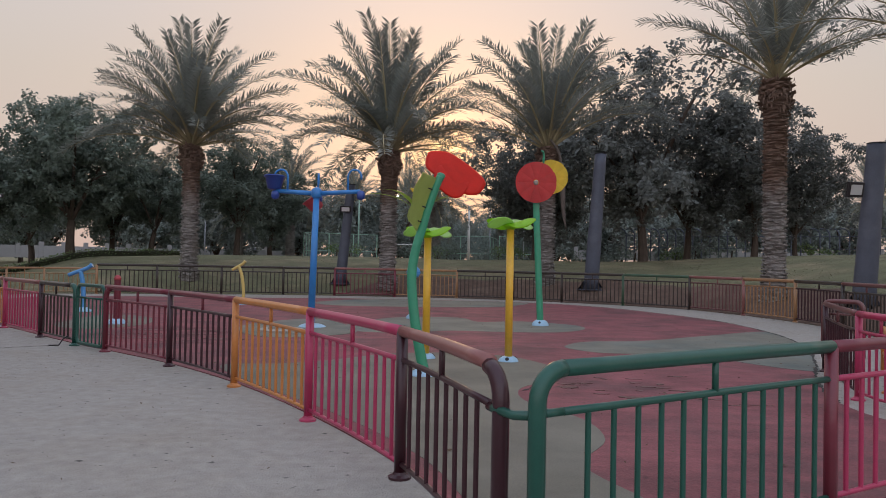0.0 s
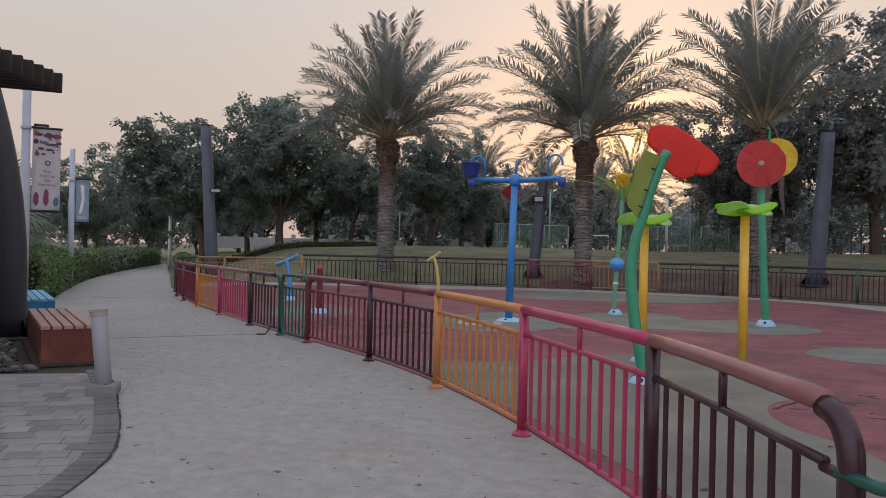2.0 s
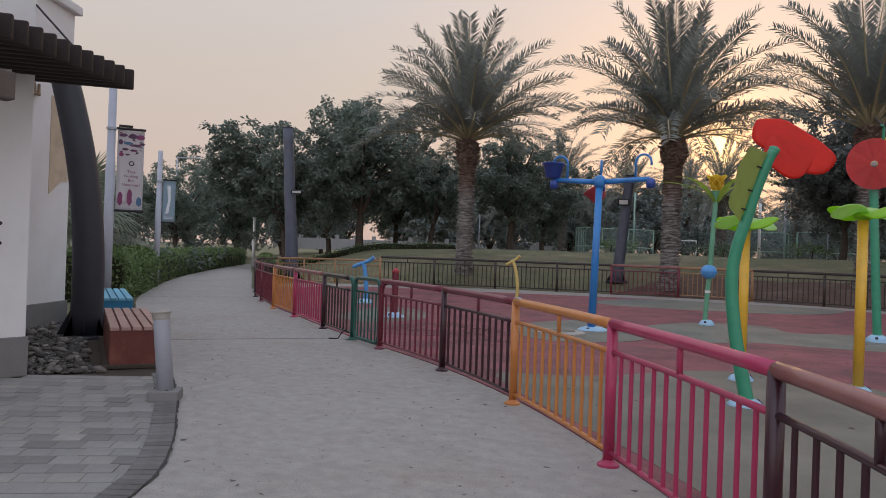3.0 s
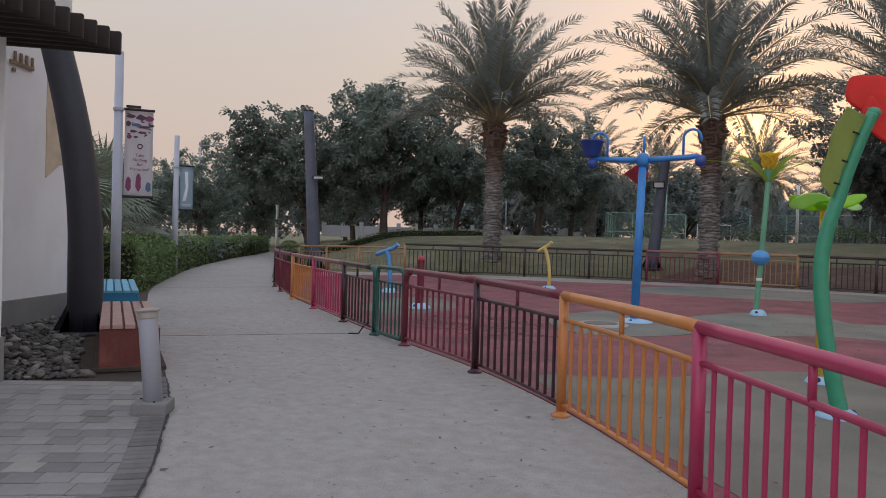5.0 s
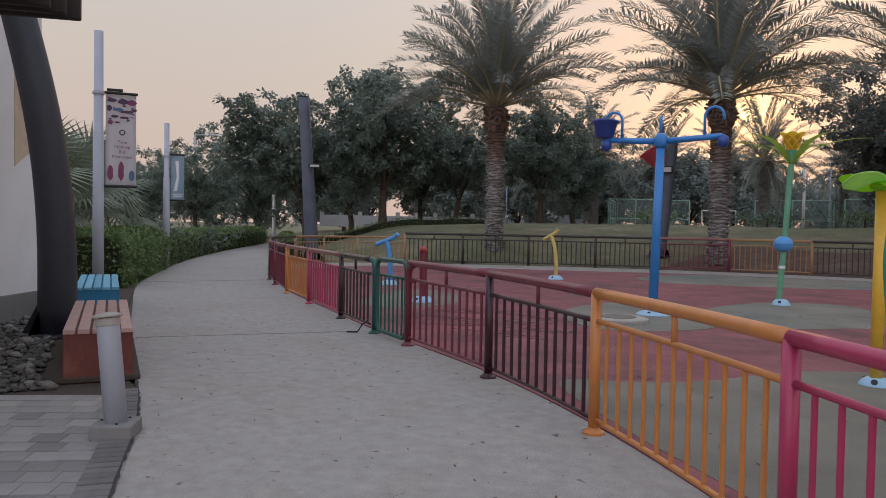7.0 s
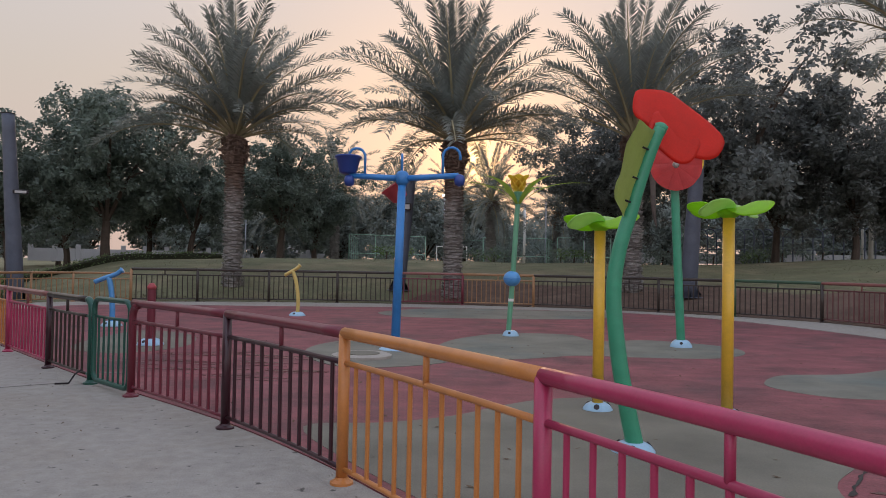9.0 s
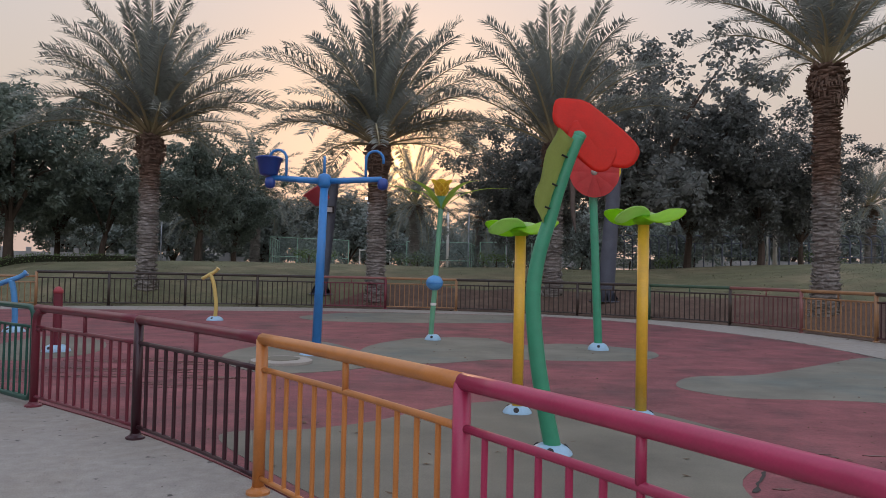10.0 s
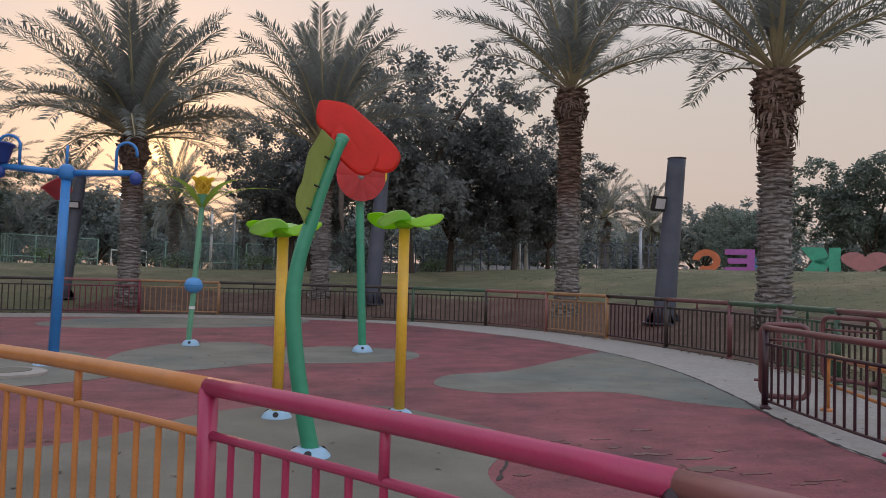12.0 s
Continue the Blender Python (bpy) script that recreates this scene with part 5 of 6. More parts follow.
# a dead leaf hangs down beside the third palm's trunk
dead = thing("dead_palm_leaf", "dry grey-brown dead palm leaf hanging from the crown", "palm leaf", at=on_ground(2.6, 36.0))
part("stalk", tube(curve_pts([(0.1, -0.3, 6.9), (0.5, -0.55, 6.2), (0.66, -0.6, 5.0), (0.72, -0.6, 3.6), (0.86, -0.6, 2.7)], 5), [0.06] * 8 + [0.10, 0.12, 0.13, 0.13, 0.12, 0.12, 0.11, 0.1, 0.09, 0.07, 0.05, 0.03, 0.02], 7), M_LEDGER, dead, smooth=True)
for i, (x, y, h, s) in enumerate(((-17.3, 64.0, 6.5, 0.8), (-13.2, 72.0, 6.5, 0.8), (-4.3, 58.5, 4.6, 0.75), (-22.5, 66.0, 5.0, 0.75), (-8.5, 76.0, 7.0, 0.8), (29.5, 60.0, 6.0, 0.75), (35.0, 62.0, 5.6, 0.75), (1.0, 70.0, 5.5, 0.75))):
    palm(on_ground(x, y), h, 0.4, 20 + i, "distant date palm in the haze beyond the lawn", s, n=46)


# ---- broadleaf trees ----
def leaf_cloud(seed, clusters, leaf, per, material, rosette=False):
    """Crown: clumps of single leaves."""
    rs = np.random.RandomState(seed)
    V, F = [], []
    for (c, rad) in clusters:
        n = int(per * (rad / 0.8) ** 2)
        d = rs.normal(size=(n, 3))
        d /= np.linalg.norm(d, axis=1)[:, None]
        pos = np.array(c) + d * rad * rs.uniform(0.35, 1.0, (n, 1)) * np.array((1, 1, 0.75))
        nrm = d * 0.7 + np.array((0, 0, 0.75)) + rs.normal(size=(n, 3)) * 0.45
        ax = np.cross(nrm, rs.normal(size=(n, 3))) + d * 0.25 + np.array((0, 0, -0.15))
        ax /= np.maximum(np.linalg.norm(ax, axis=1)[:, None], 1e-6)
        sd = np.cross(nrm, ax)
        sd /= np.maximum(np.linalg.norm(sd, axis=1)[:, None], 1e-6)
        L = leaf * rs.uniform(0.7, 1.3, (n, 1))
        a, b, e, f = pos, pos + ax * L * 0.5 + sd * L * 0.28, pos + ax * L, pos + ax * L * 0.5 - sd * L * 0.28
        k = len(V)
        V.extend(np.stack((a, b, e, f), 1).reshape(-1, 3))
        F.extend((k + 4 * i, k + 4 * i + 1, k + 4 * i + 2, k + 4 * i + 3) for i in range(n))
    return mesh_of("crown", V, F, material)


def tree_meshes(seed, h, w, bare, leaf, per, material, n_clump, flat=0.8):
    """Trunk with limbs, and a crown whose outline is uneven with gaps."""
    rnd = random.Random(seed)
    bm = bmesh.new()
    clusters = []
    fork = h * bare
    base = [(0, 0, -0.1), (rnd.uniform(-.1, .1), rnd.uniform(-.1, .1), fork * 0.5), (rnd.uniform(-.2, .2), rnd.uniform(-.2, .2), fork)]
    tube(curve_pts(base, 3), [0.3, 0.27, 0.25, 0.23, 0.22, 0.21, 0.2], 8, bm=bm)
    f0 = Vector(base[-1])
    limbs = 7
    for k in range(limbs):
        a = k * math.tau / limbs + rnd.uniform(-0.4, 0.4)
        reach = w * rnd.uniform(0.45, 0.95)
        top = f0 + Vector((math.cos(a) * reach, math.sin(a) * reach, (h - fork) * rnd.uniform(0.35, 0.95)))
        midp = f0.lerp(top, 0.5) + Vector((0, 0, (h - fork) * 0.14))
        c = curve_pts([f0, midp, top], 4)
        tube(c[:7], [0.13 - 0.11 * i / 7 for i in range(7)], 6, bm=bm)
        for j in range(n_clump // limbs):
            t = rnd.uniform(0.3, 1.05)
            q = c[min(int(t * 8), 8)]
            s = w * 0.30
            p = q + Vector((rnd.gauss(0, s), rnd.gauss(0, s), rnd.gauss(0, s * flat)))
            lobe = w * rnd.uniform(0.17, 0.30)
            p.z = min(max(p.z, fork * 0.85 + rnd.random() * 0.6), h - lobe * rnd.uniform(0.5, 1.0))
            for _ in range(10):
                d = Vector((rnd.gauss(0, 1), rnd.gauss(0, 1), rnd.gauss(0.25, 0.8))).normalized()
                clusters.append((tuple(p + d * lobe * rnd.uniform(0.7, 1.0)), lobe * rnd.uniform(0.26, 0.44)))
    me = bpy.data.meshes.new("trunk")
    bm.to_mesh(me)
    bm.free()
    me.materials.append(M_BARK)
    return me, leaf_cloud(seed, clusters, leaf, per, material)


TREES = {
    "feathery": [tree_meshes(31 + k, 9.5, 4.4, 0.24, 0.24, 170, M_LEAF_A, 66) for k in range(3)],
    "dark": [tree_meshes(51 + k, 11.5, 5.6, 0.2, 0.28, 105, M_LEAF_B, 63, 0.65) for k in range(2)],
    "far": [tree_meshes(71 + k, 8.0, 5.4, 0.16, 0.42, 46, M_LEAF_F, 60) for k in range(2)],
}


def tree(kind, at, s, seed, label, group="", sz=1.0):
    tm, cm = TREES[kind][seed % len(TREES[kind])]
    g = thing("tree", label, "tree", at=at, rz=seed * 77, group=group)
    g.scale = (s, s, s * sz)
    part("trunk", tm, None, g)
    part("crown", cm, None, g)
    return g


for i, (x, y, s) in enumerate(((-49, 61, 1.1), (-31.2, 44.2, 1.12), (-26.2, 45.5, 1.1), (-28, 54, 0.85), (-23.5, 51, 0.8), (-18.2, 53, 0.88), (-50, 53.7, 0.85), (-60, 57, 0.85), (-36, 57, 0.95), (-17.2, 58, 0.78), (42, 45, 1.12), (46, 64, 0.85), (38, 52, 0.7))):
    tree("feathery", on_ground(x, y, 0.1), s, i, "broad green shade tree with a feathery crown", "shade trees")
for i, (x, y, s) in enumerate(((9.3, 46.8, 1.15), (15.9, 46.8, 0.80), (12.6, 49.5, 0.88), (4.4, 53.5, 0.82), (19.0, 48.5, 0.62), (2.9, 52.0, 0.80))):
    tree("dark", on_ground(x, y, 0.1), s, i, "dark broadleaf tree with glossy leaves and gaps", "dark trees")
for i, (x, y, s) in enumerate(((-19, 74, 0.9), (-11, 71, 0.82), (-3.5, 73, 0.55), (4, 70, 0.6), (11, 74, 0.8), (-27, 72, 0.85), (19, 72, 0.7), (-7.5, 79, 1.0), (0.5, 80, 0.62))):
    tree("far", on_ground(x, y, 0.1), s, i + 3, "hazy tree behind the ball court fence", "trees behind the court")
rnd_far = random.Random(5)
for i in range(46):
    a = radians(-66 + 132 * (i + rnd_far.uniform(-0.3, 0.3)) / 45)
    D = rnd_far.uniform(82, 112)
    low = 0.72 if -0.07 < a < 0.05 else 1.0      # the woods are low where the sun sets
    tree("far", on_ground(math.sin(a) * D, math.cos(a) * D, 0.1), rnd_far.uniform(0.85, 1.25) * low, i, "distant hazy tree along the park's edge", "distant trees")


# ---- hedge ----
def hedge(line, width, height, name, label, seed, dens=230):
    pts, L = along([Vector((*p, 0)) for p in line], max(6, int(length_of([Vector((*p, 0)) for p in line]) / 0.8)))
    g = thing(name, label, "hedge", at=(*line[0], 0))
    o = Vector((*line[0], 0))
    rs = np.random.RandomState(seed)
    bm = bmesh.new()
    rows = []
    for i, p in enumerate(pts):
        d = (pts[min(i + 1, len(pts) - 1)] - pts[max(i - 1, 0)]).normalized()
        n = Vector((d.y, -d.x, 0))
        zb = ground_z(p.x, p.y) - 0.05
        j = lambda: 0.05 * rs.normal()
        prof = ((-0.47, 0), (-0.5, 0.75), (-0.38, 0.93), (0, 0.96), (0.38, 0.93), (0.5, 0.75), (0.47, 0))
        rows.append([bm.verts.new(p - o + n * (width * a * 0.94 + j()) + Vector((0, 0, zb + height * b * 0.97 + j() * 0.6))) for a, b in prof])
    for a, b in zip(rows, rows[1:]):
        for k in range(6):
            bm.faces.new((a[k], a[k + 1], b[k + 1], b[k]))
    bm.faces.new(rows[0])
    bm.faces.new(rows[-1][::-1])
    # solid near-black hull fills the hedge and shows between the leaves
    part("inner_hull", bm, M_HCORE, g)
    V, F = [], []
    for a, b in zip(rows_points(pts, o, width, height), rows_points(pts, o, width, height)[1:]):
        seg = (a[0] - b[0]).length
        for k in range(6):
            area = seg * (a[k] - a[k + 1]).length
            for _ in range(int(area * dens)):
                s, t = rs.rand(), rs.rand()
                p = (a[k] * (1 - s) + a[k + 1] * s) * (1 - t) + (b[k] * (1 - s) + b[k + 1] * s) * t
                nn = Vector(rs.normal(size=3)).normalized()
                q = p + nn * 0.06
                ax = Vector(rs.normal(size=3)).normalized()
                sd = ax.cross(nn).normalized()
                l = 0.10 * rs.uniform(0.7, 1.4)
                v = len(V)
                V += [q, q + ax * l * 0.5 + sd * l * 0.3, q + ax * l, q + ax * l * 0.5 - sd * l * 0.3]
                F.append((v, v + 1, v + 2, v + 3))
    rp_ = rows_points(pts, o, width, height)
    for row in (rp_[0], rp_[-1]):
        lo, hi = row[0].lerp(row[6], 0.5), row[3]
        for _ in range(int(width * height * dens * 1.3)):
            q = lo.lerp(hi, rs.rand()) + (row[5] - row[1]) * (rs.rand() - 0.5) + Vector(rs.normal(size=3)) * 0.05
            ax, nn = Vector(rs.normal(size=3)).normalized(), Vector(rs.normal(size=3)).normalized()
            sd, l, v = ax.cross(nn).normalized(), 0.10 * rs.uniform(0.7, 1.4), len(V)
            V += [q, q + ax * l * 0.5 + sd * l * 0.3, q + ax * l, q + ax * l * 0.5 - sd * l * 0.3]
            F.append((v, v + 1, v + 2, v + 3))
    lv = part("leaves", mesh_of("leaves", V, F, M_HEDGE), None, g)
    tagged(lv, kind="stuff")


def rows_points(pts, o, width, height):
    out = []
    for i, p in enumerate(pts):
        d = (pts[min(i + 1, len(pts) - 1)] - pts[max(i - 1, 0)]).normalized()
        n = Vector((d.y, -d.x, 0))
        zb = ground_z(p.x, p.y)
        prof = ((-0.47, 0), (-0.5, 0.75), (-0.38, 0.95), (0, 1.0), (0.38, 0.95), (0.5, 0.75), (0.47, 0))
        out.append([p - o + n * (width * a) + Vector((0, 0, zb + height * b)) for a, b in prof])
    return out


hl = [(p.x, p.y) for p in curve_pts([(-16.5, 15.6), (-18.3, 17.8), (-20.8, 20.9)], 4)]
hedge(hl, 1.6, 1.35, "clipped_hedge", "clipped green hedge along the walk beside the banner pole", 3, 330)
hl2 = [(p.x, p.y) for p in curve_pts([(-20.8, 20.9), (-25.7, 27.2), (-32.6, 37.6), (-40.5, 50.5)], 6)]
hedge(hl2, 1.5, 1.25, "clipped_hedge", "long clipped dark green hedge following the curved walk", 4, 90)
hl3 = [(p.x, p.y) for p in curve_pts([(-21.0, 29.0), (-24.9, 34.1), (-30.4, 41.0), (-36.2, 48.7)], 6)]
hl4 = [(p.x, p.y) for p in curve_pts([(-29.5, 40.0), (-27.0, 43.5), (-24.0, 47.0), (-20.6, 49.5)], 6)]
hedge(hl4, 0.9, 0.45, "clipped_hedge", "low dark hedge along the back of the lawn", 6, 70)
hedge(hl3, 0.9, 0.95, "clipped_hedge", "low clipped hedge between the walk and the lawn", 5, 90)


# ---- fan palms behind the hedge ----
def fan_palm(at, n, size, seed, label):
    rnd = random.Random(seed)
    g = thing("fan_palm", label, "palm", at=at, group="fan palms")
    part("trunk", tube([(0, 0, 0), (0.05, 0, 1.5 * size)], [0.2, 0.14], 8), M_TRUNK, g)
    me = fan_leaf_mesh()
    for k in range(n):
        el = 80 - 95 * ((k + 0.5) / n) + rnd.uniform(-8, 8)
        f = part("fan_leaf", me, None, g)
        f.matrix_basis = Matrix.Translation((0, 0, 1.5 * size)) @ Matrix.Rotation(radians(k * 137.5), 4, "Z") @ Matrix.Rotation(radians(-el), 4, "Y") @ Matrix.Rotation(rnd.uniform(-0.5, 0.5), 4, "X") @ Matrix.Scale(size * rnd.uniform(0.85, 1.1), 4)


FAN = {}


def fan_leaf_mesh():
    if "leaf" not in FAN:
        V, F = [], []
        V += [(0, -0.02, 0), (0, 0.02, 0), (1.1, 0.012, -0.02), (1.1, -0.012, -0.02)]
        F.append((0, 1, 2, 3))
        n = 26
        for k in range(n):
            a = radians(-118 + 236 * k / (n - 1))
            L = 1.05 * (1 - 0.25 * abs(k / (n - 1) - 0.5))
            d = Vector((math.cos(a), math.sin(a), 0))
            s = Vector((-d.y, d.x, 0)) * 0.034
            b = Vector((1.1, 0, 0))
            v = len(V)
            V += [tuple(b), tuple(b + d * L * 0.5 + s + Vector((0, 0, 0.08))), tuple(b + d * L + Vector((0, 0, -0.22))), tuple(b + d * L * 0.5 - s + Vector((0, 0, 0.08)))]
            F.append((v, v + 1, v + 2, v + 3))
        FAN["leaf"] = mesh_of("fan_leaf", V, F, M_FANP)
    return FAN["leaf"]


for i, (x, y, s) in enumerate(((-21.2, 18.0, 1.3), (-23.3, 21.0, 1.35), (-25.2, 22.4, 1.2), (-20.0, 15.6, 1.3))):
    fan_palm((x, y, 0), 26, s, i, "bushy fan palm behind the hedge")


# ---- beyond the lawn ----
def polar(a, D):
    """A place seen from the end of the walk: degrees to the right of north, metres away."""
    return (-1.8 + D * math.sin(radians(a)), 4.0 + D * math.cos(radians(a)))


M_MESHG = bpy.data.materials.new("green_wire_mesh")
M_MESHG.use_nodes = True
_n, _l = M_MESHG.node_tree.nodes, M_MESHG.node_tree.links
_t = _n.new("ShaderNodeBsdfTransparent")
_m = _n.new("ShaderNodeMixShader")
_m.inputs[0].default_value = 0.22
_n["Principled BSDF"].inputs["Base Color"].default_value = (0.30, 0.40, 0.36, 1)
_l.new(_t.outputs[0], _m.inputs[1])
_l.new(_n["Principled BSDF"].outputs[0], _m.inputs[2])
_l.new(_m.outputs[0], _n["Material Output"].inputs[0])
M_PGREEN = mat("pale_green_steel", (0.30, 0.45, 0.36), 0.5, 0.1, 2, 40, 0.0)
M_FARWALL = mat("pale_boundary_wall", (0.38, 0.37, 0.37), 0.9, 0.12, 0.5, 10, 0.1)


def court_fence(a, b, label, h=3.0, z=0.9):
    a, b = Vector((*a, z)), Vector((*b, z))
    g = thing("court_fence", label, "fence", at=tuple(a), group="sports court fences")
    d = b - a
    n = max(1, round(d.length / 2.6))
    for k in range(n + 1):
        p = part("post", lathe([(0.05, 0), (0.05, h)], 8), M_PGREEN, g)
        p.location = d * k / n
    for zz in (0.1, h * 0.5, h):
        part("rail", tube([Vector((0, 0, zz)), d + Vector((0, 0, zz))], 0.035, 6), M_PGREEN, g)
    for k in range(n):
        bm = bmesh.new()
        p, q = d * k / n, d * (k + 1) / n
        vs = [bm.verts.new(v) for v in (p + Vector((0, 0, 0.1)), q + Vector((0, 0, 0.1)), q + Vector((0, 0, h)), p + Vector((0, 0, h)))]
        bm.faces.new(vs)
        part("mesh_pane", bm, M_MESHG, g)


court_fence(polar(-13.4, 60), polar(-7.6, 63), "pale green mesh fence of a distant sports court")
court_fence(polar(-13.4, 60), polar(-12.6, 72), "pale green mesh fence of a distant sports court, side")
court_fence(polar(-3.2, 62), polar(1.6, 62), "pale green mesh fence of a distant sports court")
court_fence(polar(1.6, 62), polar(2.2, 72), "pale green mesh fence of a distant sports court, side")
court_fence(polar(2.4, 60), polar(6.3, 60), "green mesh fence of a distant sports court")
court_fence(polar(-7.6, 70), polar(-3.2, 70), "pale green mesh fence behind the goal")


def goal(at, rz, w, label):
    g = thing("football_goal", label, "goal", at=at, rz=rz)
    part("goal_frame", tube([(-w / 2, 0, 0), (-w / 2, 0, 2.05), (w / 2, 0, 2.05), (w / 2, 0, 0)], 0.06, 8), M_WHITE, g)
    for s in (-1, 1):
        part("stay", tube([(s * w / 2, 0, 2.0), (s * w / 2, 0.9, 0.05)], 0.03, 6), M_WHITE, g)


goal((*polar(-5.6, 60), 1.0), 4, 2.4, "white football goal on the distant court")


def far_pole(a, D, h, r, m, label, head=False, z=1.0, arm=0.0):
    g = thing("street_lamp" if head or arm else "light_pole", label, "lamp post", at=(*polar(a, D), z), rz=-a)
    part("shaft", tube([(0, 0, 0), (0, 0, h)], [r, r * 0.8], 10), m, g, smooth=True)
    if arm:
        part("arm", tube([(0, 0, h), (arm, 0, h + 0.15)], 0.05, 6), m, g)
    if head:
        part("lamp_head", box(0.5, 0.25, 0.14, (arm, 0, h + 0.12), 0.03), M_LAMPON, g)
    else:
        part("cap", lathe([(r * 1.2, h), (r * 1.2, h + 0.06)], 10), m, g)


M_LAMPON = bpy.data.materials.new("lit_lamp_glass")
M_LAMPON.use_nodes = True
M_LAMPON.node_tree.nodes["Principled BSDF"].inputs["Emission Color"].default_value = (1, 0.96, 0.85, 1)
M_LAMPON.node_tree.nodes["Principled BSDF"].inputs["Emission Strength"].default_value = 6
far_pole(23.4, 52, 4.6, 0.15, M_WHITE, "thick white pole beyond the lawn", z=1.9)
far_pole(22.9, 53, 4.2, 0.08, M_WHITE, "thin white pole beyond the lawn", z=1.9)
far_pole(31.8, 56, 3.8, 0.12, M_GALV, "grey pole beyond the lawn", z=1.8)
far_pole(-6.2, 66, 6.6, 0.08, M_GALV, "lit street lamp by the sports court", head=True)
far_pole(-9.0, 58, 5.6, 0.07, M_PGREEN, "thin pale green pole by the sports court")
far_pole(-0.1, 60, 5.4, 0.12, M_WHITE, "white pole by the sports court")
far_pole(1.5, 64, 6.0, 0.07, M_GALV, "thin grey pole by the sports court")
far_pole(4.4, 58, 6.2, 0.05, M_GALV, "thin grey pole among the trees")
far_pole(-44.2, 70, 8.2, 0.09, M_GALV, "tall street lamp with a side arm", arm=2.2)
far_pole(-38.6, 52, 3.4, 0.13, M_WHITE, "white post at the end of the walk", z=0.0)
far_pole(-21.0, 66, 4.0, 0.07, M_GALV, "thin pole among the shade trees")


def hooped_fence(a0, a1, D, n):
    g = thing("hooped_fence", "row of dark hooped steel posts beyond the lawn", "fence", at=(0, 0, 1.9))
    me = None
    rail = {1.15: [], 2.05: []}
    for k in range(n):
        a = a0 + (a1 - a0) * k / (n - 1)
        x, y = polar(a, D)
        if me is None:
            bm = tube([(0, 0, 0), (0, 0, 2.1)] + [(-0.45 + 0.45 * math.cos(t), 0, 2.1 + 0.5 * math.sin(t)) for t in np.linspace(0.2, 2.0, 7)], 0.055, 6)
            me = bpy.data.meshes.new("hooped_post")
            bm.to_mesh(me)
            bm.free()
            me.materials.append(M_MAST)
        p = part("hooped_post", me, None, g)
        p.matrix_basis = pose(x, y, 0, 0, 0, -a)
        for z in rail:
            rail[z].append((x, y, z))
    for z, pts in rail.items():
        part("rail", tube(pts, 0.03, 6), M_MAST, g)


hooped_fence(12.5, 33, 57, 34)


def boundary_wall(a0, a1, D, z, label, h=1.7):
    g = thing("boundary_wall", label, "wall", at=(0, 0, z))
    n = 14
    for k in range(n):
        p, q = Vector((*polar(a0 + (a1 - a0) * k / n, D), 0)), Vector((*polar(a0 + (a1 - a0) * (k + 1) / n, D), 0))
        d = q - p
        w = part("wall_bay", box(d.length - 0.4, 0.2, h, (d.length / 2, 0, h / 2)), M_FARWALL, g)
        w.matrix_basis = Matrix.Translation(p) @ Matrix.Rotation(math.atan2(d.y, d.x), 4, "Z")
        c = part("pillar", box(0.45, 0.4, h + 0.4, (0, 0, h / 2 + 0.2), 0.02), M_FARWALL, g)
        c.matrix_basis = Matrix.Translation(p) @ Matrix.Rotation(math.atan2(d.y, d.x), 4, "Z")


boundary_wall(-35, -15, 80, 1.3, "low pale boundary wall behind the shade trees", 1.2)
boundary_wall(8, 50, 80, 2.2, "pale boundary wall beyond the hooped fence", 1.0)


def far_house():
    g = thing("apartment_building", "pale distant apartment building above the trees", "building", at=(*polar(-16.7, 150), 0))
    part("wall", box(5.2, 6, 14.5, (0, 0, 7.25), 0.05), M_FARWALL, g)
    part("roof", box(5.6, 6.4, 0.5, (0, 0, 14.7), 0.05), M_WHITE, g)
    for r in range(4):
        for c in (-1.4, 1.4):
            part("window", box(1.1, 0.1, 1.4, (c, -3.03, 3 + 3 * r)), M_MAST, g)


far_house()


# ---- big letters on the mound, seen from behind ----
def letter(name, at, rz, strokes, m, label, depth=0.35):
    g = thing(name, label, "letter sign", at=at, rz=rz, group="big coloured letters")
    bm = bmesh.new()
    for outline in strokes:
        b2 = slab(outline, depth / 2, depth)
        me = bpy.data.meshes.new("tmp")
        b2.to_mesh(me)
        b2.free()
        bm.from_mesh(me)
        bpy.data.meshes.remove(me)
    bmesh.ops.transform(bm, matrix=Matrix.Rotation(radians(90), 4, "X"), verts=bm.verts)
    part("letter_body", bm, m, g)


def rect(x0, z0, x1, z1):
    return [(x0, z0), (x1, z0), (x1, z1), (x0, z1)]


LP = [polar(a, 45) for a in (36.4, 38.6, 40.3, 43.7, 46.4)]
M_L1, M_L2, M_L3, M_L4, M_L5 = paint("letter_orange", (0.62, 0.17, 0.07)), paint("letter_violet", (0.42, 0.12, 0.40)), paint("letter_blue", (0.06, 0.22, 0.45)), paint("letter_green", (0.05, 0.36, 0.22)), paint("letter_rose", (0.42, 0.17, 0.17))
ring = [(0.75 * math.cos(radians(a)), 0.62 + 0.65 * math.sin(radians(a))) for a in range(-125, 176, 15)] + [(0.36 * math.cos(radians(a)), 0.62 + 0.30 * math.sin(radians(a))) for a in range(175, -126, -15)]
letter("letter_c", (*LP[0], ground_z(*LP[0])), -41, [ring], M_L1, "big orange letter C seen from behind on the mound")
letter("letter_e", (*LP[1], ground_z(*LP[1])), -41, [rect(0.4, 0, 0.8, 1.3), rect(-0.75, 0, 0.4, 0.3), rect(-0.6, 0.5, 0.4, 0.8), rect(-0.75, 1.0, 0.4, 1.3)], M_L2, "big violet letter E seen from behind on the mound")
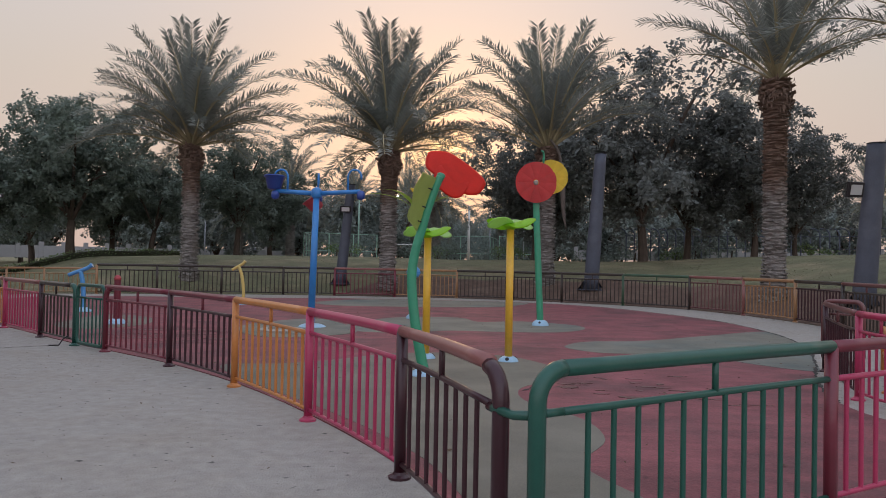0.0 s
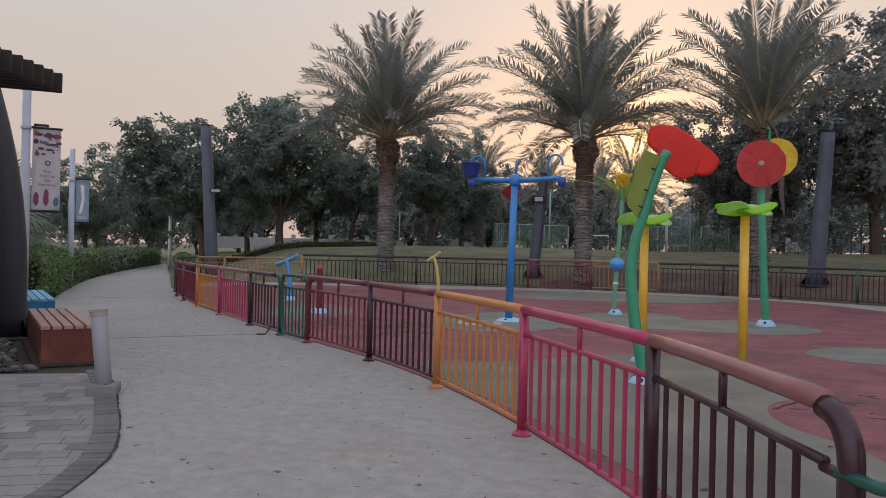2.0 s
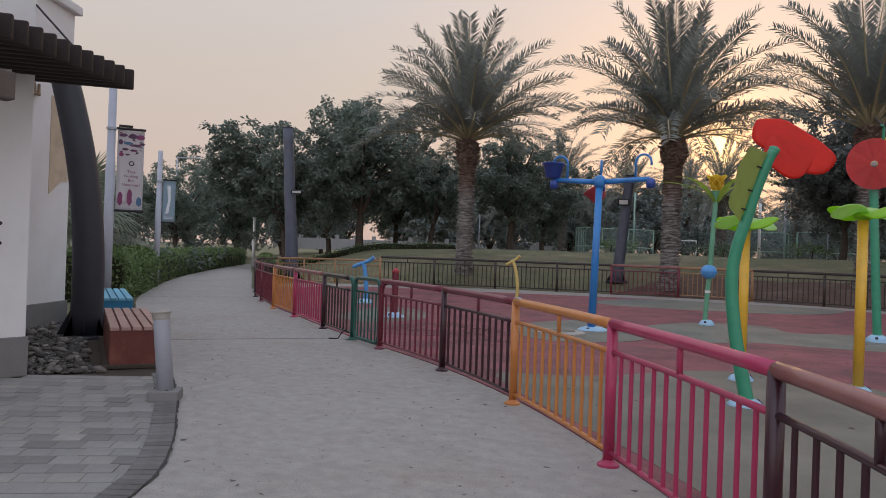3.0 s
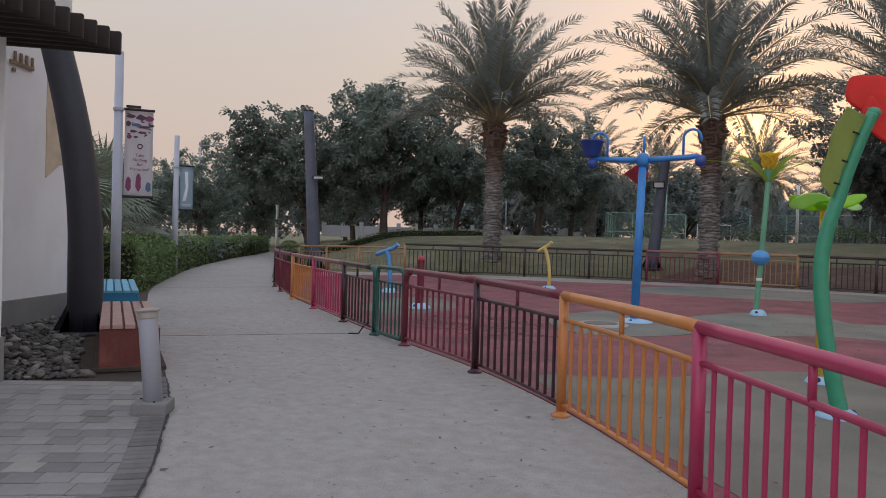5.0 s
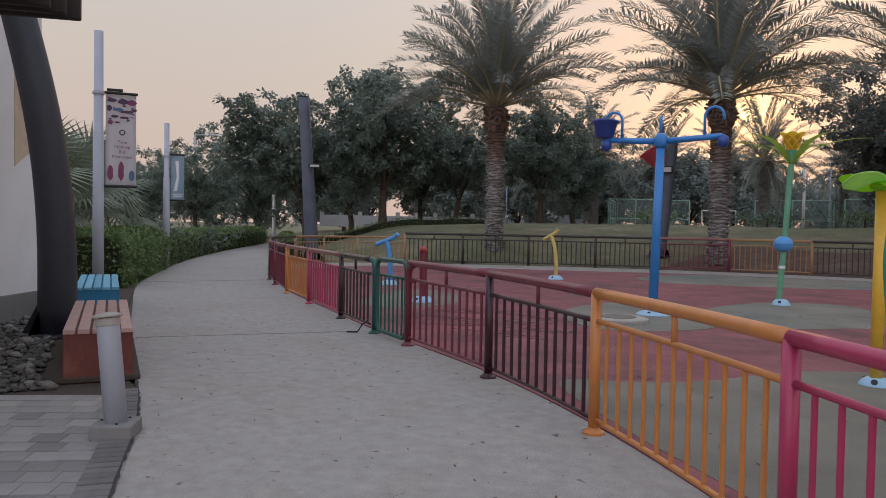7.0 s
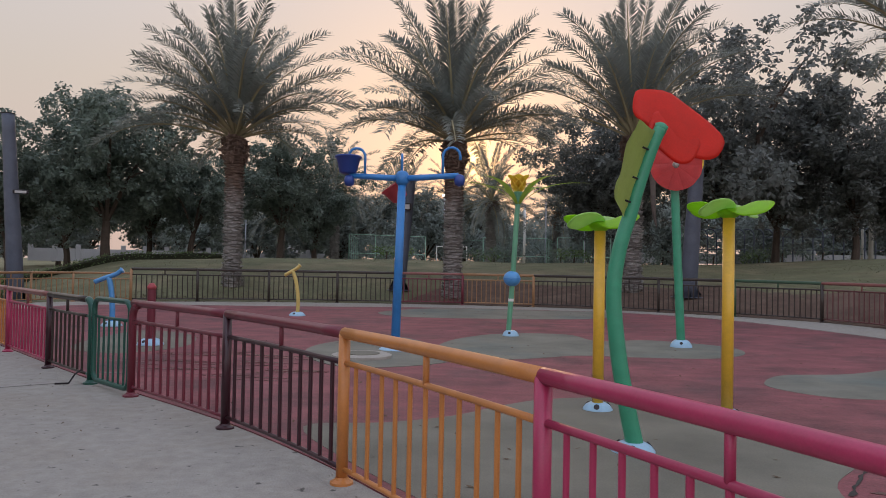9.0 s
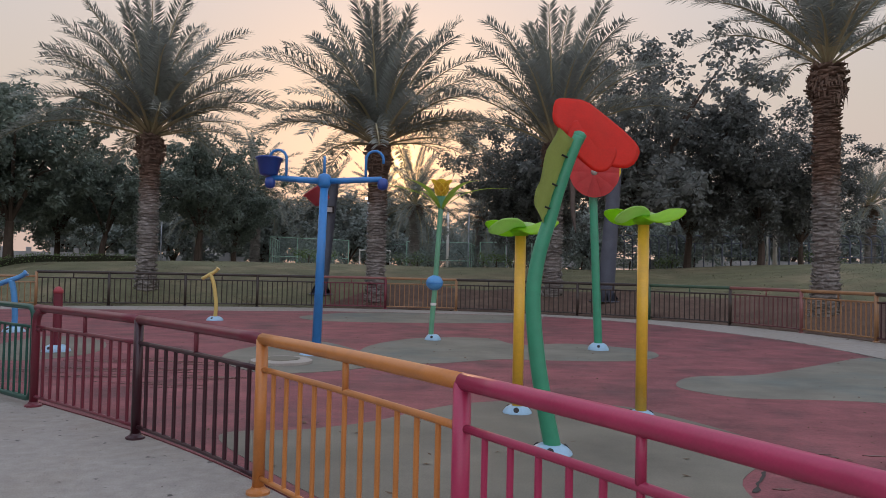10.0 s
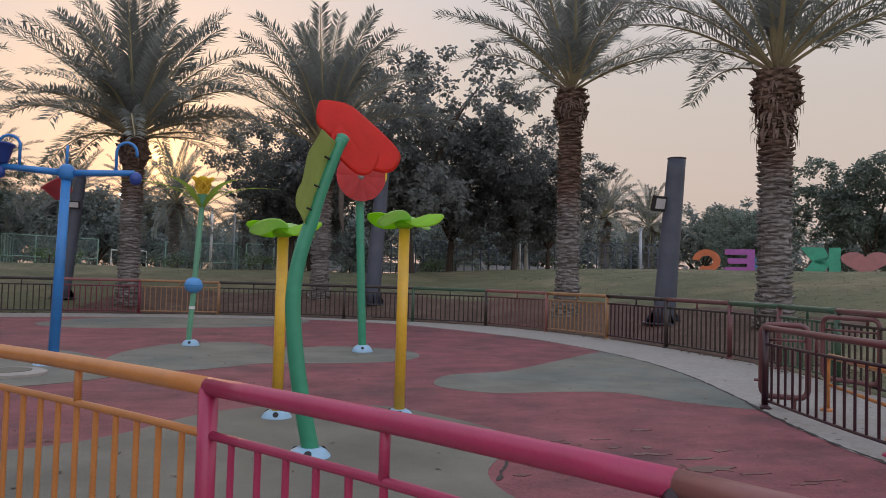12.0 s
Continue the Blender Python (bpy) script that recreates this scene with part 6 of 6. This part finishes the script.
letter("letter_block", (*LP[2], ground_z(*LP[2])), -41, [rect(-0.6, 0, 0.6, 0.9)], M_L3, "big blue letter partly hidden behind a palm trunk")
letter("letter_k", (*LP[3], ground_z(*LP[3])), -41, [rect(0.45, 0, 1.0, 1.5), [(0.45, 1.05), (0.45, 0.45), (-0.15, 0.75)], [(0.2, 1.5), (0.45, 1.0), (0.1, 0.55), (-0.35, 0.75), (-0.95, 1.5)], [(-0.35, 0.75), (0.1, 0.95), (0.45, 0.5), (0.0, 0.0), (-0.95, 0.0)]], M_L4, "big green letter K seen from behind on the mound")
heart = [(1.15 * (math.sin(t) ** 3), 0.78 + 0.066 * (13 * math.cos(t) - 5 * math.cos(2 * t) - 2 * math.cos(3 * t) - math.cos(4 * t)) * 0.68) for t in np.linspace(0, math.tau, 26)[:-1]]
letter("heart_sign", (*LP[4], ground_z(*LP[4])), -41, [heart], M_L5, "big dusty rose heart sign on the mound")


# ---- shrubs at the court ----
def shrub(at, s, seed, label, m):
    rnd = random.Random(seed)
    cl = [((rnd.gauss(0, 0.55), rnd.gauss(0, 0.3), 0.25 + rnd.random() * 0.5), rnd.uniform(0.25, 0.45)) for _ in range(14)]
    g = thing("shrub", label, "shrub", at=at, group="low shrubs")
    g.scale = (s, s, s)
    part("foliage", leaf_cloud(seed, cl, 0.13, 130, m), None, g)
    part("stem", tube([(0, 0, -0.05), (0.05, 0, 0.5)], 0.04, 6), M_BARK, g)


for i, a in enumerate((-10.6, -9.6, -3.6, -2.4, -1.6, 2.6, 3.6, 10, 13.5, 16.5, 18, 20.5, 26)):
    shrub(on_ground(*polar(a, 50 + 2 * (i % 2))), 1.25, i, "low flowering shrub at the lawn's edge", M_LEAF_A if i % 3 else M_HEDGE)
for i, (x, y, s) in enumerate(((-19.5, 19.5, 1.0), (-17.9, 15.6, 1.3), (-23.0, 24.5, 1.3), (-27, 31, 1.2))):
    shrub((x - 1.2, y, 0.0), s * 1.5, 40 + i, "loose shrub behind the clipped hedge", M_LEAF_A)


# ---- fallen leaves, joints and stains ----
def litter():
    rs = np.random.RandomState(9)
    V, F = [], []
    k = 0
    while k < 900:
        if k % 3:
            x, y = rs.uniform(-10, 6.5), rs.uniform(6, 30)
            z = 0.019
            if fence_distance(x, y) > -0.4:
                continue
        else:
            x, y = rs.uniform(-12, 0), rs.uniform(2, 16)
            z = 0.003
            if fence_distance(x, y) < 0.2 or fence_distance(x, y) > 3.8:
                continue
        a, s = rs.rand() * 6.28, rs.uniform(0.01, 0.042) * (1 if k % 3 else 0.55)
        c, d = math.cos(a) * s, math.sin(a) * s
        b = len(V)
        V += [(x - c, y - d, z), (x + d * 0.5, y - c * 0.5, z + 0.006), (x + c, y + d, z + 0.012), (x - d * 0.5, y + c * 0.5, z + 0.004)]
        F.append((b, b + 1, b + 2, b + 3))
        k += 1
    ob = new("fallen_leaves", mesh_of("fallen_leaves", V, F, mat("dry_leaf", (0.12, 0.08, 0.05), 0.9, 0.3, 3, 20, 0)))
    tagged(ob, "dry fallen leaf scraps on the concrete and rubber", "leaves", kind="stuff")


litter()


def grass_tufts():
    """Short uneven blades on the slope beyond the fence."""
    rs = np.random.RandomState(21)
    V, F = [], []
    k = 0
    while k < 16000:
        if k % 2:
            x, y = rs.uniform(9, 30), rs.uniform(10, 40)
        else:
            x, y = rs.uniform(-24, 14), rs.uniform(31, 52)
        d = fence_distance(x, y)
        if d < 0.6 or d > 17 or noise.noise(Vector((x * 0.35, y * 0.35, 3))) < -0.25:
            continue
        z = ground_z(x, y)
        for _ in range(2):
            a, h, w = rs.rand() * 6.28, rs.uniform(0.012, 0.035), rs.uniform(0.012, 0.03)
            dx, dy = math.cos(a), math.sin(a)
            l = rs.uniform(-0.08, 0.08)
            b = len(V)
            V += [(x - dx * w, y - dy * w, z - 0.02), (x + dx * w, y + dy * w, z - 0.02), (x + l, y + l * dx, z + h)]
            F.append((b, b + 1, b + 2))
        k += 1
    tagged(new("grass", mesh_of("grass", V, F, M_BLADE)), "short uneven lawn grass on the mound", "grass", kind="stuff")


grass_tufts()


def leaf_band():
    """Dry leaves gathered along the foot of the far fence."""
    rs = np.random.RandomState(33)
    V, F = [], []
    c = curve_pts(FAR[:17], 8)
    for k in range(15000):
        p = c[rs.randint(len(c) - 1)]
        x, y = p.x + rs.normal() * 1.0 + rs.uniform(-0.5, 0.5), p.y + rs.normal() * 1.0 + rs.uniform(-0.5, 0.5)
        d = fence_distance(x, y)
        if d < -0.35 or d > 2.6 or (d < 0 and k % 5) or noise.noise(Vector((x * 0.5, y * 0.5, 8))) < -0.12:
            continue
        z = max(ground_z(x, y), 0.0 if d < 0.05 else -0.04) + 0.006
        a, s = rs.rand() * 6.28, rs.uniform(0.02, 0.06)
        u, v = math.cos(a) * s, math.sin(a) * s
        b = len(V)
        V += [(x - u, y - v, z), (x + v * 0.5, y - u * 0.5, z + 0.02), (x + u, y + v, z + 0.012), (x - v * 0.5, y + u * 0.5, z + 0.006)]
        F.append((b, b + 1, b + 2, b + 3))
    tagged(new("leaf_litter", mesh_of("leaf_litter", V, F, mat("brown_leaf", (0.13, 0.085, 0.055), 0.9, 0.4, 1, 10, 0))), "brown leaf litter along the foot of the fence", "leaves", kind="stuff")


leaf_band()
M_WET = mat("dark_damp_rubber", (0.13, 0.058, 0.052), 0.4, 0.3, 2, 30, 0.2)
rst = random.Random(12)
for x, y, rx, ry in ((2.35, 9.6, 0.32, 0.10), (1.7, 9.35, 0.16, 0.08), (2.1, 10.2, 0.16, 0.05), (1.0, 10.0, 0.14, 0.10), (-5.8, 15.4, 0.5, 0.05), (-6.6, 15.0, 0.4, 0.05), (-5.2, 14.6, 0.45, 0.045), (-7.4, 16.0, 0.6, 0.04), (-6.9, 14.4, 0.5, 0.04), (-6.2, 16.2, 0.9, 0.035), (-5.3, 15.9, 0.6, 0.03), (-7.2, 15.2, 0.8, 0.03), (-8.0, 15.0, 0.5, 0.04), (-5.6, 13.9, 0.6, 0.03)):
    ol = [(x + rx * math.cos(t) * rst.uniform(0.6, 1.15), y + ry * math.sin(t) * rst.uniform(0.5, 1.3)) for t in np.linspace(0, math.tau, 18)[:-1]]
    tagged(part("damp_mark", slab([(p.x, p.y) for p in curve_pts(ol, 2, closed=True)], 0.0175, 0.004), M_WET), "dark damp mark on the red rubber floor", "damp mark", "damp marks", "structure")
for k in range(26):
    x, y = rst.uniform(-8.0, -4.6), rst.uniform(13.6, 16.6)
    if fence_distance(x, y) > -0.5:
        continue
    rx, ry = rst.uniform(0.12, 0.5), rst.uniform(0.012, 0.04)
    ol = [(x + rx * math.cos(t) * rst.uniform(0.6, 1.15), y + ry * math.sin(t) * rst.uniform(0.4, 1.4)) for t in np.linspace(0, math.tau, 14)[:-1]]
    tagged(part("damp_mark", slab(ol, 0.0172, 0.004), M_WET), "thin dark streak on the red rubber floor", "damp mark", "damp marks", "structure")


for k in range(22):
    x, y = rst.uniform(0.6, 3.4), rst.uniform(8.9, 11.2)
    rx, ry = rst.uniform(0.04, 0.2), rst.uniform(0.012, 0.05)
    ol = [(x + rx * math.cos(t) * rst.uniform(0.5, 1.2), y + ry * math.sin(t) * rst.uniform(0.4, 1.5)) for t in np.linspace(0, math.tau, 14)[:-1]]
    tagged(part("damp_mark", slab(ol, 0.0172, 0.004), M_WET), "small dark scuff on the red rubber floor", "damp mark", "damp marks", "structure")


def edge_crack(line, width, z, seed, label):
    """A ragged dark gap where two floors meet."""
    rnd = random.Random(seed)
    pts = [Vector((*p, 0)) for p in line]
    c, _ = along(pts, int(length_of(pts) / 0.09))
    V, F = [], []
    for i, p in enumerate(c):
        d = (c[min(i + 1, len(c) - 1)] - c[max(i - 1, 0)]).normalized()
        n = Vector((d.y, -d.x, 0))
        for s in (-1, 1):
            q = p + n * s * width * rnd.uniform(0.15, 1.0) ** 1.5
            V.append((q.x, q.y, z))
        if i:
            F.append((2 * i - 2, 2 * i - 1, 2 * i + 1, 2 * i))
    tagged(new("edge_crack", mesh_of("edge_crack", V, F, M_CRACK)), label, "crack", kind="structure")


edge_crack([(p.x, p.y) for p in curve_pts(PAD_FAR[4:17], 8)], 0.05, 0.0195, 2, "ragged dark gap between the rubber floor and the concrete")
edge_crack([(p.x, p.y) for p in curve_pts(PATH_LEFT[7:14], 8)], 0.025, 0.0125, 3, "crumbled dark gap between the concrete and the brick edging")
edge_crack([(1.02, 10.9), (0.9, 10.45), (0.62, 10.0), (0.42, 9.6)], 0.03, 0.0185, 5, "torn dark gap between the olive and the red rubber")
M_JOINT = mat("joint_filler", (0.20, 0.18, 0.165), 0.9, 0.2, 4, 40, 0.2)
for (ax, ay), (bx, by) in (((-9.75, 10.95), (-7.62, 13.02)), ((-16.96, 17.58), (-14.9, 20.2))):
    d = Vector((bx - ax, by - ay, 0))
    bm = box(d.length, 0.022, 0.006, (d.length / 2, 0, 0.001))
    ob = part("expansion_joint", bm, M_JOINT)
    ob.matrix_basis = Matrix.Translation((ax, ay, 0)) @ Matrix.Rotation(math.atan2(d.y, d.x), 4, "Z")
    tagged(ob, "narrow dark expansion joint across the concrete walk", "joint", "expansion joints", "structure")


# ---- stone bed ----
def inside(poly, x, y):
    c = False
    for (x0, y0), (x1, y1) in zip(poly, poly[1:] + poly[:1]):
        if (y0 > y) != (y1 > y) and x < (x1 - x0) * (y - y0) / (y1 - y0) + x0:
            c = not c
    return c


SOIL = [(-7.1, 8.5), (-8.42, 7.62), (-12.1, 8.4), (-12.05, 10.15), (-12.75, 11.75), (-15.2, 14.6), (-16.4, 16.9), (-12.40, 13.15), (-9.62, 10.66), (-7.92, 9.18), (-6.97, 8.47)]
BED = [(-7.95, 8.33), (-8.40, 7.78), (-12.0, 8.55), (-12.05, 10.15), (-12.75, 11.7), (-11.95, 11.9), (-10.4, 10.2), (-8.4, 8.55)]
tagged(part("stone_bed_soil", slab(SOIL, -0.008, 0.05), M_SOIL), "dark soil under the stone bed beside the building", "soil", kind="structure")
bed = thing("stone_bed", "bed of loose grey river stones beside the white building", "stones", kind="structure")
stones = []
for k in range(6):
    rk = random.Random(100 + k)
    bm = bmesh.new()
    bmesh.ops.create_icosphere(bm, subdivisions=1, radius=1)
    for v in bm.verts:
        v.co *= rk.uniform(0.62, 1.2)
        v.co.z *= 0.5
    me = bpy.data.meshes.new("stone")
    bm.to_mesh(me)
    bm.free()
    me.materials.append(M_STONE)
    me.shade_smooth()
    stones.append(me)
rk = random.Random(7)
count = 0
while count < 300:
    x, y = rk.uniform(-12.8, -7.8), rk.uniform(6.4, 11.9)
    if not inside(BED, x, y):
        continue
    s = rk.choice((0.035, 0.045, 0.055, 0.065, 0.075, 0.095))
    ob = part("stone", stones[count % 6], None, bed)
    ob.matrix_basis = pose(x, y, s * 0.35, rk.uniform(-25, 25), rk.uniform(-25, 25), rk.uniform(0, 360)) @ Matrix.Diagonal((s, s * rk.uniform(0.65, 1.0), s * rk.uniform(0.7, 1.1), 1))
    count += 1


V, F = [], []
sv = [np.array([v.co[:] for v in me.vertices]) for me in stones]
sf = [[tuple(p.vertices) for p in me.polygons] for me in stones]
count = 0
while count < 2200:
    x, y = rk.uniform(-12.8, -7.8), rk.uniform(6.4, 11.9)
    if not inside(BED, x, y):
        continue
    s = rk.choice((0.03, 0.04, 0.05, 0.06))
    a, k = rk.uniform(0, 6.28), count % 6
    q = sv[k] * np.array((s, s * 0.75, s * 0.8))
    q = np.stack((q[:, 0] * math.cos(a) - q[:, 1] * math.sin(a) + x, q[:, 0] * math.sin(a) + q[:, 1] * math.cos(a) + y, q[:, 2] + s * 0.3), 1)
    b = len(V)
    V.extend(q)
    F.extend(tuple(b + i for i in f) for f in sf[k])
    count += 1
tagged(part("small_stones", mesh_of("small_stones", V, F, M_STONE, True), None, bed), kind="stuff")


# ---- pavers ----
def offset_line(line, d):
    """The line moved sideways by d, to the right of its direction."""
    out = []
    for a, p, b in zip([line[0]] + line, line, line[1:] + [line[-1]]):
        t = (b - a).normalized()
        out.append(Vector((p.x + t.y * d, p.y - t.x * d, 0)))
    return out


def pavers():
    u, v = Vector((0.858, 0.513, 0)), Vector((-0.513, 0.858, 0))
    o = Vector((-7.25, 8.46, 0))
    kerb_line = curve_pts([(-7.25, 8.72)] + PATH_LEFT[8:16], 6)
    floor = thing("paver_floor", "grey concrete paver floor beside the walk", "pavers", kind="structure")
    area = [(-7.1, 8.52), (-12.5, 4.4), (-12.5, -1.0), (-4.6, -1.0), (-4.2, 2.6), (-4.1, 4.4), (-4.45, 5.45), (-5.0, 6.22), (-5.65, 6.95), (-6.33, 7.7)]
    part("bedding", slab(area, -0.014, 0.05), M_CRACK, floor)
    bm = box(0.2095, 0.194, 0.05, (0, 0, -0.018), 0.004)
    mes = []
    for m in (M_PAVER, M_PAVERD, M_PAVERB):
        me = bpy.data.meshes.new("paver")
        bm.to_mesh(me)
        me.materials.append(m)
        mes.append(me)
    bm.free()
    edge = [(p.x, p.y) for p in offset_line(kerb_line, 0.10)]
    keep = edge + [(-12.6, -1.0), (-12.6, 4.4), (-7.9, 8.06)]
    rp = random.Random(3)
    rest = []
    n = 0
    for i in range(50):
        for j in range(-46, 14):
            c = o + v * (-0.105 - 0.21 * i) + u * (0.212 * j + 0.075 * (i % 3))
            if not inside(keep, c.x, c.y) or c.y < -0.9 or (c.x < -8.3 and (c.x + 8.42) * 0.975 - (c.y - 7.7) * 0.22 < 0.0):
                continue
            if n < 300 and (c - Vector((-6.2, 6.7, 0))).length < 2.0:
                p = part("paver", mes[rp.choice((0, 0, 0, 0, 0, 1, 1, 2))], None, floor)
                p.matrix_basis = Matrix.Translation(c + Vector((0, 0, rp.uniform(-0.002, 0.003)))) @ Matrix.Rotation(math.atan2(u.y, u.x), 4, "Z")
                n += 1
            else:
                rest.append(c)
    bm = bmesh.new()
    for c in rest:
        box(0.2095, 0.194, 0.05, (0, 0, -0.018), 0, bm, Matrix.Translation(c) @ Matrix.Rotation(math.atan2(u.y, u.x), 4, "Z"))
    tagged(part("paver_rest", bm, M_PAVER, floor), kind="stuff")
    ed = thing("brick_edging", "edging of dark bricks between pavers and walk", "bricks", kind="structure")
    pts = offset_line(kerb_line, 0.105)
    L = length_of(pts)
    line, _ = along(pts, int(L / 0.105))
    b0 = box(0.094, 0.20, 0.06, (0, 0, -0.014), 0.005)
    me = bpy.data.meshes.new("brick")
    b0.to_mesh(me)
    b0.free()
    me.materials.append(M_EDGE)
    for p, q in zip(line, line[1:]):
        d = q - p
        b = part("brick", me, None, ed)
        b.matrix_basis = Matrix.Translation((p + q) / 2 + Vector((0, 0, rp.uniform(-0.001, 0.005)))) @ Matrix.Rotation(math.atan2(d.y, d.x) + rp.uniform(-0.03, 0.03), 4, "Z")


pavers()
